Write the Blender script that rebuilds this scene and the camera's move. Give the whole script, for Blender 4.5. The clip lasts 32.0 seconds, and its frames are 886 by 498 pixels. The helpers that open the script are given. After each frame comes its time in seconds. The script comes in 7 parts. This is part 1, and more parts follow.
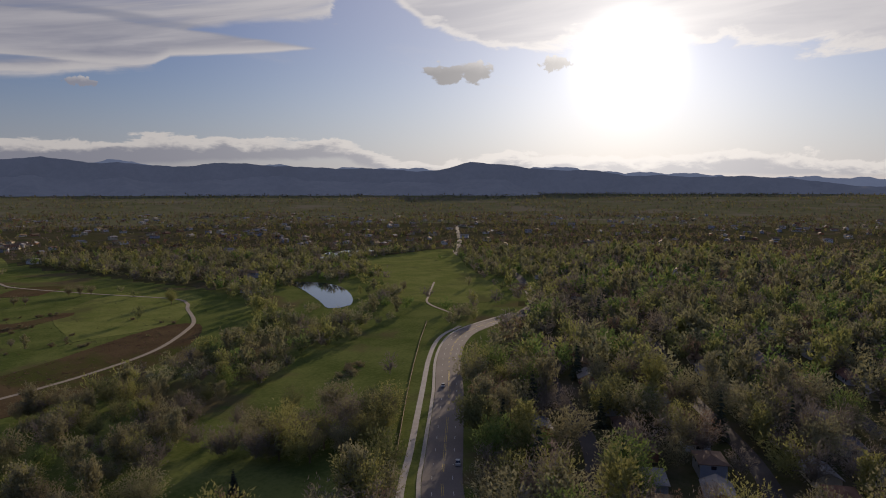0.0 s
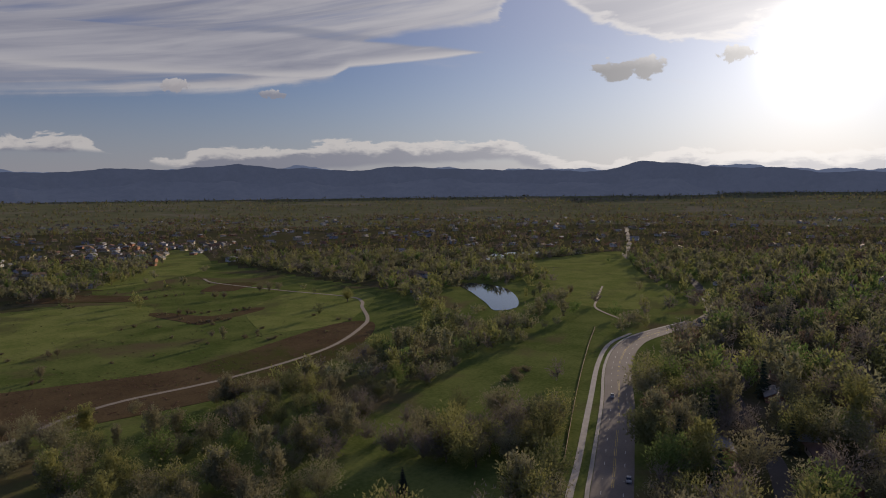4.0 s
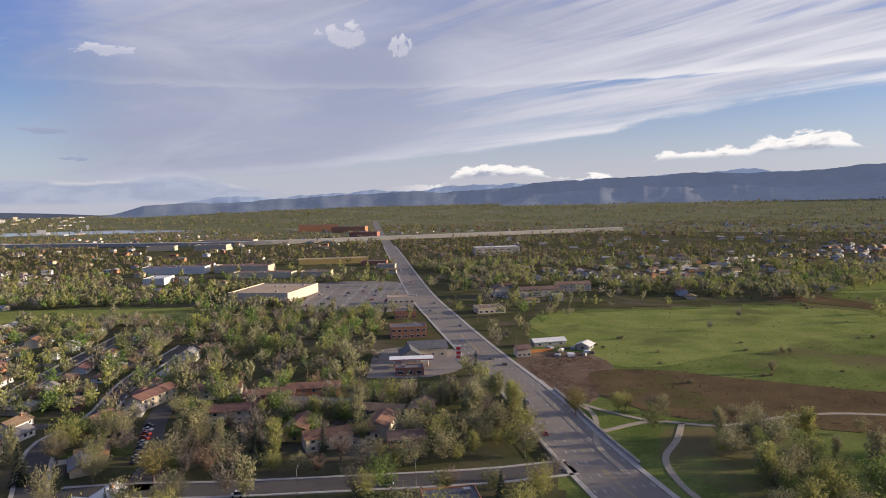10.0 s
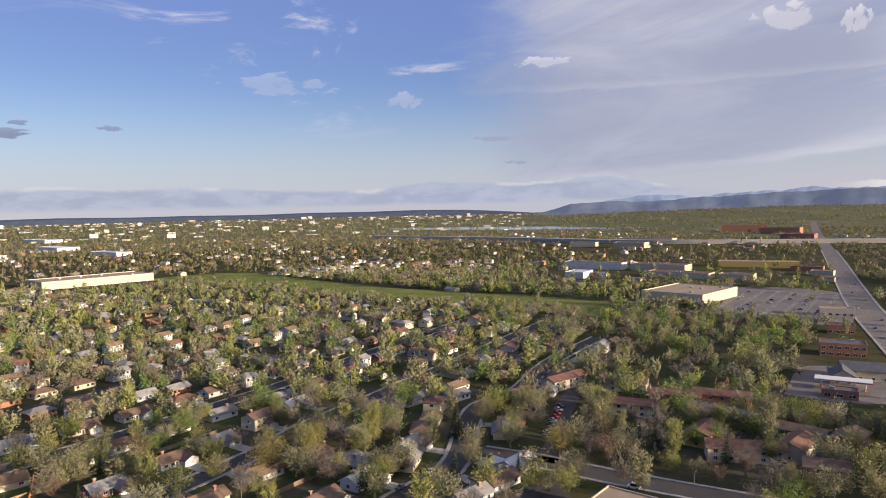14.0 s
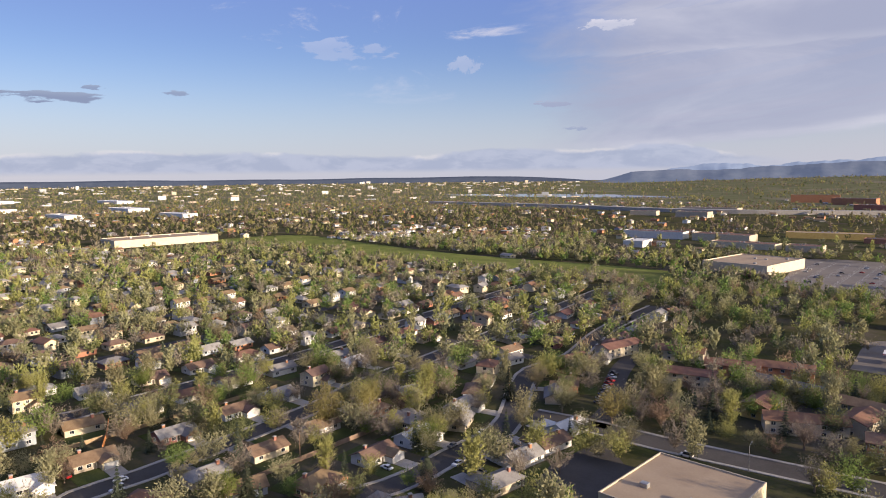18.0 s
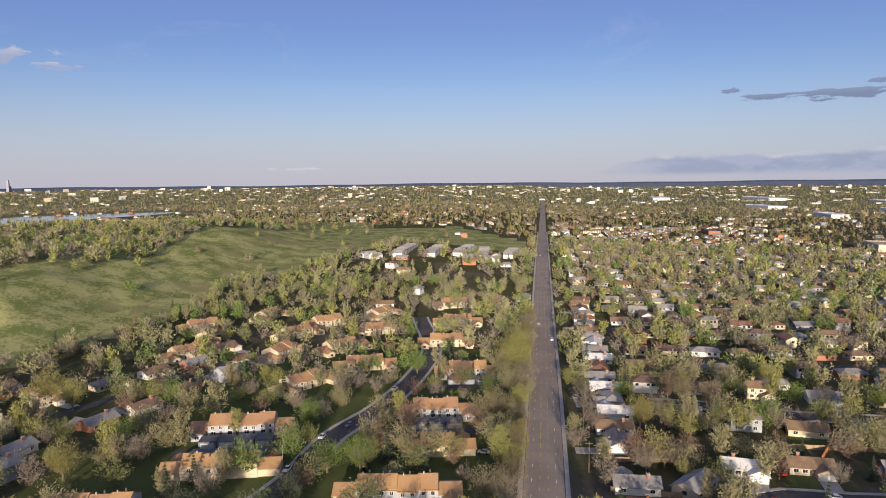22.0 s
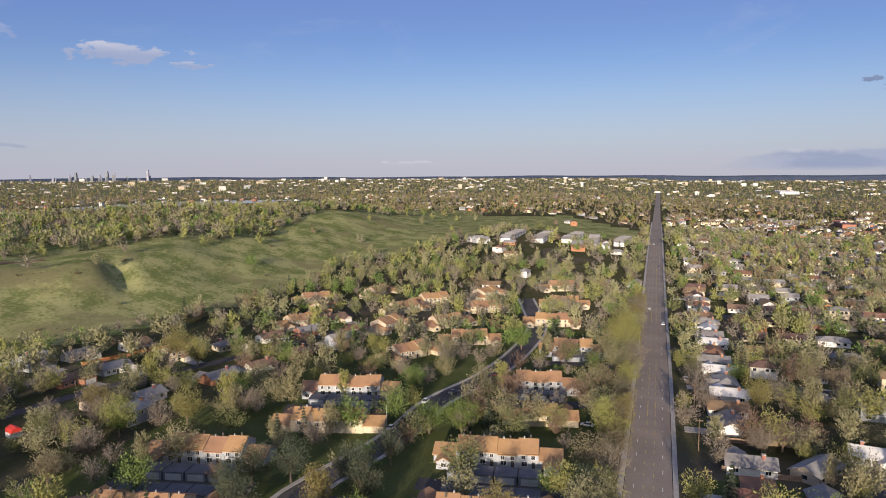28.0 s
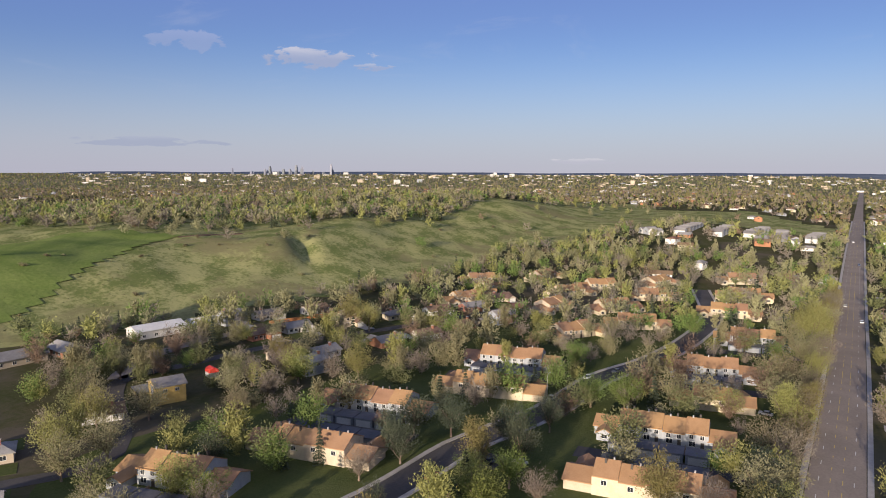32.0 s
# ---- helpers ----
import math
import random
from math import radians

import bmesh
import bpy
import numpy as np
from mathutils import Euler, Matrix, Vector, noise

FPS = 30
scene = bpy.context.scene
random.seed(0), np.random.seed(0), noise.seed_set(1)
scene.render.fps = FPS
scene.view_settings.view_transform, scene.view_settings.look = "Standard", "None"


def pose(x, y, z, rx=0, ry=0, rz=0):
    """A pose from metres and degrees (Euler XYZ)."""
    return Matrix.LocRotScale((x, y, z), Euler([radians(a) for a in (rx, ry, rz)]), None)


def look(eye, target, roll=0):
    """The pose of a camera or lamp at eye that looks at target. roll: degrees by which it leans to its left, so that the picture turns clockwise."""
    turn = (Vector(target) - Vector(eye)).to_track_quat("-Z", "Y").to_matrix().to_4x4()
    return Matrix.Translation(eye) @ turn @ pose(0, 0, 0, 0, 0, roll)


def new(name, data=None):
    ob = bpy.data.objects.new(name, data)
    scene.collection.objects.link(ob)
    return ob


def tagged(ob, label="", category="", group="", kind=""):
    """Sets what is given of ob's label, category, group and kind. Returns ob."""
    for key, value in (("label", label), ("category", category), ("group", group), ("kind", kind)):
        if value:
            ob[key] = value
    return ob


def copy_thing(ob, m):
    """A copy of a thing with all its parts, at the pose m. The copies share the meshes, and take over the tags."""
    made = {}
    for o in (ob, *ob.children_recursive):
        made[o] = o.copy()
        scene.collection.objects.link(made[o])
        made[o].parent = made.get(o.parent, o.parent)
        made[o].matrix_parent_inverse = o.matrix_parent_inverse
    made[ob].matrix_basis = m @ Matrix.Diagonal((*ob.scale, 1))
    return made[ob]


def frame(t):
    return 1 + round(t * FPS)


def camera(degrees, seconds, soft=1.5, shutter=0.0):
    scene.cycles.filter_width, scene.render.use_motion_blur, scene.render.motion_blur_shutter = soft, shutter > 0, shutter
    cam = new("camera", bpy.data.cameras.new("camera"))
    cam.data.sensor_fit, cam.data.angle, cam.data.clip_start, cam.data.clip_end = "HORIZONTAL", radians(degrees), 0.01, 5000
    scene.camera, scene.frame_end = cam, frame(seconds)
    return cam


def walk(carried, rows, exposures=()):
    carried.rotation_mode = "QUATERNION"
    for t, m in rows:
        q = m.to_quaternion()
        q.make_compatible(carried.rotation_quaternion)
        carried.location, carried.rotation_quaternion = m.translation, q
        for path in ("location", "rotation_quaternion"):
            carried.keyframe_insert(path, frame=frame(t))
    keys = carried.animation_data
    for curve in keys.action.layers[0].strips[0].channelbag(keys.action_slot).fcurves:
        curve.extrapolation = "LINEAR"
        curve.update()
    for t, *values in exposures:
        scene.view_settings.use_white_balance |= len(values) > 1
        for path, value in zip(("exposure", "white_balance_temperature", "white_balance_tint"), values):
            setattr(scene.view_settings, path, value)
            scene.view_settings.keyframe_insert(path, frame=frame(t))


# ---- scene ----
cam = camera(65.6, 32.0, soft=1.0)
PATH = [
    (0, (0.00, -0.00, 93.58), (-93.724, -33.758, 84.846), 0.039),
    (0.5, (-1.26, -0.52, 93.88), (-92.598, -40.279, 85.150), -0.123),
    (1, (-2.34, -1.08, 94.11), (-92.224, -44.067, 85.558), -0.172),
    (1.5, (-3.04, -1.63, 94.15), (-91.086, -48.282, 85.726), -0.251),
    (2, (-3.34, -2.12, 94.10), (-90.325, -50.735, 85.742), -0.301),
    (2.5, (-3.38, -2.51, 93.98), (-89.820, -52.085, 85.651), -0.467),
    (4.5, (-2.69, -2.30, 95.00), (-83.502, -60.583, 86.491), -0.674),
    (5, (-2.72, -1.59, 95.42), (-79.934, -64.576, 86.978), -0.850),
    (5.5, (-2.87, -0.80, 95.84), (-72.810, -71.799, 87.609), -1.014),
    (6, (-3.18, -0.08, 96.28), (-64.120, -78.972, 88.310), -1.041),
    (6.5, (-3.44, 0.63, 96.76), (-54.852, -84.787, 88.966), -1.096),
    (7, (-3.61, 1.17, 97.28), (-47.469, -88.363, 89.538), -0.940),
    (7.5, (-3.68, 1.69, 97.65), (-39.860, -91.221, 90.051), -1.015),
    (8, (-3.59, 2.28, 97.77), (-31.288, -93.519, 90.363), -0.978),
    (8.5, (-3.48, 2.95, 97.76), (-24.137, -94.618, 90.409), -1.076),
    (9, (-3.75, 3.63, 97.76), (-17.234, -95.191, 90.587), -1.052),
    (9.5, (-4.27, 4.27, 98.01), (-10.800, -95.256, 90.801), -1.224),
    (10, (-4.82, 4.98, 98.27), (-3.175, -94.755, 91.131), -1.294),
    (10.5, (-5.38, 5.77, 98.52), (5.749, -93.368, 91.574), -1.319),
    (11, (-6.08, 6.50, 98.75), (12.784, -91.467, 91.888), -1.262),
    (11.5, (-6.91, 6.99, 98.93), (21.033, -88.793, 92.256), -1.211),
    (12, (-7.83, 7.28, 98.85), (30.156, -85.008, 92.440), -1.189),
    (12.5, (-8.79, 7.44, 98.65), (38.181, -80.632, 92.484), -1.302),
    (13, (-9.57, 7.61, 98.55), (44.167, -76.510, 92.504), -1.182),
    (13.5, (-10.11, 7.74, 98.45), (45.996, -74.821, 92.418), -1.195),
    (14, (-10.49, 7.83, 98.40), (46.730, -73.956, 92.359), -1.251),
    (14.5, (-10.81, 7.93, 98.36), (47.401, -73.149, 92.202), -1.247),
    (16.5, (-11.70, 8.24, 97.49), (49.773, -70.355, 90.857), -0.984),
    (17, (-11.70, 8.26, 97.36), (50.464, -69.772, 90.473), -0.855),
    (17.5, (-11.59, 8.35, 97.17), (51.286, -68.730, 86.891), -0.737),
    (18, (-11.44, 8.39, 97.28), (52.135, -68.045, 86.528), -0.644),
    (18.5, (-11.35, 8.34, 97.69), (58.151, -62.743, 86.907), -0.637),
    (19, (-11.86, 7.71, 98.23), (68.427, -50.933, 87.479), -0.900),
    (19.5, (-12.73, 6.56, 98.53), (78.326, -33.382, 87.896), -0.996),
    (20, (-13.54, 5.55, 98.73), (83.257, -17.264, 88.248), -0.779),
    (20.5, (-13.98, 4.77, 98.98), (84.426, -9.586, 88.487), -0.752),
    (21, (-14.21, 3.92, 99.29), (85.235, 1.172, 89.115), -0.779),
    (21.5, (-14.41, 2.76, 99.64), (84.743, 11.082, 89.633), -0.614),
    (22, (-14.75, 1.90, 99.74), (83.717, 16.254, 89.832), -0.611),
    (22.5, (-15.10, 1.40, 99.61), (82.798, 19.167, 89.612), -0.578),
    (23, (-15.45, 1.09, 99.22), (82.005, 21.104, 89.138), -0.597),
    (23.5, (-15.75, 0.80, 98.77), (81.303, 22.642, 88.590), -0.554),
    (24, (-15.93, 0.55, 98.33), (80.771, 23.879, 88.072), -0.519),
    (24.5, (-15.93, 0.38, 97.83), (80.539, 24.624, 87.531), -0.517),
    (26.5, (-15.12, 0.33, 94.42), (80.982, 25.890, 83.856), -0.386),
    (27, (-15.11, 0.52, 93.04), (80.855, 26.568, 82.417), -0.317),
    (27.5, (-15.13, 0.75, 91.61), (80.177, 29.095, 80.937), -0.257),
    (28, (-15.13, 0.72, 90.14), (79.755, 30.425, 79.408), -0.283),
    (28.5, (-15.18, 0.64, 88.71), (79.946, 29.498, 77.870), -0.205),
    (29, (-15.35, 0.82, 87.34), (79.997, 28.915, 76.388), -0.157),
    (29.5, (-15.58, 1.04, 86.10), (76.928, 37.387, 75.080), -0.035),
    (30, (-15.59, 0.79, 84.97), (74.683, 42.362, 73.930), 0.121),
    (30.5, (-15.53, 0.59, 83.76), (74.223, 43.282, 72.698), 0.190),
    (31, (-15.54, 0.65, 82.46), (73.474, 44.844, 71.380), 0.218),
    (31.5, (-15.67, 0.54, 81.09), (71.674, 47.944, 69.967), 0.286),
    (32, (-15.88, 0.16, 79.70), (69.069, 51.746, 68.608), 0.224),
]
EXPOSURES = [(0, -0.22, 6600, 14), (2.5, -0.26, 6560, 14), (4.5, -0.24, 6420, 13.5), (5.5, -0.06, 6320, 12.5), (7.0, 0.38, 6320, 11.5), (9.0, 0.80, 6400, 11.0), (13.0, 0.94, 6600, 11.4), (18.0, 1.02, 6520, 12.4), (20.0, 0.92, 6420, 12.8), (22.0, 0.72, 6260, 12.8), (23.0, 0.66, 6200, 12.8), (27.0, 0.68, 6130, 12.5), (32.0, 0.68, 6120, 12.5)]
walk(cam, [(t, look(eye, target, roll)) for t, eye, target, roll in PATH], EXPOSURES)

# ---------------------------------------------------------------- sky, sun
SUN_AZ, SUN_EL = 185.0, 10.0


def nd(nt, kind, *ins, op=None, **kw):
    n = nt.nodes.new(kind)
    if op:
        n.operation = op
    for k, v in kw.items():
        n.inputs[k.replace("_", " ")].default_value = v
    for i, v in enumerate(ins):
        if v is None:
            continue
        if hasattr(v, "is_linked"):
            nt.links.new(v, n.inputs[i])
        else:
            n.inputs[i].default_value = v
    return n


def mth(nt, op, *ins):
    return nd(nt, "ShaderNodeMath", *ins, op=op).outputs[0]


def sstep(nt, v, a, b, lo=0.0, hi=1.0):
    n = nd(nt, "ShaderNodeMapRange", v, a, b, lo, hi)
    n.interpolation_type = "SMOOTHSTEP"
    return n.outputs[0]


def ramp(nt, fac, stops):
    n = nt.nodes.new("ShaderNodeValToRGB")
    e = n.color_ramp.elements
    while len(e) < len(stops):
        e.new(0.5)
    for el, (p, c) in zip(e, stops):
        el.position = p
        el.color = (*c, 1) if len(c) == 3 else c
    nt.links.new(fac, n.inputs[0])
    return n.outputs[0]


def mixc(nt, fac, a, b):
    n = nt.nodes.new("ShaderNodeMix")
    n.data_type = "RGBA"
    for sock, v in ((n.inputs[0], fac), (n.inputs[6], a), (n.inputs[7], b)):
        if hasattr(v, "is_linked"):
            nt.links.new(v, sock)
        else:
            sock.default_value = v if isinstance(v, (int, float)) else (*v, 1)
    return n.outputs[2]


def make_world():
    w = bpy.data.worlds.new("evening_sky")
    scene.world = w
    w.use_nodes = True
    nt = w.node_tree
    nt.nodes.clear()
    sky = nt.nodes.new("ShaderNodeTexSky")
    sky.sky_type = "NISHITA"
    sky.sun_disc = False
    sky.sun_elevation = radians(SUN_EL)
    sky.sun_rotation = radians(90 - SUN_AZ)
    sky.altitude, sky.air_density, sky.dust_density, sky.ozone_density = 1600, 1.0, 0.4, 2.2
    co = nt.nodes.new("ShaderNodeTexCoord").outputs["Generated"]
    sp = nd(nt, "ShaderNodeSeparateXYZ", co)
    x, y, z = sp.outputs
    el = mth(nt, "MULTIPLY", mth(nt, "ARCSINE", z), 57.29578)
    az = mth(nt, "MULTIPLY", mth(nt, "ARCTAN2", y, x), 57.29578)
    az = mth(nt, "MODULO", mth(nt, "ADD", az, 360.0), 360.0)

    def field(sx, sy, scale, detail, rough, dist=0.0, seed=0.0):
        v = nd(nt, "ShaderNodeCombineXYZ", mth(nt, "MULTIPLY", az, sx), mth(nt, "MULTIPLY", el, sy), seed).outputs[0]
        n = nd(nt, "ShaderNodeTexNoise", v, Scale=scale, Detail=detail, Roughness=rough, Distortion=dist)
        return n.outputs[0]

    base = nd(nt, "ShaderNodeVectorMath", sky.outputs[0], (0.07, 0.068, 0.072), op="MULTIPLY").outputs[0]
    # pale band of haze above the horizon
    haze = sstep(nt, el, 11.0, -0.5)
    col = mixc(nt, mth(nt, "MULTIPLY", haze, 0.88), base, mixc(nt, mth(nt, "MULTIPLY", sstep(nt, az, 262.0, 290.0), sstep(nt, az, 358.0, 325.0)), (0.29, 0.285, 0.335), (0.265, 0.275, 0.335)))
    # clear blue of the upper eastern sky
    east = sstep(nt, mth(nt, "ABSOLUTE", mth(nt, "SUBTRACT", mth(nt, "MODULO", mth(nt, "ADD", az, 180.0), 360.0), 180.0)), 95.0, 50.0)
    blue = mth(nt, "MULTIPLY", sstep(nt, el, 1.0, 16.0), 0.62)
    col = mixc(nt, blue, col, (0.105, 0.150, 0.36))
    # glow round the sun
    d = (math.cos(radians(SUN_AZ)) * math.cos(radians(SUN_EL)), math.sin(radians(SUN_AZ)) * math.cos(radians(SUN_EL)), math.sin(radians(SUN_EL)))
    dot = nd(nt, "ShaderNodeVectorMath", co, d, op="DOT_PRODUCT").outputs["Value"]
    dot = mth(nt, "MAXIMUM", dot, 0.0)
    g1 = mth(nt, "MULTIPLY", mth(nt, "POWER", dot, 1000.0), 2.4)
    g2 = mth(nt, "MULTIPLY", mth(nt, "POWER", dot, 80.0), 0.36)
    g3 = mth(nt, "MULTIPLY", mth(nt, "POWER", dot, 9.0), 0.45)
    glow = mth(nt, "ADD", mth(nt, "ADD", g1, g2), g3)
    # the large layered cloud of the south-west and the deck over the sun; fan is a height that follows its streaks
    gone = mth(nt, "SUBTRACT", 306.0, az)
    gone = mth(nt, "MULTIPLY", mth(nt, "ADD", gone, mth(nt, "SQRT", mth(nt, "ADD", mth(nt, "MULTIPLY", gone, gone), 1600.0))), 0.5)
    fan = mth(nt, "DIVIDE", mth(nt, "MULTIPLY", el, 76.0), gone)

    def drawn(sx, sy, detail, rough, dist, seed):
        v = nd(nt, "ShaderNodeCombineXYZ", mth(nt, "MULTIPLY", az, sx), mth(nt, "MULTIPLY", fan, sy), seed).outputs[0]
        return nd(nt, "ShaderNodeTexNoise", v, Scale=1.0, Detail=detail, Roughness=rough, Distortion=dist).outputs[0]

    def profile(a, stops, top):
        """A height in degrees that changes with the azimuth."""
        return mth(nt, "MULTIPLY", ramp(nt, mth(nt, "DIVIDE", mth(nt, "SUBTRACT", a, 150.0), 170.0), [((p - 150.0) / 170.0, (h / top,) * 3) for p, h in stops]), top)

    def wob(noise, amount):
        return mth(nt, "MULTIPLY", mth(nt, "SUBTRACT", noise, 0.5), amount)

    streak = drawn(0.024, 0.36, 5.0, 0.52, 1.1, 3.0)
    fine = drawn(0.055, 0.85, 7.0, 0.56, 0.9, 9.0)
    billow = field(0.16, 0.45, 1.0, 9.0, 0.60, 0.4, 15.0)
    azw = mth(nt, "ADD", az, wob(billow, 5.0))
    edge = profile(azw, [(150, 8.0), (167, 9.4), (173, 10.0), (177, 10.7), (180, 11.2), (195, 11.1), (201, 12.4), (204, 15.0), (206, 16.0), (207.5, 14.6), (209, 13.3), (215, 12.5), (220, 11.8), (222.3, 9.0), (229.5, 7.8), (242, 7.0), (252, 6.0), (257, 4.8), (264, 4.2), (275, 3.1), (284, 2.3), (295, 1.6), (312, 1.6)], 20.0)
    west = sstep(nt, az, 214.0, 204.0)
    above = mth(nt, "SUBTRACT", el, edge)
    above = mth(nt, "ADD", above, mth(nt, "MULTIPLY", wob(billow, 5.5), mth(nt, "ADD", mth(nt, "MULTIPLY", west, 0.9), 0.12)))
    above = mth(nt, "ADD", above, mth(nt, "MULTIPLY", wob(fine, 0.9), sstep(nt, az, 290.0, 255.0)))
    lo = profile(az, [(150, 11.0), (208.6, 11.0), (215, 10.4), (221, 9.9), (222.6, 9.0), (312, 9.0)], 20.0)
    hi = profile(az, [(150, 10.6), (208.4, 11.0), (212, 11.5), (218, 11.95), (226, 12.6), (312, 12.6)], 20.0)
    lens = mth(nt, "MULTIPLY", sstep(nt, mth(nt, "ADD", mth(nt, "SUBTRACT", el, lo), wob(fine, 0.7)), 0.0, 0.25), sstep(nt, mth(nt, "ADD", mth(nt, "SUBTRACT", hi, el), wob(fine, 0.5)), 0.0, 0.3))
    lens = mth(nt, "MULTIPLY", lens, sstep(nt, az, 208.3, 209.5))
    deck = mth(nt, "MULTIPLY", sstep(nt, above, -0.1, 0.6), mth(nt, "MAXIMUM", sstep(nt, mth(nt, "ADD", streak, wob(fine, 0.20)), 0.36, 0.54, 0.5, 1.0), mth(nt, "MAXIMUM", west, mth(nt, "MULTIPLY", sstep(nt, az, 246.0, 280.0), 0.9))))
    # the long blue rift in it
    rift = mth(nt, "ABSOLUTE", mth(nt, "ADD", mth(nt, "SUBTRACT", fan, 12.6), mth(nt, "ADD", wob(streak, 4.5), wob(fine, 2.0))))
    rift = mth(nt, "MULTIPLY", sstep(nt, rift, 1.0, 0.35), mth(nt, "MULTIPLY", sstep(nt, az, 234.0, 244.0), sstep(nt, az, 270.0, 256.0)))
    deck = mth(nt, "MULTIPLY", deck, mth(nt, "SUBTRACT", 1.0, mth(nt, "MULTIPLY", rift, 0.85)))
    deck = mth(nt, "MAXIMUM", deck, lens)
    span = mth(nt, "MULTIPLY", sstep(nt, az, 140.0, 155.0), sstep(nt, mth(nt, "ADD", az, wob(billow, 12.0)), 304.0, 293.0))
    deck = mth(nt, "MULTIPLY", deck, span)
    soft = sstep(nt, az, 226.0, 276.0)
    veil = sstep(nt, az, 246.0, 278.0)
    broad = field(0.035, 0.11, 1.0, 6.0, 0.55, 0.8, 27.0)
    lit = mth(nt, "ADD", mth(nt, "MULTIPLY", mth(nt, "ADD", mth(nt, "MULTIPLY", streak, 0.5), mth(nt, "MULTIPLY", fine, 0.5)), mth(nt, "SUBTRACT", 1.0, veil)), mth(nt, "MULTIPLY", broad, veil))
    lit = sstep(nt, lit, 0.36, 0.66)
    cc = mixc(nt, lit, (0.235, 0.245, 0.305), (0.44, 0.435, 0.46))
    cc = mixc(nt, mth(nt, "MULTIPLY", soft, 0.62), cc, mixc(nt, sstep(nt, mth(nt, "ADD", az, mth(nt, "MULTIPLY", el, 1.6)), 266.0, 294.0), (0.315, 0.32, 0.37), (0.175, 0.192, 0.268)))
    rim = mth(nt, "MAXIMUM", mth(nt, "MULTIPLY", sstep(nt, mth(nt, "ABSOLUTE", mth(nt, "SUBTRACT", above, 0.5)), 0.6, 0.1), mth(nt, "MAXIMUM", west, sstep(nt, az, 222.0, 228.0))), mth(nt, "MULTIPLY", lens, sstep(nt, mth(nt, "SUBTRACT", el, lo), 0.9, 0.1)))
    cc = mixc(nt, mth(nt, "MULTIPLY", rim, mth(nt, "SUBTRACT", 0.75, mth(nt, "MULTIPLY", soft, 0.65))), cc, (0.53, 0.515, 0.51))
    groove = mth(nt, "MULTIPLY", sstep(nt, mth(nt, "ABSOLUTE", mth(nt, "ADD", mth(nt, "SUBTRACT", hi, el), wob(fine, 0.8))), 0.5, 0.1), mth(nt, "MULTIPLY", sstep(nt, az, 208.0, 214.0), sstep(nt, az, 236.0, 226.0)))
    cc = mixc(nt, mth(nt, "MULTIPLY", groove, 0.7), cc, (0.20, 0.22, 0.29))
    col = mixc(nt, mth(nt, "MULTIPLY", deck, 0.94), col, cc)
    # heaped clouds over the mountains, flat below and lit on top
    puff = field(0.30, 0.75, 1.0, 9.0, 0.62, 0.3, 21.0)
    heap_top = profile(az, [(150, 1.6), (167, 2.0), (172, 2.6), (177, 3.1), (186, 2.6), (194, 3.1), (200, 2.3), (204, 2.6), (208, 4.2), (221, 4.2), (232, 3.5), (238, 2.4), (241, 4.2), (246, 4.2), (247, 3.6), (253, 3.5), (255, 1.7), (262, 1.6), (264, 3.0), (269, 2.9), (271, 1.4), (285, 1.0), (320, 0.6)], 6.0)
    heap_low = profile(az, [(150, 0.8), (205, 1.6), (208, 2.7), (220, 2.2), (233, 1.6), (239, 3.3), (246, 3.3), (247, 3.0), (254, 3.0), (256, 1.0), (263, 2.0), (270, 2.0), (272, 0.5), (320, 0.5)], 6.0)
    depth = mth(nt, "ADD", mth(nt, "SUBTRACT", heap_top, el), wob(puff, 2.8))
    heap = mth(nt, "MULTIPLY", sstep(nt, depth, 0.05, 0.28), sstep(nt, mth(nt, "ADD", mth(nt, "SUBTRACT", el, heap_low), wob(puff, 0.8)), -0.35, 0.1))
    heap = mth(nt, "MULTIPLY", heap, mth(nt, "MULTIPLY", sstep(nt, az, 150.0, 165.0), sstep(nt, az, 276.0, 268.0)))
    heap = mth(nt, "MULTIPLY", heap, sstep(nt, field(0.09, 0.1, 1.0, 4.0, 0.5, 0.0, 33.0), 0.28, 0.38))
    shade = mth(nt, "ADD", sstep(nt, depth, 1.7, 0.15), wob(field(0.5, 1.6, 1.0, 6.0, 0.6, 0.0, 40.0), 1.2))
    col = mixc(nt, mth(nt, "MULTIPLY", heap, 0.92), col, mixc(nt, sstep(nt, shade, 0.2, 0.9), (0.215, 0.225, 0.275), (0.56, 0.54, 0.52)))
    # long grey bank low in the south-east with sunlit heads
    bank_top = mth(nt, "ADD", profile(mth(nt, "MINIMUM", mth(nt, "MAXIMUM", mth(nt, "SUBTRACT", az, 100.0), 150.0), 320.0), [(150, 0.5), (183, 0.9), (188, 1.7), (191, 2.4), (200, 2.0), (206, 2.3), (211, 1.6), (222, 1.9), (234, 2.1), (244, 1.7), (251, 1.9), (256, 0.9), (260, 0.5), (320, 0.5)], 6.0), wob(puff, 1.1))
    inbank = mth(nt, "SUBTRACT", bank_top, el)
    bank = mth(nt, "MULTIPLY", mth(nt, "MULTIPLY", sstep(nt, inbank, 0.0, 0.35), sstep(nt, el, 0.1, 0.6)), mth(nt, "MULTIPLY", sstep(nt, az, 281.0, 290.0), sstep(nt, az, 357.0, 349.0)))
    head = mth(nt, "MULTIPLY", sstep(nt, inbank, 0.45, 0.1), sstep(nt, field(0.22, 0.1, 1.0, 4.0, 0.5, 0.0, 62.0), 0.46, 0.60))
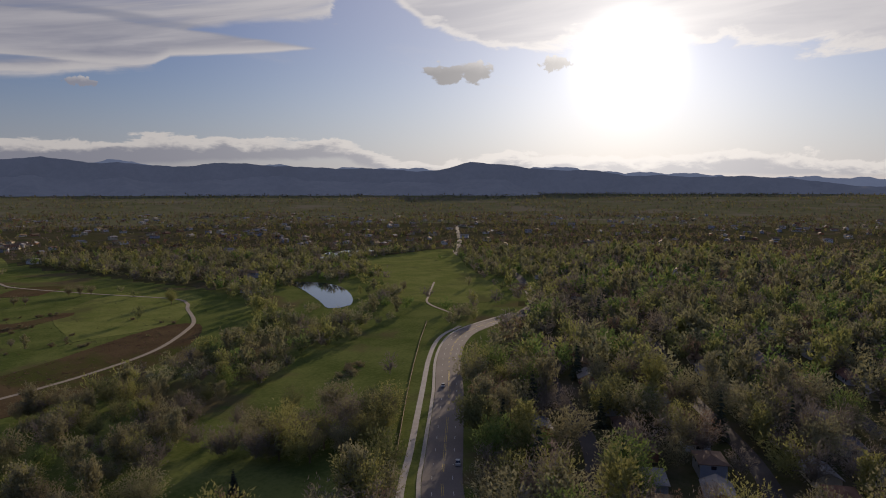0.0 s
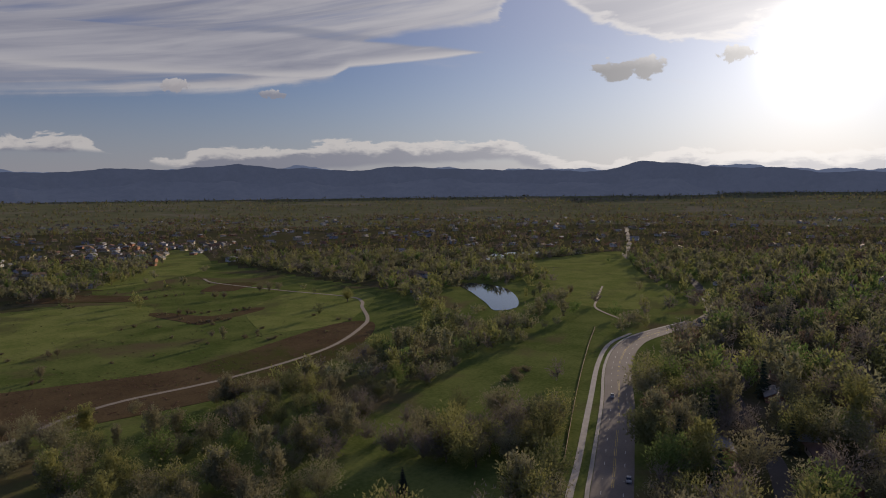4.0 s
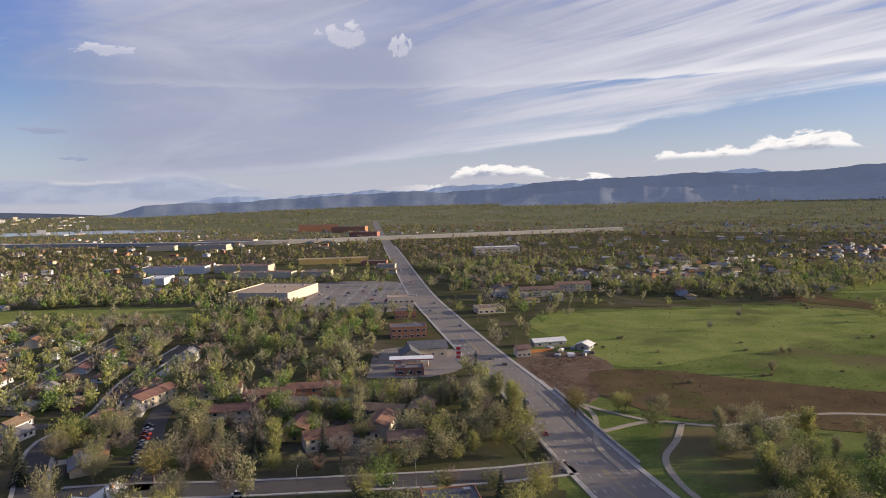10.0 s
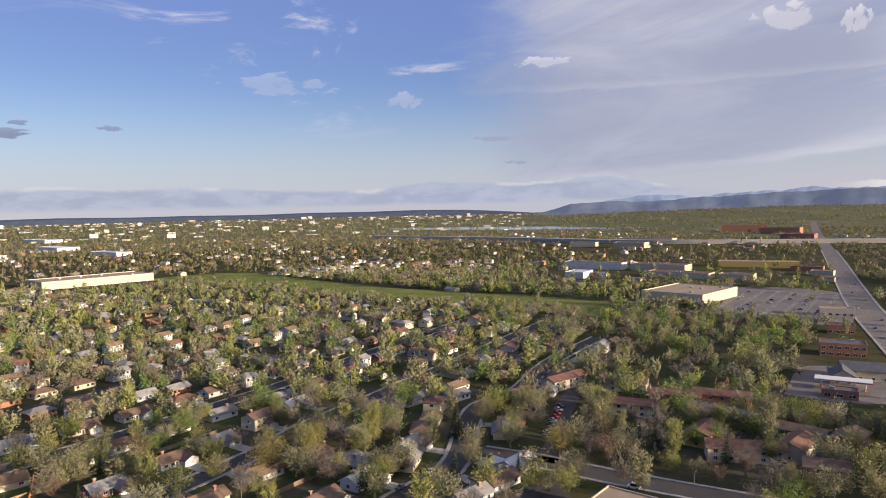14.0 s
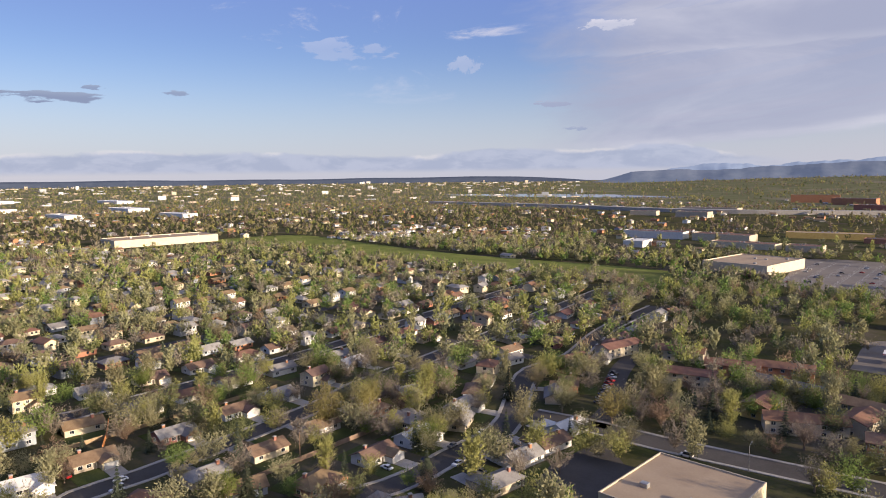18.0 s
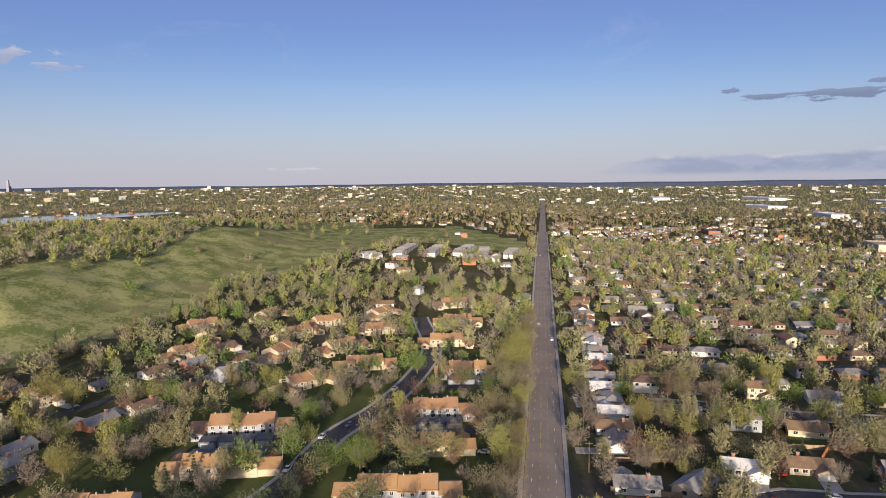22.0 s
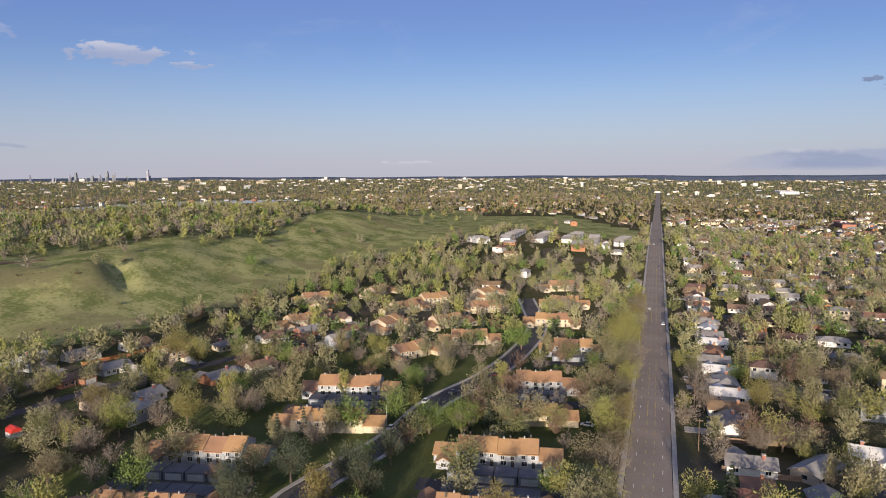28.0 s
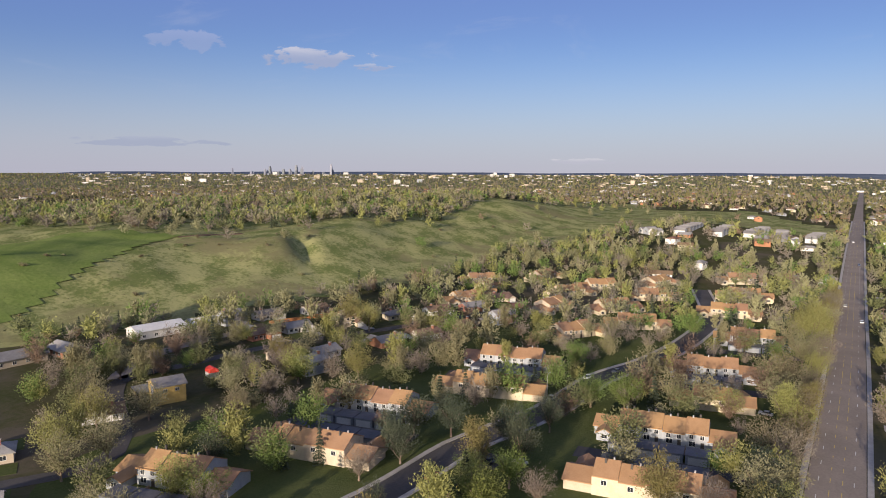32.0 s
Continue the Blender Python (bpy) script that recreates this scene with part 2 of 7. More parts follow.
    col = mixc(nt, mth(nt, "MULTIPLY", bank, 0.78), col, mixc(nt, head, mixc(nt, sstep(nt, puff, 0.4, 0.6), (0.185, 0.215, 0.295), (0.235, 0.26, 0.335)), (0.42, 0.40, 0.40)))
    # thin high cloud in the clear part
    wisp = field(0.07, 0.24, 1.0, 9.0, 0.64, 0.9, 57.0)
    wf = mth(nt, "MULTIPLY", mth(nt, "MULTIPLY", sstep(nt, wisp, 0.55, 0.75), sstep(nt, el, 5.0, 9.0)), mth(nt, "ADD", mth(nt, "MULTIPLY", mth(nt, "MULTIPLY", sstep(nt, az, 298.0, 310.0), sstep(nt, az, 334.0, 322.0)), 0.95), 0.18))
    col = mixc(nt, wf, col, (0.37, 0.365, 0.41))

    def single(a0, e0, ra, re, seed, cdark, clit, amount=0.95):
        u = mth(nt, "DIVIDE", mth(nt, "SUBTRACT", az, a0), ra)
        v = mth(nt, "DIVIDE", mth(nt, "SUBTRACT", el, e0), re)
        r = mth(nt, "ADD", mth(nt, "MULTIPLY", u, u), mth(nt, "MULTIPLY", v, v))
        nz = field(1.7 / ra, 0.85 / re, 1.0, 8.0, 0.60, 0.3, seed)
        m = sstep(nt, mth(nt, "SUBTRACT", mth(nt, "MULTIPLY", mth(nt, "SUBTRACT", nz, 0.5), 4.5), r), -0.75, -0.35)
        return mixc(nt, mth(nt, "MULTIPLY", m, amount), col, mixc(nt, sstep(nt, mth(nt, "ADD", v, nz), 0.35, 1.7), cdark, clit))

    white, grey = (0.55, 0.53, 0.52), (0.24, 0.25, 0.30)
    for k, (a0, e0, ra, re, dark, bright, amount) in enumerate((
            (198.6, 9.45, 3.2, 1.15, (0.055, 0.06, 0.085), (0.42, 0.41, 0.42), 0.95), (190.8, 10.0, 1.5, 0.8, (0.10, 0.10, 0.12), (0.45, 0.44, 0.44), 0.95),
            (227.3, 7.75, 1.2, 0.45, grey, white, 0.9), (234.4, 8.1, 1.1, 0.75, (0.36, 0.35, 0.37), white, 0.9), (278.4, 13.3, 2.6, 1.0, (0.32, 0.32, 0.37), (0.42, 0.41, 0.44), 0.75),
            (274.0, 12.4, 1.1, 1.0, (0.32, 0.32, 0.37), (0.42, 0.41, 0.44), 0.75), (296.4, 11.5, 2.4, 0.5, (0.30, 0.31, 0.37), (0.40, 0.39, 0.43), 0.8), (307.6, 8.7, 1.6, 0.9, (0.30, 0.31, 0.38), (0.37, 0.37, 0.42), 0.35),
            (317.5, 10.0, 4.5, 0.9, (0.30, 0.31, 0.38), (0.38, 0.38, 0.43), 0.3), (300.7, 5.6, 1.9, 0.3, (0.18, 0.20, 0.28), (0.22, 0.24, 0.31), 0.8), (298.8, 3.6, 1.2, 0.2, (0.17, 0.20, 0.28), (0.22, 0.24, 0.31), 0.8),
            (339.9, 5.85, 5.6, 0.5, (0.125, 0.15, 0.225), (0.17, 0.20, 0.27), 0.92), (345.8, 6.5, 1.0, 0.25, (0.13, 0.16, 0.24), (0.17, 0.20, 0.27), 0.85), (336.2, 6.6, 0.9, 0.22, (0.13, 0.16, 0.24), (0.17, 0.20, 0.27), 0.85),
            (330.5, 6.4, 1.0, 0.25, (0.14, 0.17, 0.25), (0.18, 0.21, 0.28), 0.85), (42.0, 8.9, 4.6, 0.95, (0.24, 0.26, 0.34), (0.42, 0.40, 0.42), 0.8), (37.0, 8.35, 2.2, 0.3, (0.24, 0.26, 0.34), (0.36, 0.36, 0.40), 0.6),
            (20.0, 0.9, 3.2, 0.28, (0.33, 0.32, 0.35), (0.44, 0.42, 0.42), 0.75), (54.0, 2.3, 6.0, 0.5, (0.22, 0.24, 0.31), (0.30, 0.31, 0.36), 0.6), (51.0, 9.8, 3.0, 0.9, (0.22, 0.25, 0.36), (0.27, 0.29, 0.40), 0.5))):
        col = single(a0, e0, ra, re, 70.0 + k * 3, dark, bright, amount)
    gl = nd(nt, "ShaderNodeCombineXYZ", glow, mth(nt, "MULTIPLY", glow, 0.97), mth(nt, "MULTIPLY", glow, 0.88)).outputs[0]
    col = nd(nt, "ShaderNodeVectorMath", col, gl, op="ADD").outputs[0]
    bg = nd(nt, "ShaderNodeBackground", col)
    bg.inputs[1].default_value = 1.0
    out = nt.nodes.new("ShaderNodeOutputWorld")
    nt.links.new(bg.outputs[0], out.inputs[0])


make_world()
sun = new("sun", bpy.data.lights.new("sun", "SUN"))
sun.data.energy, sun.data.angle, sun.data.color = 5.0, radians(0.6), (1.0, 0.815, 0.60)
sx, sy, sz = (math.cos(radians(SUN_AZ)) * math.cos(radians(SUN_EL)), math.sin(radians(SUN_AZ)) * math.cos(radians(SUN_EL)), math.sin(radians(SUN_EL)))
sun.matrix_world = look((1000 * sx, 1000 * sy, 1000 * sz), (0, 0, 0))

# ---------------------------------------------------------------- materials


def material(name, a, b, scale=1.0, rough=0.85, fine=None, bump=0.0, metal=0.0, rand=0.0, third=None, spread=0.5, spec=0.3, island=False):
    """Colours a and b mixed by a broad and a fine noise of real size, with relief and a chance tint for each thing."""
    m = bpy.data.materials.new(name)
    m.use_nodes = True
    nt = m.node_tree
    p = nt.nodes["Principled BSDF"]
    co = nt.nodes.new("ShaderNodeNewGeometry").outputs["Position"]
    n1 = nd(nt, "ShaderNodeTexNoise", co, Scale=scale, Detail=6.0, Roughness=0.6).outputs[0]
    n2 = nd(nt, "ShaderNodeTexNoise", co, Scale=fine or scale * 9, Detail=5.0, Roughness=0.65).outputs[0]
    f = mth(nt, "ADD", mth(nt, "MULTIPLY", n1, 0.6), mth(nt, "MULTIPLY", n2, 0.4))
    c = mixc(nt, sstep(nt, f, 0.5 - spread * 0.35, 0.5 + spread * 0.35), a, b)
    if third:
        n3 = nd(nt, "ShaderNodeTexNoise", co, Scale=scale * 0.35, Detail=5.0, Roughness=0.6, Distortion=0.6).outputs[0]
        c = mixc(nt, sstep(nt, n3, 0.52, 0.66), c, third)
    if rand:
        r = nt.nodes.new("ShaderNodeNewGeometry").outputs["Random Per Island"] if island else nt.nodes.new("ShaderNodeObjectInfo").outputs["Random"]
        h = nd(nt, "ShaderNodeHueSaturation", mth(nt, "ADD", mth(nt, "MULTIPLY", r, rand * 0.10), 0.5 - rand * 0.05), mth(nt, "ADD", mth(nt, "MULTIPLY", r, rand * 0.5), 1 - rand * 0.25), mth(nt, "ADD", mth(nt, "MULTIPLY", r, rand), 1 - rand * 0.5), 1.0, c)
        c = h.outputs[0]
    nt.links.new(c, p.inputs["Base Color"])
    p.inputs["Roughness"].default_value, p.inputs["Metallic"].default_value = rough, metal
    p.inputs["Specular IOR Level"].default_value = spec
    if bump:
        bn = nd(nt, "ShaderNodeBump", bump, None, n2)
        bn.inputs["Height"].default_value = 0
        nt.links.new(n2, bn.inputs["Height"])
        bn.inputs["Strength"].default_value = bump
        bn.inputs["Distance"].default_value = 0.3
        nt.links.new(bn.outputs[0], p.inputs["Normal"])
    return m


def leaf_material(name, a, b, lets=0.35):
    m = bpy.data.materials.new(name)
    m.use_nodes = True
    nt = m.node_tree
    nt.nodes.remove(nt.nodes["Principled BSDF"])
    ri = nt.nodes.new("ShaderNodeNewGeometry").outputs["Random Per Island"]
    ro = nt.nodes.new("ShaderNodeObjectInfo").outputs["Random"]
    c = mixc(nt, ri, a, b)
    c = nd(nt, "ShaderNodeHueSaturation", mth(nt, "ADD", mth(nt, "MULTIPLY", ro, 0.05), 0.475), 1.0, mth(nt, "ADD", mth(nt, "MULTIPLY", ro, 0.36), 0.80), 1.0, c).outputs[0]
    df = nd(nt, "ShaderNodeBsdfDiffuse", c)
    tr = nd(nt, "ShaderNodeBsdfTranslucent", c)
    mx = nd(nt, "ShaderNodeMixShader", lets, df.outputs[0], tr.outputs[0])
    nt.links.new(mx.outputs[0], nt.nodes["Material Output"].inputs[0])
    return m


GRASS = material("meadow_grass", (0.082, 0.110, 0.030), (0.150, 0.172, 0.054), 0.03, 1.0, 0.5, 0.6, third=(0.125, 0.105, 0.055), spread=0.32, spec=0.0)
LAWN = material("lawn", (0.058, 0.076, 0.026), (0.098, 0.108, 0.042), 0.05, 1.0, 1.2, 0.5, spec=0.0)
FIELD = material("bright_grass", (0.140, 0.168, 0.046), (0.205, 0.222, 0.070), 0.04, 1.0, 0.4, 0.9, third=(0.120, 0.128, 0.048), spread=0.3, spec=0.0)
HILLGRASS = material("hill_grass", (0.130, 0.155, 0.052), (0.305, 0.298, 0.130), 0.05, 1.0, 0.42, 1.0, third=(0.200, 0.185, 0.090), spread=0.24, spec=0.0)
PASTURE = material("pasture_grass", (0.130, 0.178, 0.046), (0.180, 0.222, 0.066), 0.04, 1.0, 0.5, 0.8, third=(0.150, 0.185, 0.060), spread=0.3, spec=0.0)
DRY = material("dry_grass", (0.085, 0.060, 0.034), (0.125, 0.092, 0.050), 0.03, 1.0, 0.8, 0.7, third=(0.075, 0.082, 0.026), spread=0.32, spec=0.0)
YARD = material("yard_ground", (0.050, 0.060, 0.022), (0.095, 0.082, 0.050), 0.045, 1.0, 0.5, 0.5, third=(0.105, 0.090, 0.066), spec=0.0)
DIRT = material("bare_dirt", (0.115, 0.080, 0.055), (0.175, 0.130, 0.092), 0.06, 1.0, 0.8, 0.6, spec=0.0)
ASPHALT = material("asphalt", (0.062, 0.057, 0.054), (0.092, 0.085, 0.080), 0.06, 0.9, 1.5, 0.15, spec=0.12)
ASPHALT_OLD = material("worn_asphalt", (0.160, 0.141, 0.126), (0.215, 0.190, 0.168), 0.05, 0.9, 1.3, 0.15, spec=0.12)
ASPHALT_PALE = material("sun_bleached_asphalt", (0.205, 0.172, 0.142), (0.285, 0.240, 0.198), 0.05, 0.95, 1.3, 0.15, spec=0.05)
CONCRETE = material("concrete", (0.30, 0.28, 0.25), (0.40, 0.37, 0.33), 0.3, 0.9, 3.0, 0.15)
GRAVEL = material("gravel_path", (0.24, 0.205, 0.155), (0.32, 0.275, 0.215), 0.3, 1.0, 3.0, 0.2)
PAINT = material("road_paint", (0.55, 0.55, 0.52), (0.70, 0.70, 0.66), 0.8, 0.7)
YPAINT = material("yellow_road_paint", (0.50, 0.36, 0.06), (0.60, 0.45, 0.10), 0.8, 0.7)
WATER = material("water", (0.012, 0.020, 0.026), (0.018, 0.026, 0.030), 0.05, 0.06, 0.6, 0.02, spec=0.6)
TILE_ROOF = material("orange_tile_roof", (0.29, 0.168, 0.085), (0.37, 0.222, 0.118), 0.25, 0.85, 3.0, 0.4, rand=0.18)
BROWN_ROOF = material("brown_shingle_roof", (0.125, 0.078, 0.055), (0.20, 0.135, 0.095), 0.3, 0.9, 3.0, 0.3, rand=0.5)
GREY_ROOF = material("grey_shingle_roof", (0.17, 0.16, 0.155), (0.26, 0.25, 0.24), 0.3, 0.9, 3.0, 0.3, rand=0.5)
RED_ROOF = material("red_roof", (0.135, 0.070, 0.052), (0.19, 0.100, 0.075), 0.3, 0.85, 3.0, 0.3, rand=0.3)
DARK_ROOF = material("dark_flat_roof", (0.075, 0.076, 0.085), (0.12, 0.12, 0.13), 0.3, 0.8, 2.0, 0.1, rand=0.3)
WHITE_ROOF = material("white_roof", (0.50, 0.49, 0.47), (0.62, 0.61, 0.58), 0.3, 0.7, 2.0, 0.1)
TAN_ROOF = material("tan_gravel_roof", (0.30, 0.22, 0.15), (0.38, 0.29, 0.20), 0.1, 0.95, 2.0, 0.1)
CREAM = material("cream_wall", (0.42, 0.36, 0.26), (0.52, 0.45, 0.34), 0.4, 0.85, 4.0, 0.05, rand=0.25)
WHITE = material("white_wall", (0.52, 0.51, 0.49), (0.64, 0.63, 0.60), 0.4, 0.8, 4.0, 0.05, rand=0.15)
GREYW = material("blue_grey_siding", (0.27, 0.29, 0.32), (0.34, 0.36, 0.39), 0.4, 0.8, 4.0, 0.1, rand=0.2)
DARKW = material("slate_blue_siding", (0.105, 0.125, 0.16), (0.15, 0.17, 0.21), 0.4, 0.8, 4.0, 0.1, rand=0.2)
BRICKW = material("red_brick_wall", (0.26, 0.115, 0.075), (0.35, 0.17, 0.115), 0.6, 0.9, 5.0, 0.2, rand=0.3)
YELLOWW = material("mustard_stucco", (0.44, 0.31, 0.10), (0.52, 0.38, 0.14), 0.4, 0.9, 4.0, 0.1)
SCHOOLW = material("pale_concrete_wall", (0.47, 0.40, 0.30), (0.56, 0.48, 0.37), 0.2, 0.9, 3.0, 0.05)
FENCE = material("weathered_fence", (0.22, 0.15, 0.10), (0.32, 0.23, 0.16), 0.5, 0.9, 4.0, 0.2, rand=0.3)
CEDAR = material("orange_cedar_fence", (0.42, 0.17, 0.06), (0.50, 0.22, 0.09), 0.5, 0.9, 4.0, 0.2)
GLASS = material("window_glass", (0.018, 0.022, 0.028), (0.03, 0.035, 0.045), 0.5, 0.08, 2.0, spec=0.6)
TRIM = material("white_trim", (0.62, 0.61, 0.58), (0.72, 0.71, 0.68), 1.0, 0.6)
DARKTRIM = material("dark_trim", (0.05, 0.045, 0.04), (0.08, 0.07, 0.06), 1.0, 0.7)
REDP = material("red_paint", (0.42, 0.035, 0.025), (0.50, 0.05, 0.035), 1.0, 0.5)
STEEL = material("galvanised_steel", (0.30, 0.30, 0.30), (0.40, 0.40, 0.40), 1.0, 0.45, metal=0.7)
WOOD = material("pole_wood", (0.12, 0.08, 0.05), (0.19, 0.13, 0.09), 0.8, 0.9)
BARK = material("bark", (0.14, 0.105, 0.078), (0.22, 0.17, 0.13), 0.8, 0.95, 6.0, 0.4, rand=0.3)
TYRE = material("tyre_rubber", (0.015, 0.015, 0.015), (0.03, 0.03, 0.03), 2.0, 0.9)
SOLAR = material("solar_panel", (0.010, 0.014, 0.05), (0.015, 0.02, 0.07), 2.0, 0.15, spec=0.6)
CARS = [material("car_paint_" + n, c, tuple(min(1, v * 1.12) for v in c), 2.0, 0.28, spec=0.6) for n, c in
        (("white", (0.68, 0.68, 0.68)), ("silver", (0.36, 0.37, 0.38)), ("black", (0.02, 0.02, 0.022)), ("blue", (0.03, 0.06, 0.16)), ("red", (0.34, 0.02, 0.02)), ("grey", (0.12, 0.12, 0.13)))]
# mountain ranges: the blue haze of distance is put into their base colours
MOUNTAIN = material("mountain_haze_glow", (0.026, 0.038, 0.060), (0.062, 0.072, 0.092), 0.004, 1.0, 0.02, spread=0.35)
FARMOUNT = material("far_mountain_haze_glow", (0.075, 0.105, 0.165), (0.11, 0.14, 0.20), 0.003, 1.0, 0.02)
# the ranges also glow blue on their own, standing in for lit haze
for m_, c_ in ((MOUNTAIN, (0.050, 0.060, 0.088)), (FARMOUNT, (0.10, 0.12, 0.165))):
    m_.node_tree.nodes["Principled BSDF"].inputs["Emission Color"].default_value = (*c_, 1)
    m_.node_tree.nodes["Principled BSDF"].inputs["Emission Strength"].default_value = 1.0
# distance haze over the far land, painted as a blue base colour
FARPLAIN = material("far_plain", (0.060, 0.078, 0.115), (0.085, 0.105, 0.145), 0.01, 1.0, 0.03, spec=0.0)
FARLAND = material("far_land", (0.115, 0.125, 0.062), (0.175, 0.170, 0.100), 0.012, 1.0, 0.06, third=(0.19, 0.175, 0.125), spec=0.0)
# blue-grey towers: their haziness is put into this base colour
SKYLINE = material("far_tower", (0.13, 0.15, 0.19), (0.24, 0.25, 0.29), 0.02, 0.6, 0.2, rand=0.5)

L_YELLOW = leaf_material("spring_yellow_leaves", (0.222, 0.212, 0.079), (0.296, 0.276, 0.110), 0.30)
L_GREEN = leaf_material("fresh_green_leaves", (0.133, 0.178, 0.051), (0.187, 0.222, 0.073), 0.30)
L_OLIVE = leaf_material("olive_leaves", (0.197, 0.178, 0.104), (0.258, 0.229, 0.138), 0.28)
L_BARE = leaf_material("bare_twigs", (0.183, 0.151, 0.123), (0.260, 0.217, 0.177), 0.22)
L_RUST = leaf_material("rusty_buds", (0.167, 0.110, 0.084), (0.227, 0.156, 0.116), 0.25)
L_CONIFER = leaf_material("pine_needles", (0.059, 0.073, 0.049), (0.097, 0.108, 0.071), 0.15)
L_PALE = leaf_material("pale_budding_leaves", (0.219, 0.205, 0.121), (0.286, 0.262, 0.158), 0.28)
L_MOSS = leaf_material("moss_green_leaves", (0.133, 0.138, 0.061), (0.187, 0.186, 0.087), 0.28)
L_ASH = leaf_material("ash_grey_twigs", (0.154, 0.132, 0.112), (0.217, 0.185, 0.158), 0.22)
LEAVES = [L_YELLOW, L_GREEN, L_OLIVE, L_BARE, L_RUST, L_CONIFER, L_PALE, L_MOSS, L_ASH]

# ---------------------------------------------------------------- mesh helpers


class MB:
    """Gathers faces of several materials into one mesh."""

    def __init__(self):
        self.v, self.f, self.m, self.mats = [], [], [], []

    def mat(self, material_):
        if material_ not in self.mats:
            self.mats.append(material_)
        return self.mats.index(material_)

    def poly(self, pts, mat_):
        n = len(self.v)
        self.v += [tuple(p) for p in pts]
        self.f.append(tuple(range(n, n + len(pts))))
        self.m.append(self.mat(mat_))

    def box(self, x0, y0, z0, x1, y1, z1, mat_, bevel=0.0):
        if bevel:
            b = bevel
            lo = [(x0, y0, z0), (x1, y0, z0), (x1, y1, z0), (x0, y1, z0)]
            mid = [(x0, y0, z1 - b), (x1, y0, z1 - b), (x1, y1, z1 - b), (x0, y1, z1 - b)]
            top = [(x0 + b, y0 + b, z1), (x1 - b, y0 + b, z1), (x1 - b, y1 - b, z1), (x0 + b, y1 - b, z1)]
            n = len(self.v)
            self.v += lo + mid + top
            k = self.mat(mat_)
            fs = [(3, 2, 1, 0)] + [(i, (i + 1) % 4, 4 + (i + 1) % 4, 4 + i) for i in range(4)] + [(4 + i, 4 + (i + 1) % 4, 8 + (i + 1) % 4, 8 + i) for i in range(4)] + [(8, 9, 10, 11)]
            self.f += [tuple(n + i for i in f) for f in fs]
            self.m += [k] * len(fs)
            return
        n = len(self.v)
        self.v += [(x, y, z) for z in (z0, z1) for y in (y0, y1) for x in (x0, x1)]
        fs = [(0, 2, 3, 1), (4, 5, 7, 6), (0, 1, 5, 4), (2, 6, 7, 3), (0, 4, 6, 2), (1, 3, 7, 5)]
        self.f += [tuple(n + i for i in f) for f in fs]
        self.m += [self.mat(mat_)] * 6

    def gable(self, x0, y0, x1, y1, z, rise, over, mat_, axis="y", thick=0.25):
        """A two-sided roof of some thickness with overhanging eaves, ridge along axis."""
        if axis == "x":
            a0, a1, b0, b1 = x0 - over, x1 + over, y0 - over, y1 + over
            tr = lambda a, b, c: (a, b, c)
        else:
            a0, a1, b0, b1 = y0 - over, y1 + over, x0 - over, x1 + over
            tr = lambda a, b, c: (b, a, c)
        bm_ = (b0 + b1) / 2
        drop = rise * over / max(0.1, (b1 - b0) / 2 - over)
        sec = [(b0, z - drop), (bm_, z + rise), (b1, z - drop), (b1, z - drop - thick), (bm_, z + rise - thick), (b0, z - drop - thick)]
        n = len(self.v)
        for a in (a0, a1):
            self.v += [tr(a, b, c) for b, c in sec]
        fs = [(i, (i + 1) % 6, 6 + (i + 1) % 6, 6 + i) for i in range(6)] + [(0, 5, 4, 1), (1, 4, 3, 2), (6, 7, 10, 11), (7, 8, 9, 10)]
        self.f += [tuple(n + i for i in f) for f in fs]
        self.m += [self.mat(mat_)] * len(fs)

    def hip(self, x0, y0, x1, y1, z, rise, over, mat_, thick=0.25):
        x0, y0, x1, y1 = x0 - over, y0 - over, x1 + over, y1 + over
        w, d = x1 - x0, y1 - y0
        h = min(w, d) / 2
        if w > d:
            r0, r1 = (x0 + h * 0.9, (y0 + y1) / 2), (x1 - h * 0.9, (y0 + y1) / 2)
        else:
            r0, r1 = ((x0 + x1) / 2, y0 + h * 0.9), ((x0 + x1) / 2, y1 - h * 0.9)
        n = len(self.v)
        self.v += [(x0, y0, z), (x1, y0, z), (x1, y1, z), (x0, y1, z), (x0, y0, z - thick), (x1, y0, z - thick), (x1, y1, z - thick), (x0, y1, z - thick), (*r0, z + rise), (*r1, z + rise)]
        fs = [(4, 5, 1, 0), (5, 6, 2, 1), (6, 7, 3, 2), (7, 4, 0, 3), (7, 6, 5, 4)]
        fs += [(0, 1, 9, 8), (1, 2, 9), (2, 3, 8, 9), (3, 0, 8)] if w > d else [(0, 1, 8), (1, 2, 9, 8), (2, 3, 9), (3, 0, 8, 9)]
        self.f += [tuple(n + i for i in f) for f in fs]
        self.m += [self.mat(mat_)] * len(fs)

    def gable_wall(self, x0, y0, x1, y1, z0, z1, rise, mat_, axis="y"):
        """Four walls with pointed ends under a gable roof."""
        self.box(x0, y0, z0, x1, y1, z1, mat_)
        if axis == "y":
            for y in (y0, y1):
                self.poly([(x0, y, z1), (x1, y, z1), ((x0 + x1) / 2, y, z1 + rise - 0.2)], mat_)
        else:
            for x in (x0, x1):
                self.poly([(x, y0, z1), (x, y1, z1), (x, (y0 + y1) / 2, z1 + rise - 0.2)], mat_)

    def tube(self, pts, radii, mat_, sides=6):
        n0 = len(self.v)
        for (p, r) in zip(pts, radii):
            for i in range(sides):
                a = 2 * math.pi * i / sides
                self.v.append((p[0] + r * math.cos(a), p[1] + r * math.sin(a), p[2]))
        k = self.mat(mat_)
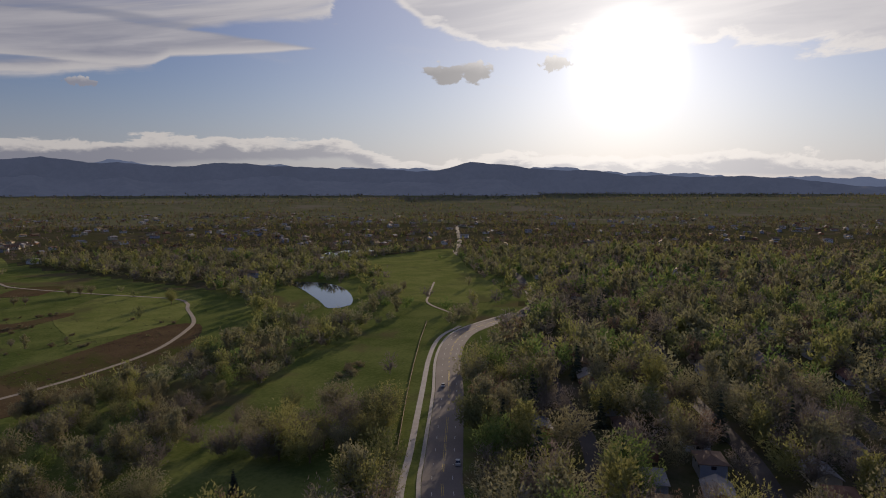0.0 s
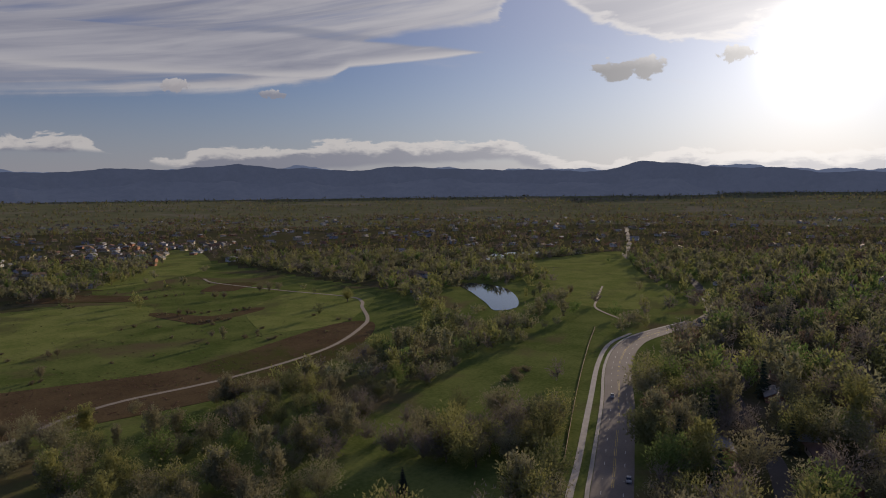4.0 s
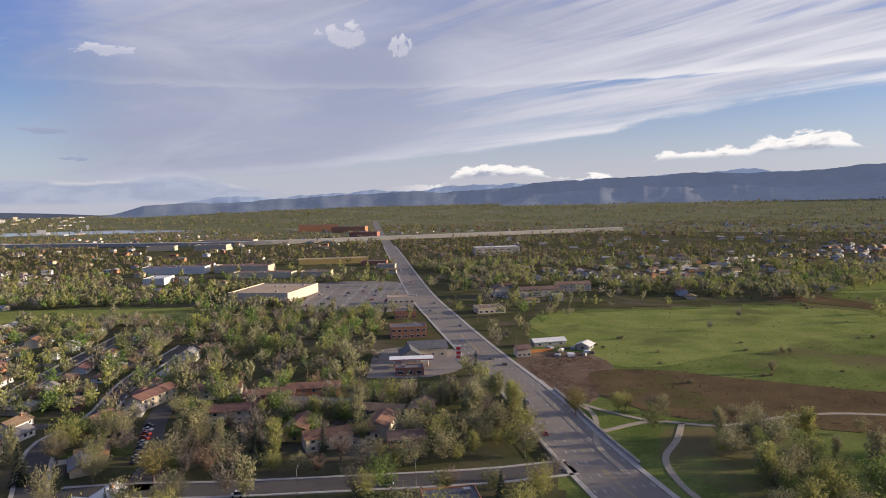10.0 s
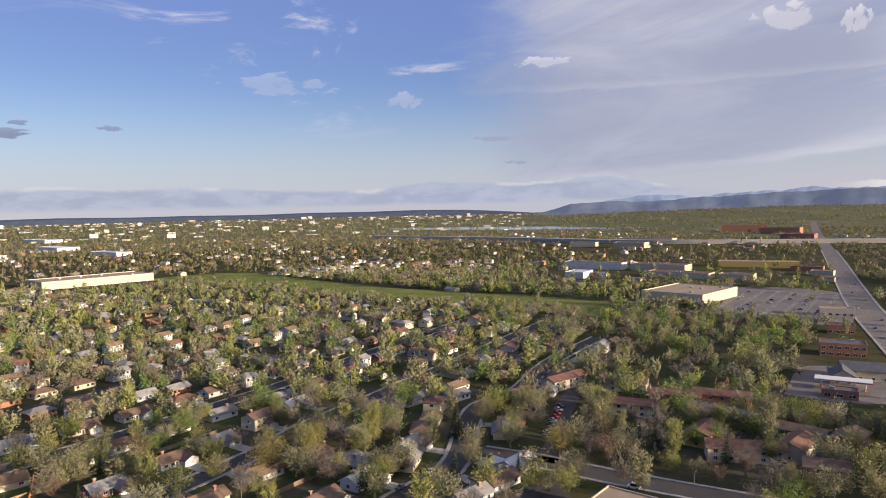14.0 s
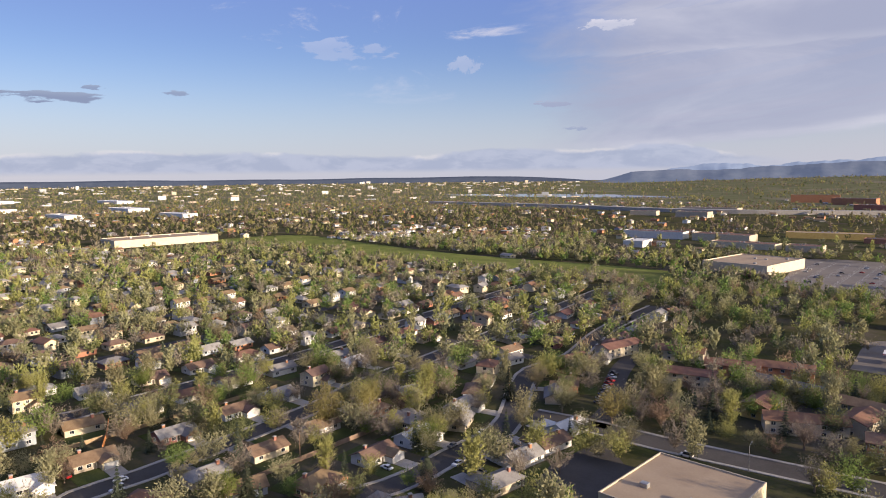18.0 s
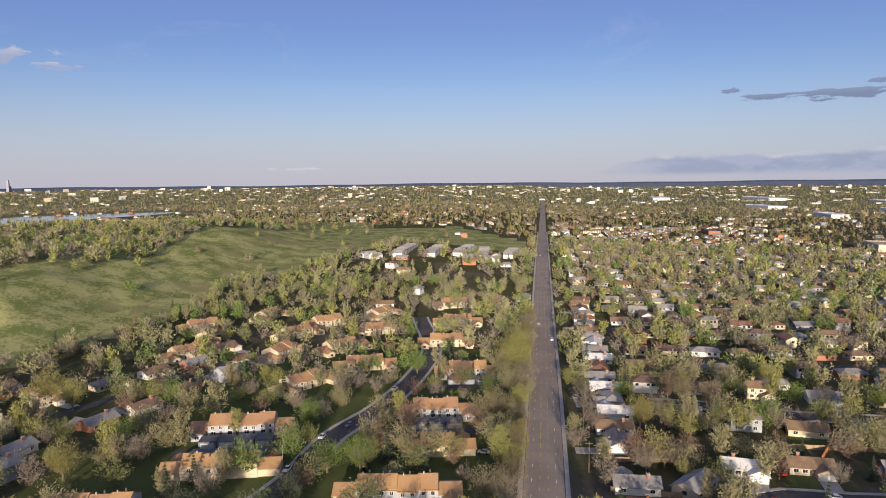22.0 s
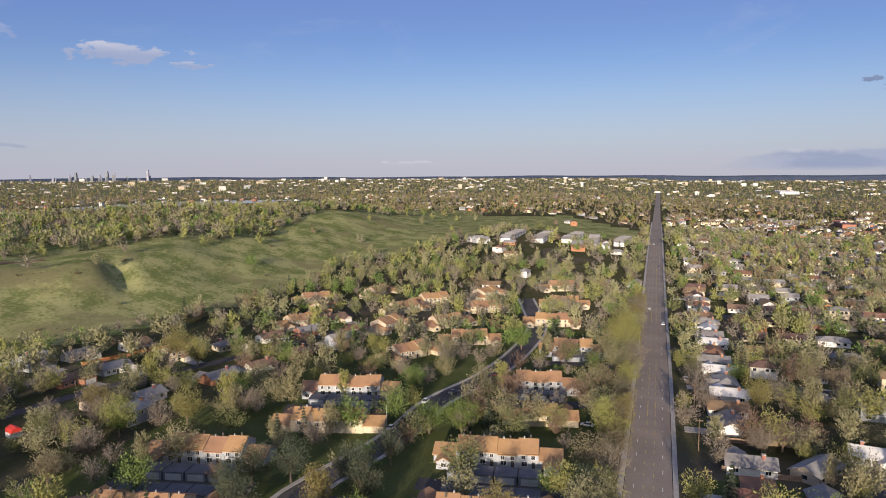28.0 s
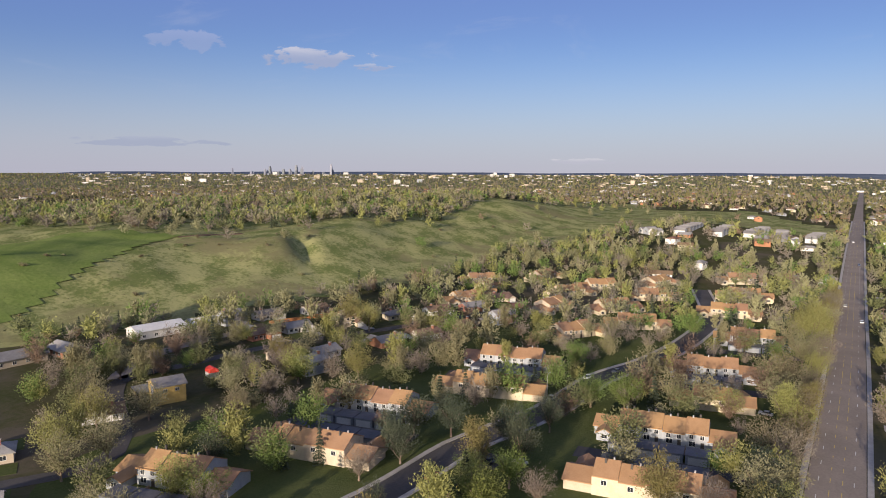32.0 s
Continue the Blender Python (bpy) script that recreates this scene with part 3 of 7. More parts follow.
        for j in range(len(pts) - 1):
            for i in range(sides):
                a, b = n0 + j * sides + i, n0 + j * sides + (i + 1) % sides
                self.f.append((a, b, b + sides, a + sides))
                self.m.append(k)
        self.f.append(tuple(n0 + (len(pts) - 1) * sides + i for i in range(sides)))
        self.m.append(k)

    def add(self, other, m):
        """Takes over another builder's faces, moved by the pose m."""
        n = len(self.v)
        self.v += [tuple(m @ Vector(p)) for p in other.v]
        idx = [self.mat(x) for x in other.mats]
        self.f += [tuple(n + i for i in f) for f in other.f]
        self.m += [idx[i] for i in other.m]

    def mesh(self, name):
        me = bpy.data.meshes.new(name)
        me.from_pydata(self.v, [], self.f)
        for x in self.mats:
            me.materials.append(x)
        me.polygons.foreach_set("material_index", self.m)
        me.update()
        return me


def part(name, mb, parent, label=""):
    ob = new(name, mb.mesh(name))
    ob.parent = parent
    return tagged(ob, label)


def thing(name, x, y, z, rz, label, category, group=""):
    e = new(name)
    e.empty_display_size = 0.5
    e.matrix_world = pose(x, y, z, 0, 0, rz)
    return tagged(e, label, category, group)


def single_thing(name, mb, x, y, z, rz, label, category, group="", kind=""):
    ob = new(name, mb.mesh(name))
    ob.matrix_world = pose(x, y, z, 0, 0, rz)
    return tagged(ob, label, category, group, kind)


# ---------------------------------------------------------------- plan of the land


def st(a, b, v):
    u = np.clip((np.asarray(v, float) - a) / (b - a), 0, 1)
    return u * u * (3 - 2 * u)


FOOT_X = [-200, 0, 146, 273, 460, 600, 1200]
FOOT_Y = [380, 355, 330, 298, 270, 285, 300]


def hgt(x, y):
    x, y = np.asarray(x, float), np.asarray(y, float)
    r = np.hypot(x, y)
    d = y - np.interp(x, FOOT_X, FOOT_Y)
    knoll = 8.0 * np.exp(-((x - 372) / 60) ** 2 - ((y - 372) / 28) ** 2) - 8.0 * np.exp(-(((x - 372) * 0.79 - (y - 360) * 0.61) / 7) ** 2 - (((x - 372) * 0.61 + (y - 360) * 0.79) / 26) ** 2) + 5.0 * np.exp(-((x - 330) / 26) ** 2 - ((y - 415) / 24) ** 2)
    hill = (30 * st(-10, 130, d) + 8 * st(100, 400, d) + knoll + 3.2 * np.sin(x * 0.021 + 1) * np.sin(y * 0.027) * st(0, 80, d) + 1.2 * np.sin(x * 0.06) * np.sin(y * 0.07 + 1) * st(0, 60, d) + 0.35 * np.sin(x * 0.15 + 2 * np.sin(y * 0.05)) * np.sin(y * 0.17 + 2 * np.sin(x * 0.04)) * st(0, 40, d)) * (1 - st(700, 1500, r)) * st(-150, 50, x)
    rise = 8 * st(380, 850, x) * st(-160, 0, y) + 11 * st(430, 850, x) * st(30, 190, y)
    az = np.degrees(np.arctan2(y, x)) % 360
    far = 46 * (np.clip(r - 2300, 0, None) / 2600) ** 1.7 + 32 * st(150, 170, az) * st(300, 275, az) * st(2000, 4100, r)
    return hill + rise + far


def inside(poly, x, y):
    x, y = np.asarray(x, float), np.asarray(y, float)
    r = np.zeros(x.shape, bool)
    n = len(poly)
    for i in range(n):
        (ax, ay), (bx, by) = poly[i], poly[(i + 1) % n]
        c = ((ay > y) != (by > y)) & (x < (bx - ax) * (y - ay) / ((by - ay) or 1e-9) + ax)
        r ^= c
    return r


def near_line(line, x, y, w):
    x, y = np.asarray(x, float), np.asarray(y, float)
    r = np.zeros(x.shape, bool)
    for (ax, ay), (bx, by) in zip(line, line[1:]):
        dx, dy = bx - ax, by - ay
        t = np.clip(((x - ax) * dx + (y - ay) * dy) / (dx * dx + dy * dy), 0, 1)
        r |= np.hypot(x - ax - t * dx, y - ay - t * dy) < w
    return r


def smooth_line(pts, step=8.0):
    """Points of a smooth curve through pts."""
    p = [Vector((*q, 0)) for q in pts]
    p = [p[0] * 2 - p[1]] + p + [p[-1] * 2 - p[-2]]
    out = []
    for i in range(1, len(p) - 2):
        a, b, c, d = p[i - 1:i + 3]
        n = max(2, int((c - b).length / step))
        for k in range(n):
            t = k / n
            q = 0.5 * (2 * b + (c - a) * t + (2 * a - 5 * b + 4 * c - d) * t * t + (3 * b - a - 3 * c + d) * t ** 3)
            out.append((q.x, q.y))
    return out + [pts[-1]]


ROAD_S = [(-106, -8), (-86, -100), (-69, -180), (-53, -257), (-40, -338), (-18, -440), (5, -560), (30, -700), (62, -930), (115, -1330), (212, -2030), (330, -2900)]
ROAD_E = [(-106, -8), (-40, -2), (40, 1), (120, 1.5), (300, 1.0), (650, 2), (1390, 2.5), (2300, 2), (3000, 2)]
ROAD_W = [(-106, -8), (-128, -40), (-189, -68), (-224, -80), (-289, -101), (-355, -124), (-404, -135), (-440, -134), (-500, -118)]
ROAD_W_FAR = [(-500, -118), (-545, -118), (-585, -129), (-652, -149), (-736, -181), (-811, -221), (-933, -314), (-1200, -400), (-1649, -557)]
SIDE = [(-46, -240), (-20, -234), (4, -231), (40, -228), (81, -225), (108, -225), (134, -222)]
APT_LOT = [(108, -225), (112, -250), (124, -275), (133, -300), (140, -330)]
STREET_A = [(150, -100), (134, -140), (134, -170), (134, -200), (144, -224), (158, -250), (168, -277), (165, -310), (180, -380), (185, -470)]
STREET_B = [(150, -100), (172, -70), (195, -62), (205, -75), (204, -95), (208, -146), (212, -181), (219, -206), (224, -264), (230, -330), (240, -420), (250, -520)]
STREET_C = [(294, -45), (292, -73), (283, -104), (282, -145), (283, -200), (288, -270), (300, -350), (310, -450), (320, -540)]
TH_STREET = [(60, 108), (113, 98), (151, 96), (172, 91), (201, 85), (239, 83), (277, 72), (330, 66), (387, 68), (470, 90)]
TH_LINK = [(146, 96), (148, 80)]
N_STREET = [(40, 196), (68, 183), (88, 174), (104, 186), (128, 226), (143, 240), (162, 236), (190, 232), (225, 222), (260, 205), (300, 190), (360, 170)]
N_DRIVE = [(139, 241), (150, 250), (180, 262), (229, 262)]
STREETS = [STREET_A, STREET_B, STREET_C, TH_STREET, N_STREET]
for k in range(1, 8):
    STREETS.append([(290 + 78 * k, -30), (286 + 78 * k, -150), (292 + 80 * k, -300), (310 + 80 * k, -430)])
for yy in (-300, -420):
    STREETS.append([(180, yy + 4), (300, yy), (500, yy - 12), (760, yy - 10)])
LAKE = [(-593, -378), (-599, -346), (-580, -313), (-535, -278), (-490, -256), (-471, -265), (-499, -289), (-546, -332)]
POND_A = [(-838, -485), (-898, -499), (-956, -466), (-923, -447), (-821, -447), (-805, -463)]
POND_B = [(-747, -517), (-799, -511), (-768, -490), (-727, -495)]
LAKE_CLEAR = [(930, 960), (1080, 1260), (1600, 1340), (1870, 1080), (1700, 860), (1150, 900)]
LAKE_BANK = [(-505, -243), (-440, -222), (-395, -240), (-425, -282), (-478, -325), (-540, -362), (-570, -350), (-520, -300)]
LAKE_NE = [(1100, 1150), (1156, 1254), (1274, 1300), (1565, 1290), (1790, 1060), (1730, 990), (1263, 1065)]
LAKE_SE = [(900, -2500), (1400, -2700), (1900, -2500), (1900, -2350), (1300, -2420)]
TRAIL = [(-64, -277), (-89, -289), (-113, -282), (-128, -285), (-151, -293), (-178, -295), (-221, -286), (-269, -284), (-316, -291), (-369, -314), (-396, -332), (-431, -367), (-452, -385), (-467, -414), (-465, -493), (-468, -597), (-484, -639)]
TRAIL_B = [(-49, -362), (-56, -329), (-70, -308), (-89, -289)]
TRAIL_C = [(-101, -286), (-92, -265), (-82, -247), (-80, -225), (-84, -200)]
WALK_W = [(-120, -56), (-186, -81), (-221, -92), (-291, -115), (-356, -136), (-404, -147), (-440, -146)]
BROWN = [(-79, -375), (-117, -378), (-167, -350), (-235, -322), (-340, -335), (-375, -335), (-385, -318), (-349, -290), (-293, -268), (-219, -258), (-153, -276), (-100, -295), (-75, -330)]
MEADOW_A = [(-68, -553), (-106, -573), (-299, -579), (-340, -520), (-323, -480), (-271, -450), (-190, -416), (-156, -405), (-119, -385), (-91, -393), (-85, -431), (-62, -511)]
MEADOW_B = [(-375, -439), (-476, -481), (-493, -438), (-485, -397), (-409, -351), (-366, -335), (-312, -353)]
MEADOW_C = [(-467, -903), (-718, -999), (-567, -736), (-395, -657), (-359, -694)]
STRIP_W = [(-130, -95), (-161, -150), (-213, -178), (-283, -190), (-412, -200), (-486, -180), (-397, -142), (-352, -130), (-225, -93)]
FAR_GRASS = [(-777, -412), (-1010, -354), (-800, -260), (-570, -150), (-536, -231), (-710, -334)]
OPEN_W = [(-50, -400), (-60, -520), (-95, -590), (-300, -600), (-480, -740), (-700, -1000), (-590, -700), (-540, -500), (-520, -420), (-450, -320), (-370, -262), (-240, -252), (-110, -285), (-72, -300)]
PARK_S = [(930, -575), (898, -712), (700, -680), (506, -650), (247, -650), (205, -560), (337, -575), (458, -555), (666, -585)]
FIELD_E = [(1045, 224), (1208, 157), (1030, 24), (845, 20), (905, 120), (880, 185)]
HILL_OPEN = [(-100, 385), (140, 338), (273, 300), (460, 272), (590, 290), (640, 235), (700, 235), (920, 180), (1150, 150), (1150, 300), (900, 360), (760, 400), (640, 385), (530, 365), (470, 410), (392, 440), (352, 490), (300, 525), (200, 540), (-100, 580)]
DARK_FIELD = [(150, 352), (211, 385), (329, 445), (310, 490), (200, 500), (60, 460), (60, 390)]
BIGBOX = [(211, -663), (148, -680), (177, -827), (250, -833)]
LOT = [(140, -622), (95, -588), (58, -600), (34, -622), (62, -818), (166, -826), (150, -700)]
GAS_LOT = [(46, -372), (10, -372), (-12, -398), (-5, -440), (44, -445)]
SCHOOL = [(946, -422), (924, -571), (985, -600), (1010, -440)]
DIRT_LOT = [(-42, -418), (-82, -425), (-95, -385), (-68, -318), (-50, -345)]

# ---------------------------------------------------------------- ground and mountains


def mesh_object(name, verts, faces, mats, idx=None):
    me = bpy.data.meshes.new(name)
    me.from_pydata(verts, [], faces)
    for m in mats:
        me.materials.append(m)
    if idx is not None:
        me.polygons.foreach_set("material_index", idx)
    me.update()
    return new(name, me)


def make_ground():
    rad = [0.0] + list(np.arange(20, 900, 12.0))
    while rad[-1] < 4930:
        rad.append(min(4930, rad[-1] * 1.045))
    seg = 480
    ang = np.arange(seg) * 2 * np.pi / seg
    vs = []
    for r in rad:
        x, y = r * np.cos(ang), r * np.sin(ang)
        vs += list(zip(x.tolist(), y.tolist(), hgt(x, y).tolist()))
    fs, idx = [], []
    cx, cy = [], []
    for i in range(len(rad) - 1):
        for j in range(seg):
            a, b = i * seg + j, i * seg + (j + 1) % seg
            fs.append((a, b, b + seg, a + seg))
            m = (rad[i] + rad[i + 1]) / 2
            cx.append(m * math.cos(ang[j] + math.pi / seg))
            cy.append(m * math.sin(ang[j] + math.pi / seg))
    cx, cy = np.array(cx), np.array(cy)
    r = np.hypot(cx, cy)
    k = np.where(r > 1900, 2, 1)
    k[inside(OPEN_W, cx, cy) | inside(STRIP_W, cx, cy) | inside(FAR_GRASS, cx, cy) | near_line(ROAD_W[1:], cx, cy, 30)] = 0
    k[(cx < -40) & (cy < -130) & (cy > -420) & (r < 1000)] = 0
    k[inside(HILL_OPEN, cx, cy) | inside(FIELD_E, cx, cy) | ((cy > np.interp(cx, FOOT_X, FOOT_Y)) & (cx > -300) & (r < 1350))] = 3
    ob = mesh_object("ground", vs, fs, [GRASS, YARD, FARLAND, HILLGRASS], k)
    for p in ob.data.polygons:
        p.use_smooth = True
    tagged(ob, "wide plain of grass and suburban yards with a grassy hill", "ground", kind="structure")


make_ground()


def sheet(name, poly, z, mat_, label, category, kind="structure"):
    """A flat patch with a turned-down rim that lies on the ground."""
    mb = MB()
    c = (sum(p[0] for p in poly) / len(poly), sum(p[1] for p in poly) / len(poly))
    if sum(a[0] * b[1] - b[0] * a[1] for a, b in zip(poly, poly[1:] + poly[:1])) < 0:
        poly = poly[::-1]
    line = smooth_line(poly + [poly[0]], 12)[:-1]
    top = [(x, y, float(hgt(x, y)) + z) for x, y in line]
    mb.poly(top, mat_)
    for a, b in zip(top, top[1:] + top[:1]):
        mb.poly([(a[0], a[1], a[2] - z - 0.3), (b[0], b[1], b[2] - z - 0.3), b, a], mat_)
    return single_thing(name, mb, 0, 0, 0, 0, label, category, kind=kind)


sheet("meadow", MEADOW_A, 0.10, FIELD, "bright green mown meadow", "grass")
sheet("meadow", MEADOW_B, 0.10, FIELD, "bright green meadow beside the gravel trail", "grass")
sheet("meadow", MEADOW_C, 0.10, FIELD, "green meadow below the far houses", "grass")
sheet("meadow", STRIP_W, 0.10, GRASS, "green grass strip beside the curving road", "grass")
sheet("meadow", FAR_GRASS, 0.10, FIELD, "green meadow beyond the lake", "grass")
sheet("meadow", PARK_S, 0.10, FIELD, "green playing field among the houses", "grass")
mb = MB()
for gx in np.arange(60, 330, 5.0):
    for gy in np.arange(345, 505, 5.0):
        if inside(DARK_FIELD, gx + 2.5, gy + 2.5).any():
            mb.poly([(a, b, float(hgt(a, b)) + 0.5) for a, b in ((gx, gy), (gx + 5, gy), (gx + 5, gy + 5), (gx, gy + 5))], PASTURE)
single_thing("hill_pasture", mb, 0, 0, 0, 0, "bright green pasture on the hillside", "grass", kind="structure")
sheet("lawn", [(60, 14), (200, 13), (340, 14), (380, 40), (385, 120), (330, 150), (250, 165), (160, 172), (70, 172)], 0.06, LAWN, "shaded green lawn round the terraces", "lawn")
sheet("dry_field", BROWN, 0.14, DRY, "brown field of dry grass along the trail", "field")
for poly in ([(-292, -640), (-340, -648), (-372, -575), (-352, -560), (-318, -600)], [(-316, -486), (-330, -488), (-340, -440), (-384, -442), (-380, -428), (-312, -418)], [(-420, -560), (-470, -590), (-490, -560), (-440, -535)]):
    sheet("dry_field", poly, 0.17, DRY, "patch of brown dry grass in the meadow", "field")
sheet("dirt_lot", DIRT_LOT, 0.12, DIRT, "bare dirt yard of the old farmstead", "ground")
sheet("water", LAKE, 0.2, WATER, "still lake reflecting the pale sky", "lake")
sheet("water", POND_A, 0.2, WATER, "narrow pond among the trees", "pond")
sheet("water", POND_B, 0.2, WATER, "small pond beside the trees", "pond")
sheet("water", LAKE_NE, 0.6, WATER, "blue lake behind rows of trees", "lake")
sheet("water", LAKE_SE, 0.6, WATER, "distant blue reservoir on the plain", "lake")
sheet("parking_lot", LOT, 0.08, ASPHALT_OLD, "wide pale worn asphalt parking lot", "parking lot")
sheet("parking_lot", GAS_LOT, 0.08, ASPHALT_OLD, "asphalt forecourt of the filling station", "parking lot")
sheet("parking_lot", [(38, -205), (84, -200), (98, -216), (100, -170), (60, -172), (40, -180)], 0.08, ASPHALT, "small asphalt car park behind the office", "parking lot")
sheet("parking_lot", [(48, -265), (28, -262), (24, -290), (52, -300)], 0.08, ASPHALT, "asphalt court between the apartments", "parking lot")


def ribbon(mb, line, off0, off1, z, mat_, drop=0.4):
    """A strip along a line, between two sideways offsets, with turned-down edges."""
    pts = [Vector((*p, 0)) for p in line]
    rows = []
    for i, p in enumerate(pts):
        d = (pts[min(i + 1, len(pts) - 1)] - pts[max(i - 1, 0)]).normalized()
        n = Vector((-d.y, d.x, 0))
        rows.append([p + n * off0, p + n * off1])
    zz = [[float(hgt(q.x, q.y)) + z for q in r] for r in rows]
    for i in range(len(rows) - 1):
        a, b = rows[i]
        c, d = rows[i + 1]
        (za, zb), (zc, zd) = zz[i], zz[i + 1]
        mb.poly([(a.x, a.y, za), (b.x, b.y, zb), (d.x, d.y, zd), (c.x, c.y, zc)][::-1], mat_)
        for (p, q) in ((a, c), (d, b)):
            u, v = (za, zc) if p is a else (zd, zb)
            mb.poly([(p.x, p.y, u), (q.x, q.y, v), (q.x, q.y, v - drop), (p.x, p.y, u - drop)], mat_)


def dashes(mb, line, off, z, mat_, length, gap, width=0.16):
    pts = [Vector((*p, 0)) for p in line]
    run, on = 0.0, []
    for a, b in zip(pts, pts[1:]):
        d = b - a
        n = d.length
        s = (-run) % (length + gap)
        while s < n:
            e = min(n, s + length)
            on.append((a + d * (s / n), a + d * (e / n)))
            s += length + gap
        run += n
    for a, b in on:
        d = (b - a).normalized()
        nn = Vector((-d.y, d.x, 0))
        q = [a + nn * (off - width), a + nn * (off + width), b + nn * (off + width), b + nn * (off - width)]
        mb.poly([(v.x, v.y, float(hgt(v.x, v.y)) + z) for v in q][::-1], mat_)


def road(line, half, mat_, label, walks=(), lanes=(), centre=(), limit=900, z=0.12):
    sm = smooth_line(line, 9)
    mb = MB()
    ribbon(mb, sm, -half, half, z, mat_)
    ob = single_thing("road", mb, 0, 0, 0, 0, label, "road", kind="structure")
    near = [p for p in sm if math.hypot(*p) < limit]
    for s0, s1 in walks:
        mb = MB()
        ribbon(mb, near, s0, s1, z + 0.14, CONCRETE)
        single_thing("pavement", mb, 0, 0, 0, 0, "pale concrete pavement with a raised kerb", "pavement", kind="structure")
    if lanes or centre:
        mb = MB()
        for o in lanes:
            dashes(mb, near, o, z + 0.02, PAINT, 3.0, 9.0, 0.08)
        for o in centre:
            dashes(mb, near, o, z + 0.02, YPAINT, 8.9, 0.1, 0.07)
        p = new("lane_markings", mb.mesh("lane_markings"))
        p.parent = ob
        tagged(p, "white and yellow painted lane lines", kind="stuff")
    return ob


road(ROAD_S, 11.5, ASPHALT_OLD, "wide grey six-lane arterial road", [(-14.0, -11.7), (11.7, 13.6)], (-7.2, -3.6, 7.2, 3.6, -10.6, 10.6), (-0.5, 0.5), 1500)
road(ROAD_E, 6.7, ASPHALT_PALE, "straight grey four-lane street to the horizon", [(6.9, 8.6), (-8.4, -6.9)], (-4.0, 4.1), (-1.4, 1.4), 1200, 0.16)
road(ROAD_W, 6.6, ASPHALT_OLD, "curving grey road beside the meadow", [(6.8, 8.2)], (-3.4, 3.4), (-0.3, 0.3))
# same road in darker asphalt; the far stretch's shade is put into its colour
road(ROAD_W_FAR, 4.2, ASPHALT, "far part of the curving grey road")
road(SIDE, 5.5, ASPHALT, "dark side street past the apartments", [(5.7, 7.2), (-7.2, -5.7)])
road(APT_LOT, 5.0, ASPHALT, "dark lane of parked cars by the apartments")
for k, s in enumerate(STREETS):
    road(s, 4.6 if s is not N_STREET else 3.2, ASPHALT, "dark residential street between gardens", [(4.7, 6.2), (-6.2, -4.7)] if k < 4 else [])
road(TH_LINK, 5.0, ASPHALT, "short dark driveway into the court", z=0.16)
road(N_DRIVE, 3.5, ASPHALT_OLD, "pale drive below the grassy hill")


def path(line, half, mat_, label):
    mb = MB()
    ribbon(mb, smooth_line(line, 6), -half, half, 0.22, mat_)
    single_thing("path", mb, 0, 0, 0, 0, label, "path", kind="structure")


path(TRAIL, 1.4, GRAVEL, "pale gravel trail curving round the meadow")
path(TRAIL_B, 1.3, GRAVEL, "pale gravel path beside the arterial road")
path(TRAIL_C, 1.3, GRAVEL, "pale gravel path into the creek trees")
path(WALK_W, 1.2, CONCRETE, "pale concrete path along the curving road")
path([(-485, -168), (-520, -200), (-560, -215), (-640, -240)], 0.9, GRAVEL, "pale gravel path by the lake")
path([(640, 398), (690, 412), (745, 404)], 2.0, GRAVEL, "pale gravel path over the hill")
mb = MB()
ribbon(mb, smooth_line([(318, 436), (332, 432), (347, 434), (362, 431), (374, 428)], 5), -4, 4, 0.45, DIRT, 0.8)
single_thing("bare_earth", mb, 0, 0, 0, 0, "strip of bare reddish earth below the hill crest", "ground", kind="structure")
path([(-64, -235), (-60, -262), (-66, -300), (-58, -330)], 1.2, GRAVEL, "gravel path below the road bank")


CREST_AZ = [150, 166, 170, 173, 178, 182, 185, 187, 193, 195.8, 197.6, 200, 209, 213, 218, 221, 225, 227, 230, 235, 238, 247, 258, 263, 268, 271, 277, 286, 294, 300]
CREST_EL = [0.0, 0.1, 0.25, 0.65, 1.05, 1.1, 1.0, 1.35, 1.6, 2.0, 2.2, 1.6, 1.55, 1.75, 1.95, 1.75, 2.05, 1.8, 2.15, 1.75, 1.85, 1.6, 1.45, 1.3, 0.8, 0.55, 0.7, 0.35, 0.05, 0.0]


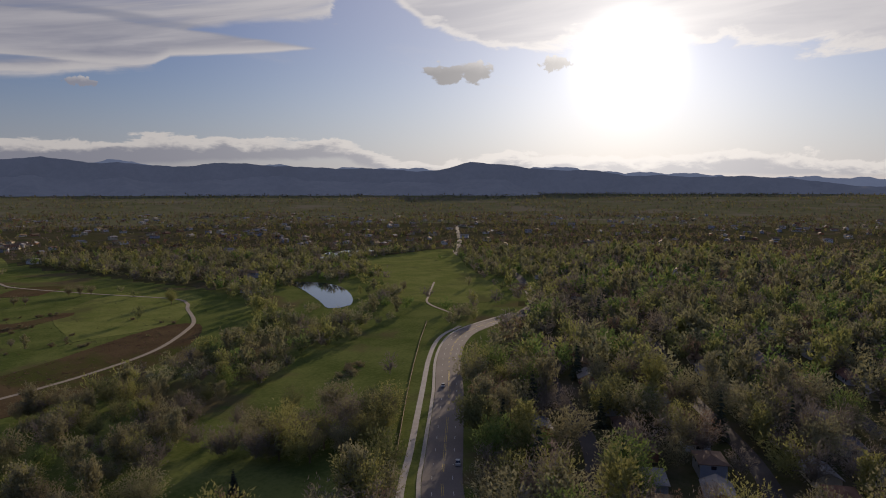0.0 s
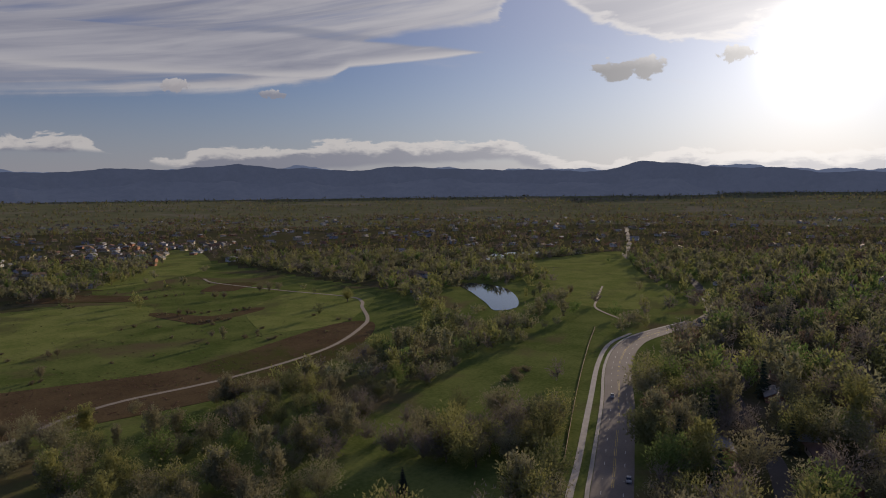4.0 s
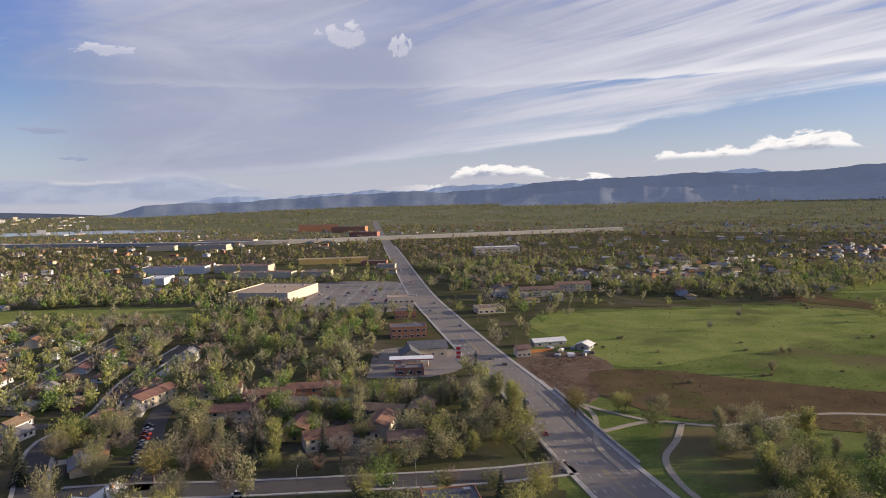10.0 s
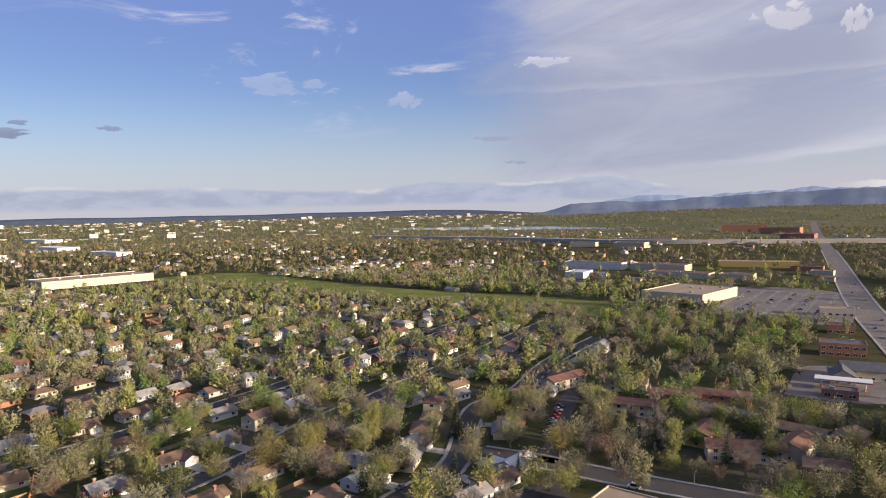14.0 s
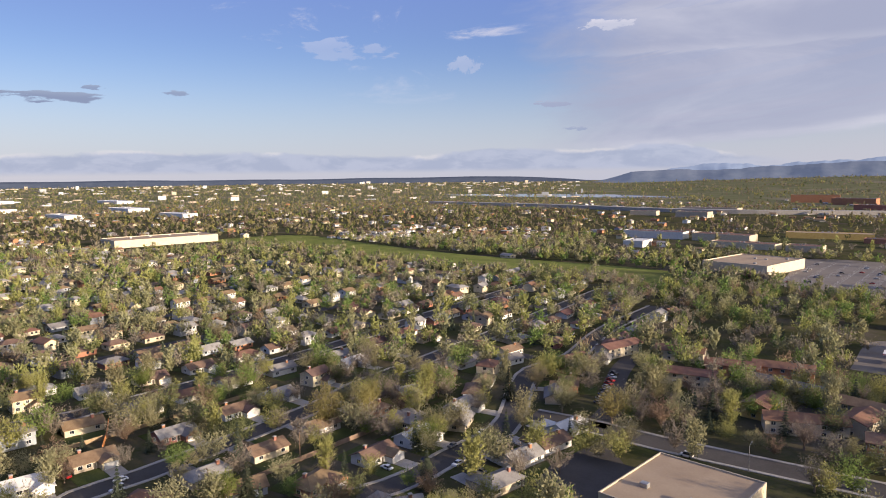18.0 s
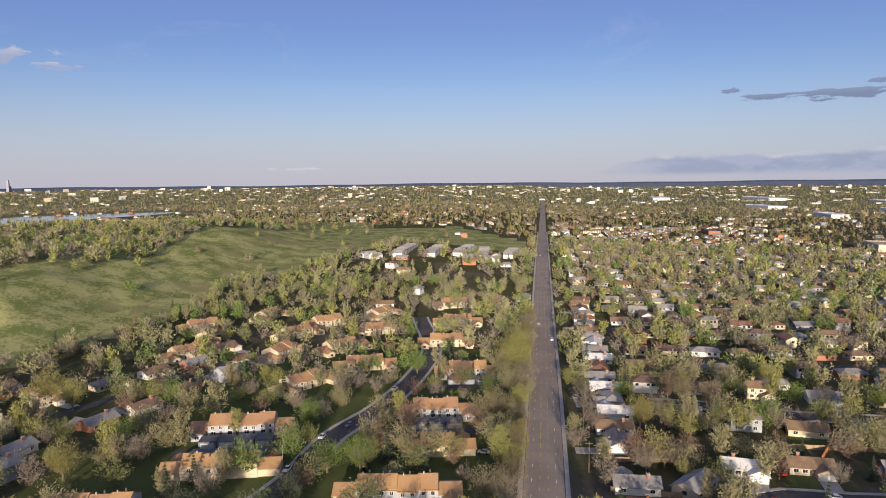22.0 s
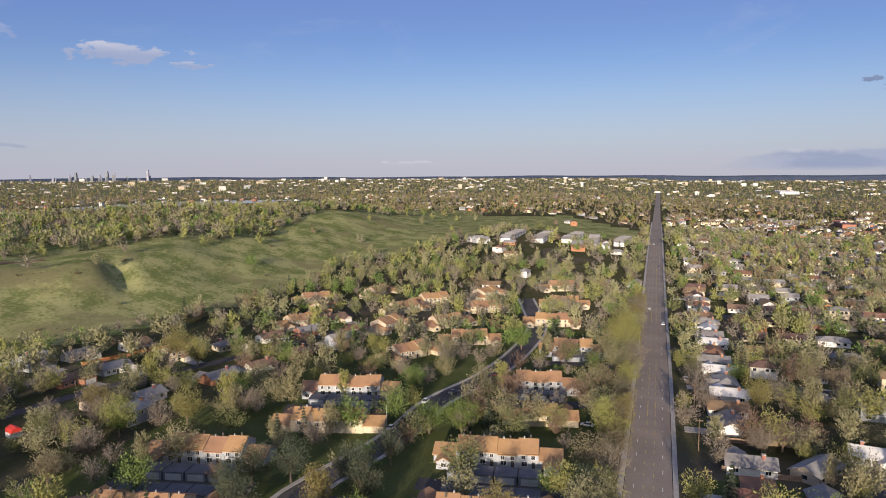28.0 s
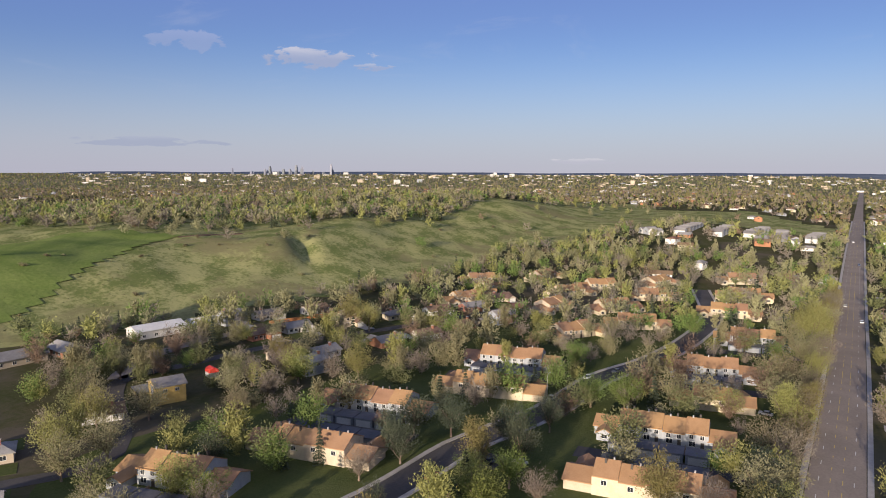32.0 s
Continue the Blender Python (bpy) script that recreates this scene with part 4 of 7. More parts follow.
def make_mountains():
    """Low foothills, the main range and a paler one behind, round the west and south."""
    rnd = np.random.RandomState(4)
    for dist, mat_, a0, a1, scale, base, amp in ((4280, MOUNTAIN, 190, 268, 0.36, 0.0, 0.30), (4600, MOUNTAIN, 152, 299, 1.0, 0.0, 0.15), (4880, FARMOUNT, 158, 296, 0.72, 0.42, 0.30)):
        deg = np.arange(a0, a1, 0.14)
        az = np.radians(deg)
        h = np.zeros_like(az)
        for o in range(1, 8):
            h += np.sin(deg * 0.16 * 1.9 ** o + rnd.rand() * 6.28) * amp * 0.62 ** o
        env = st(a0, a0 + 12, deg) * st(a1, a1 - 12, deg)
        el = np.interp(deg, CREST_AZ, CREST_EL) * scale + base * env + h * np.minimum(1, env)
        crest = 95 + dist * np.tan(np.radians(el))
        vs, fs = [], []
        rows = np.linspace(0, 1, 9)
        spur = [0.55 * np.sin(deg * 0.9 + 1) + 0.35 * np.sin(deg * 1.9 + 2) + 0.1 * np.sin(deg * 4.1)]
        front = {4280: 0.93, 4600: 0.955}.get(dist, 0.967)
        foot = hgt(dist * front * np.cos(az), dist * front * np.sin(az)) - 4
        crest = foot + 1 + (np.maximum(crest, foot) - foot) * np.minimum(1, env * 3)
        for i, a in enumerate(az):
            for g in rows:
                rise = g ** 1.25
                gully = math.sin(g * math.pi) * (spur[0][i] * 0.10 + 0.03 * math.sin(deg[i] * 2.6 + g * 6)) * min(1.0, env[i] * 2)
                d = dist * (front + (1 - front) * g - 0.006 * spur[0][i] * math.sin(g * math.pi))
                vs.append((d * math.cos(a), d * math.sin(a), foot[i] + max(1.0, crest[i] - foot[i]) * (rise + gully)))
        n = len(rows)
        for i in range(len(az) - 1):
            for j in range(n - 1):
                fs.append((i * n + j, i * n + j + 1, (i + 1) * n + j + 1, (i + 1) * n + j))
        # haze here is only the material's blue colour and emission
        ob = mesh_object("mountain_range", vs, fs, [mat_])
        for pl in ob.data.polygons:
            pl.use_smooth = True
        tagged(ob, "forested mountain ridge on the horizon with blue haze painted and glowing in its colour", "mountains", kind="structure")


make_mountains()


def far_plain():
    """The low edge of the plain, far in the east and south-east, blue with painted haze."""
    deg = np.arange(-66, 66, 0.4)
    el = -0.19 + 0.03 * np.sin(deg * 0.21) + 0.02 * np.sin(deg * 0.7 + 1) - 0.5 * (1 - st(-66, -56, deg) * st(66, 58, deg))
    vs, fs = [], []
    for d, e in zip(np.radians(deg), el):
        for dist, up in ((4790, None), (4870, 0.75), (4925, 1.0)):
            z0 = float(hgt(4790 * math.cos(d), 4790 * math.sin(d))) - 2
            z1 = max(z0 + 1, 95 + 4925 * math.tan(radians(e)))
            vs.append((dist * math.cos(d), dist * math.sin(d), z0 if up is None else z0 + (z1 - z0) * up))
    for i in range(len(deg) - 1):
        for j in range(2):
            fs.append((i * 3 + j, i * 3 + j + 1, i * 3 + j + 4, i * 3 + j + 3))
    tagged(mesh_object("far_plain", vs, fs, [FARPLAIN]), "edge of the plain on the horizon with blue haze painted into its colour", "plain", kind="structure")


far_plain()

# ---------------------------------------------------------------- trees
R = np.random.RandomState(11)


def unit(n, rnd):
    v = rnd.normal(size=(n, 3))
    return v / np.linalg.norm(v, axis=1)[:, None]


def leaf_quads(centres, size, rnd, bend=0.2):
    """A small bent leaf spray at each centre."""
    n = len(centres)
    nrm = unit(n, rnd)
    t = np.cross(nrm, unit(n, rnd))
    t /= np.linalg.norm(t, axis=1)[:, None] + 1e-9
    b = np.cross(nrm, t)
    s = size * (0.6 + 0.8 * rnd.rand(n, 1))
    t, b = t * s, b * s
    k = bend * rnd.randn(n, 4, 1) * s[:, None]
    q = np.stack([centres - t - b * 0.6, centres + t * 0.7 - b, centres + t + b * 0.6, centres - t * 0.6 + b], 1)
    return q + k * nrm[:, None]


def crown_sprays(kind, n, rnd, branches=40):
    """Places of n small sprays in a crown of height 1 and the ways that they point: they follow limbs that rise and part."""
    if kind == "conifer":
        h = rnd.rand(n) ** 1.3 * 0.92 + 0.05
        layer = np.round(h * 12) / 12
        h = h * 0.4 + layer * 0.6
        a = rnd.rand(n) * 6.283
        r = (1 - h) * 0.25 * np.sqrt(rnd.rand(n)) * (0.85 + 0.25 * np.sin(a * 5 + layer * 9))
        p = np.stack([r * np.cos(a), r * np.sin(a), h - r * 0.3], 1)
        way = np.stack([np.cos(a), np.sin(a), np.full(n, -0.25)], 1) + 0.4 * unit(n, rnd)
        return p, way / np.linalg.norm(way, axis=1)[:, None]
    m = branches
    u = unit(m, rnd)
    reach = 0.72 + 0.34 * rnd.rand(m, 1)
    if kind == "poplar":
        tt = 0.30 + 0.68 * rnd.rand(m) ** 0.8
        a = rnd.rand(m) * 6.283
        w = 0.03 + 0.23 * np.sin(np.clip(tt, 0, 1) * 2.75) * np.sqrt(rnd.rand(m))
        end = np.stack([np.cos(a) * w, np.sin(a) * w, tt], 1)
        base = np.stack([0 * tt, 0 * tt, np.maximum(0.04, tt - 0.42)], 1)
        fuzz = 0.030
    elif kind == "shrub":
        u[:, 2] = np.abs(u[:, 2]) * 0.8 + 0.15
        end = u * np.array([0.55, 0.55, 0.75]) * reach
        base = np.zeros((m, 3))
        fuzz = 0.10
    else:
        u[:, 2] = u[:, 2] * 0.80 + 0.18
        swell = 1 + 0.16 * np.sin(np.arctan2(u[:, 1], u[:, 0]) * 3 + rnd.rand() * 6.28)[:, None]
        end = u * np.array([0.43, 0.43, 0.44]) * reach * swell + np.array([0, 0, 0.55])
        base = np.stack([np.zeros(m), np.zeros(m), 0.10 + 0.24 * rnd.rand(m)], 1)
        fuzz = 0.034 if kind == "bare" else 0.052
    base[:, 2] = np.minimum(base[:, 2], end[:, 2] - 0.02)
    mid = base + (end - base) * np.array([0.40, 0.40, 0.62])
    k = rnd.randint(0, m, n)
    t = (1 - (0.80 if kind == "bare" else 0.66) * rnd.rand(n) ** (1.2 if kind == "bare" else 1.55))[:, None]
    p = base[k] * (1 - t) ** 2 + 2 * mid[k] * t * (1 - t) + end[k] * t * t
    way = 2 * (mid[k] - base[k]) * (1 - t) + 2 * (end[k] - mid[k]) * t
    way = way / (np.linalg.norm(way, axis=1)[:, None] + 1e-9) + 0.75 * unit(n, rnd)
    p = p + rnd.normal(size=(n, 3)) * fuzz * (0.35 + 0.75 * t)
    p[:, 2] = np.maximum(p[:, 2], 0.05)
    return p, way / (np.linalg.norm(way, axis=1)[:, None] + 1e-9)


def sprays(p, way, long, wide, rnd):
    """One small three-cornered spray of leaves or twigs at each place, drawn out along its way."""
    n = len(p)
    out = p - np.array([0, 0, 0.45])
    out = out / (np.linalg.norm(out, axis=1)[:, None] + 1e-9) + np.array([0, 0, 0.2]) + 0.6 * unit(n, rnd)
    side = np.cross(way, out)
    side /= np.linalg.norm(side, axis=1)[:, None] + 1e-9
    a = way * long * (0.6 + 0.8 * rnd.rand(n, 1))
    b = side * wide * (0.6 + 0.8 * rnd.rand(n, 1))
    return np.stack([p - a - b * 0.5, p - a * 0.25 + b, p + a - b * 0.3], 1)


def quads_mesh(name, q, mats, idx=None):
    """A mesh of loose faces, all of three or all of four corners."""
    me = bpy.data.meshes.new(name)
    n, k = q.shape[:2]
    me.vertices.add(n * k)
    me.vertices.foreach_set("co", np.ascontiguousarray(q, np.float32).ravel())
    me.loops.add(n * k)
    me.loops.foreach_set("vertex_index", np.arange(n * k, dtype=np.int32))
    me.polygons.add(n)
    me.polygons.foreach_set("loop_start", np.arange(0, n * k, k, dtype=np.int32))
    for m in mats:
        me.materials.append(m)
    if idx is not None:
        me.polygons.foreach_set("material_index", np.asarray(idx, np.int32))
    me.update(calc_edges=True)
    return me


def limb_mesh(kind, rnd):
    """A tapered trunk with forking limbs, for a tree of height 1."""
    mb = MB()
    if kind == "conifer":
        mb.tube([(0, 0, -0.01), (0, 0, 0.5), (0, 0, 0.96)], [0.022, 0.013, 0.002], BARK, 6)
        return mb.mesh("trunk")
    if kind == "shrub":
        for i in range(5):
            a = i * 1.26
            mb.tube([(0, 0, -0.02), (0.2 * math.cos(a), 0.2 * math.sin(a), 0.5)], [0.03, 0.008], BARK, 4)
        return mb.mesh("trunk")
    fork = 0.15
    mb.tube([(0, 0, -0.02), (0.004, 0.003, fork * 0.5), (0, 0.006, fork), (0.01, 0, fork + 0.25)], [0.032, 0.025, 0.021, 0.009], BARK, 7)
    lean = 0.16 if kind == "poplar" else 0.30
    for i in range(7 if kind != "poplar" else 6):
        a = i * 2.4 + rnd.rand()
        z0 = fork - 0.05 + 0.03 * i
        l = lean * (0.7 + 0.6 * rnd.rand())
        top = min(0.95, z0 + 0.36 + 0.2 * rnd.rand())
        mid = (math.cos(a) * l * 0.45, math.sin(a) * l * 0.45, z0 + (top - z0) * 0.45)
        end = (math.cos(a) * l, math.sin(a) * l, top)
        mb.tube([(0, 0, z0), mid, end], [0.013, 0.008, 0.0025], BARK, 5)
        for s in (-1, 1):
            b = a + s * 0.8
            mb.tube([mid, (mid[0] + math.cos(b) * 0.13, mid[1] + math.sin(b) * 0.13, mid[2] + 0.18)], [0.006, 0.002], BARK, 4)
    return mb.mesh("trunk")


def near_crown(kind, leaf, seed, count, long, wide):
    rnd = np.random.RandomState(seed)
    p, way = crown_sprays(kind, count, rnd, {"bare": 90, "poplar": 80, "shrub": 14}.get(kind, 85))
    return quads_mesh("crown", sprays(p, way, long, wide, rnd), [leaf])


KINDS = []
for i, (kind, leaf, count, long, thick, lab, hmin, hmax, wide) in enumerate((
        ("broad", L_YELLOW, 4600, 0.0205, 0.0112, "broad tree in yellow-green spring leaf", 9, 15, 0.95),
        ("broad", L_GREEN, 4600, 0.0205, 0.0115, "round tree in fresh green leaf", 8, 13, 1.0),
        ("broad", L_OLIVE, 4200, 0.0210, 0.0098, "spreading tree with thin olive foliage", 9, 15, 1.0),
        ("poplar", L_YELLOW, 4200, 0.0180, 0.0098, "tall upright poplar in yellow-green leaf", 13, 19, 1.15),
        ("bare", L_BARE, 4200, 0.0290, 0.0045, "bare grey-brown tree with fine twigs", 8, 14, 1.05),
        ("bare", L_RUST, 3800, 0.0290, 0.0056, "small reddish-brown budding tree", 6, 10, 1.0),
        ("conifer", L_CONIFER, 2600, 0.0290, 0.0145, "dark green pointed spruce", 8, 15, 1.15),
        ("broad", L_CONIFER, 4400, 0.0200, 0.0110, "dark green round-topped pine", 9, 14, 0.9),
        ("shrub", L_OLIVE, 700, 0.060, 0.032, "low olive-green bush on rough grass", 1.5, 3.5, 1.3),
        ("broad", L_PALE, 4200, 0.0210, 0.0092, "pale tree just coming into leaf", 9, 15, 1.0))):
    for s in range(2):
        rnd = np.random.RandomState(100 * i + s)
        KINDS.append(dict(kind=kind, leaf=leaf, label=lab, h=(hmin, hmax), wide=wide, trunk=limb_mesh(kind, rnd), crown=near_crown(kind, leaf, 100 * i + s + 7, count, long, thick)))

TAKEN = []
TREE_TOTAL = [0]


def plant(x, y, which, h=None, group="trees of the town"):
    k = KINDS[which * 2 + R.randint(2)]
    h = h or R.uniform(*k["h"])
    e = thing("tree" if k["kind"] != "shrub" else "bush", x, y, float(hgt(x, y)) - 0.05, R.uniform(0, 360), k["label"], "tree" if k["kind"] != "shrub" else "bush", group)
    w = h * k["wide"] * R.uniform(0.85, 1.15)
    e.scale = (w, w, h)
    for nm in ("trunk", "crown"):
        o = new(nm, k[nm])
        o.parent = e
    TREE_TOTAL[0] += 1
    return e


def mass(name, x, y, cls, hgts, nq, size, label, clumps=14):
    """Many trees as one joined mesh; cls picks the leaf of each."""
    qs, ids = [], []
    for c in range(len(LEAVES)):
        for v in range(4):
            sel = np.where((cls == c) & (np.arange(len(x)) % 4 == v))[0]
            if not len(sel):
                continue
            rnd = np.random.RandomState(c * 10 + v)
            kd = "conifer" if c == 5 else ("poplar" if (v == 3 and c in (0, 2, 6)) else "broad")
            thin = c in (3, 4, 8)
            p, way = crown_sprays("bare" if thin and nq > 100 else kd, nq, rnd, clumps)
            t = sprays(p, way, size * (1.15 if thin else 1.0), size * (0.34 if thin else 0.56), rnd)
            a = R.rand(len(sel)) * 6.283
            h = hgts[sel] * (1.25 if kd == "poplar" else 1.0)
            w = h * R.uniform(0.85, 1.15, len(sel))
            ca, sa = np.cos(a)[:, None, None], np.sin(a)[:, None, None]
            X = (t[None, :, :, 0] * ca - t[None, :, :, 1] * sa) * w[:, None, None] + x[sel][:, None, None]
            Y = (t[None, :, :, 0] * sa + t[None, :, :, 1] * ca) * w[:, None, None] + y[sel][:, None, None]
            Z = t[None, :, :, 2] * h[:, None, None] + hgt(x[sel], y[sel])[:, None, None] - 0.1
            qs.append(np.stack([X, Y, Z], -1).reshape(-1, 3, 3))
            ids.append(np.full(len(sel) * nq, c))
    ob = new(name, quads_mesh(name, np.concatenate(qs), LEAVES, np.concatenate(ids)))
    tagged(ob, label, "trees", kind="stuff")
    return ob

# ---------------------------------------------------------------- houses
FOOT = []  # x, y, radius of what is built


def window(parent, x, y, z, w, h, face, trim=TRIM, deep=0.08):
    """A framed window on a wall that faces -y, +y, -x or +x."""
    mb = MB()
    t = 0.09
    ax = face in ("-y", "+y")
    s = -1 if face[0] == "-" else 1

    def bx(m, a0, a1, z0, z1, d0, d1, mat_):
        d0, d1 = sorted((s * d0, s * d1))
        if ax:
            m.box(x + a0, y + d0, z0, x + a1, y + d1, z1, mat_)
        else:
            m.box(x + d0, y + a0, z0, x + d1, y + a1, z1, mat_)

    for a0, a1, z0, z1 in ((-w / 2 - t, -w / 2, z, z + h), (w / 2, w / 2 + t, z, z + h), (-w / 2 - t, w / 2 + t, z - t, z), (-w / 2 - t, w / 2 + t, z + h, z + h + t), (-0.03, 0.03, z, z + h)):
        bx(mb, a0, a1, z0, z1, 0.0, deep, trim)
    o = part("window", mb, parent)
    pb = MB()
    bx(pb, -w / 2, w / 2, z, z + h, 0.01, 0.035, GLASS)
    part("pane", pb, o)
    return o


def slab_door(parent, x, y, w, h, mat_, name="door", deep=0.07):
    mb = MB()
    mb.box(x - w / 2, y - deep, 0.05, x + w / 2, y, h, mat_)
    if name == "garage_door":
        for k in range(4):
            mb.box(x - w / 2 + 0.08, y - deep - 0.03, 0.12 + k * h / 4, x + w / 2 - 0.08, y - deep, h / 4 * (k + 1) - 0.02, mat_)
    else:
        mb.box(x - w / 2 - 0.1, y - deep - 0.02, 0.0, x - w / 2, y, h + 0.1, TRIM)
        mb.box(x + w / 2, y - deep - 0.02, 0.0, x + w / 2 + 0.1, y, h + 0.1, TRIM)
    return part(name, mb, parent)


def ranch(x, y, rz, wall, roof, label, hip=False, storey=1, w=14.0, d=8.5):
    e = thing("house", x, y, float(hgt(x, y)), rz, label, "house", "houses of the suburb")
    h = 2.9 if storey == 1 else 5.4
    wb = MB()
    if hip:
        wb.box(-w / 2, -d / 2, -0.3, w / 2, d / 2, h, wall)
    else:
        wb.gable_wall(-w / 2, -d / 2, w / 2, d / 2, -0.3, h, 2.0, wall, "x")
    part("wall", wb, e)
    rb = MB()
    if hip:
        rb.hip(-w / 2, -d / 2, w / 2, d / 2, h + 0.1, 2.0, 0.6, roof)
    else:
        rb.gable(-w / 2, -d / 2, w / 2, d / 2, h + 0.2, 2.0, 0.6, roof, "x")
    part("roof", rb, e)
    # garage wing that stands forward
    gb = MB()
    gx0, gx1 = w / 2 - 6.2, w / 2 - 0.2
    gb.gable_wall(gx0, -d / 2 - 3.6, gx1, -d / 2 + 0.4, -0.3, 2.6, 1.5, wall, "y")
    gw = part("garage", gb, e)
    rb = MB()
    rb.gable(gx0, -d / 2 - 3.6, gx1, -d / 2 + (1.0 if storey == 1 else 0.0), 2.8, 1.5, 0.5, roof, "y")
    part("garage_roof", rb, gw)
    slab_door(gw, (gx0 + gx1) / 2, -d / 2 - 3.6, 4.8, 2.2, TRIM, "garage_door")
    cb = MB()
    cb.box(-w / 4 - 0.5, 0.4, h, -w / 4 + 0.5, 1.3, h + 3.0, BRICKW)
    cb.box(-w / 4 - 0.6, 0.3, h + 3.0, -w / 4 + 0.6, 1.4, h + 3.2, CONCRETE)
    part("chimney", cb, e)
    slab_door(e, -0.4, -d / 2, 1.0, 2.1, DARKTRIM)
    for wx in (-w / 2 + 2.0, -w / 2 + 4.8):
        window(e, wx, -d / 2, 1.0, 1.5, 1.2, "-y")
    for wx in (-w / 2 + 2.5, w / 2 - 2.5):
        window(e, wx, d / 2, 1.0, 1.5, 1.2, "+y")
    window(e, -w / 2, 0.5, 1.0, 1.4, 1.2, "-x")
    if storey == 2:
        for wx in (-w / 2 + 2.2, 0.0, w / 2 - 2.2):
            window(e, wx, -d / 2, 3.5, 1.3, 1.2, "-y")
            window(e, wx, d / 2, 3.5, 1.3, 1.2, "+y")
        window(e, -w / 2, -0.5, 3.5, 1.3, 1.2, "-x")
    db = MB()
    db.box((gx0 + gx1) / 2 - 2.8, -d / 2 - 11.5, -0.25, (gx0 + gx1) / 2 + 2.8, -d / 2 - 3.6, 0.10, CONCRETE)
    part("driveway", db, e, "pale concrete driveway")
    lb = MB()
    lb.box(-w / 2 - 2, -d / 2 - 10.5, -0.25, (gx0 + gx1) / 2 - 3.0, -d / 2 - 0.6, 0.07, LAWN)
    part("lawn", lb, e, "green front lawn")
    lb = MB()
    lb.box(-w / 2 - 1, d / 2 + 0.8, -0.25, w / 2 + 1, d / 2 + 8.5, 0.07, LAWN if hip or storey == 1 else YARD)
    part("back_lawn", lb, e, "green back lawn")
    return e


VARIANTS = [(CREAM, BROWN_ROOF, False, 1, "cream single-storey house with a brown shingle roof"),
            (WHITE, GREY_ROOF, False, 1, "white single-storey house with a grey shingle roof"),
            (BRICKW, BROWN_ROOF, True, 1, "brick bungalow with a brown hipped roof"),
            (CREAM, BROWN_ROOF, False, 2, "cream two-storey house with a brown roof"),
            (WHITE, BROWN_ROOF, False, 1, "white-walled house with a weathered brown roof"),
            (GREYW, GREY_ROOF, False, 2, "grey two-storey house with a grey roof"),
            (WHITE, WHITE_ROOF, False, 1, "white house with a pale metal roof"),
            (BRICKW, GREY_ROOF, False, 1, "brick house with a grey gable roof"),
            (WHITE, RED_ROOF, True, 1, "white bungalow with a red roof"),
            (CREAM, GREY_ROOF, True, 1, "cream bungalow with a grey hipped roof")]
MADE = {}


def house(x, y, rz, v):
    FOOT.append((x, y, 9.5))
    if v not in MADE:
        wall, roof, hip, storey, lab = VARIANTS[v]
        MADE[v] = ranch(x, y, rz, wall, roof, lab, hip, storey, 14.0 if storey == 1 else 11.5, 8.5)
    else:
        copy_thing(MADE[v], pose(x, y, float(hgt(x, y)), 0, 0, rz))


NEAR_HOUSES = [(112, -180, 80, 1), (111, -197, 80, 4), (107, -160, 80, 9), (113, -214, 82, 6), (160, -208, -80, 1), (153, -172, -88, 6), (153, -151, -88, 4), (152, -124, -80, 2),
               (222, -66, -100, 6), (226, -88, -95, 0), (230, -147, -92, 4), (189, -157, 88, 4), (186, -130, 88, 0), (186, -182, 85, 2), (184, -106, 88, 9), (226, -118, -92, 7), (233, -170, -90, 1), (238, -196, -84, 3),
               (262, -124, 88, 1), (262, -100, 80, 0), (264, -147, 88, 8), (265, -170, 88, 4), (265, -196, 88, 1), (266, -78, 86, 5), (302, -201, -88, 8), (301, -173, -90, 4), (302, -148, -92, 0), (304, -122, -96, 1), (308, -96, -96, 3), (312, -72, -94, 4),
               (190, -210, 80, 7), (195, -236, 82, 2), (246, -226, -84, 6), (250, -252, -84, 4), (200, -262, 84, 1), (140, -262, 118, 2), (195, -295, 85, 4), (252, -290, -86, 0), (206, -320, 80, 9), (262, -230, 86, 1), (266, -262, 84, 0), (270, -292, 84, 8),
               (168, -182, 0, 9), (120, -128, 60, 7),
               (186, 184, 170, 5), (206, 196, 170, 1), (238, 184, 165, 7), (258, 176, 160, 4), (196, 208, -8, 0), (216, 244, -10, 2), (236, 240, -14, 1), (262, 226, -20, 3), (288, 214, -24, 9), (310, 202, -24, 4), (285, 172, 155, 2), (308, 160, 152, 5), (330, 190, -24, 7),
               (250, 274, -10, 1), (275, 262, -14, 4), (230, 280, -8, 5), (340, 168, -20, 8), (365, 190, -24, 0), (110, 206, 150, 4), (74, 202, 150, 9), (56, 172, -30, 7)]
for hx, hy, hr, hv in NEAR_HOUSES:
    house(hx, hy, hr, hv)
# the row along the straight street
for i in range(21):
    hx = 186 + i * 17.5 + R.uniform(-1, 1)
    if not 214 < hx < 226:
        house(hx, -27 + R.uniform(-1.5, 1.5), (92 if i % 3 else 180) + R.uniform(-4, 4), int(R.choice([1, 4, 0, 6, 1, 8, 4, 9])))
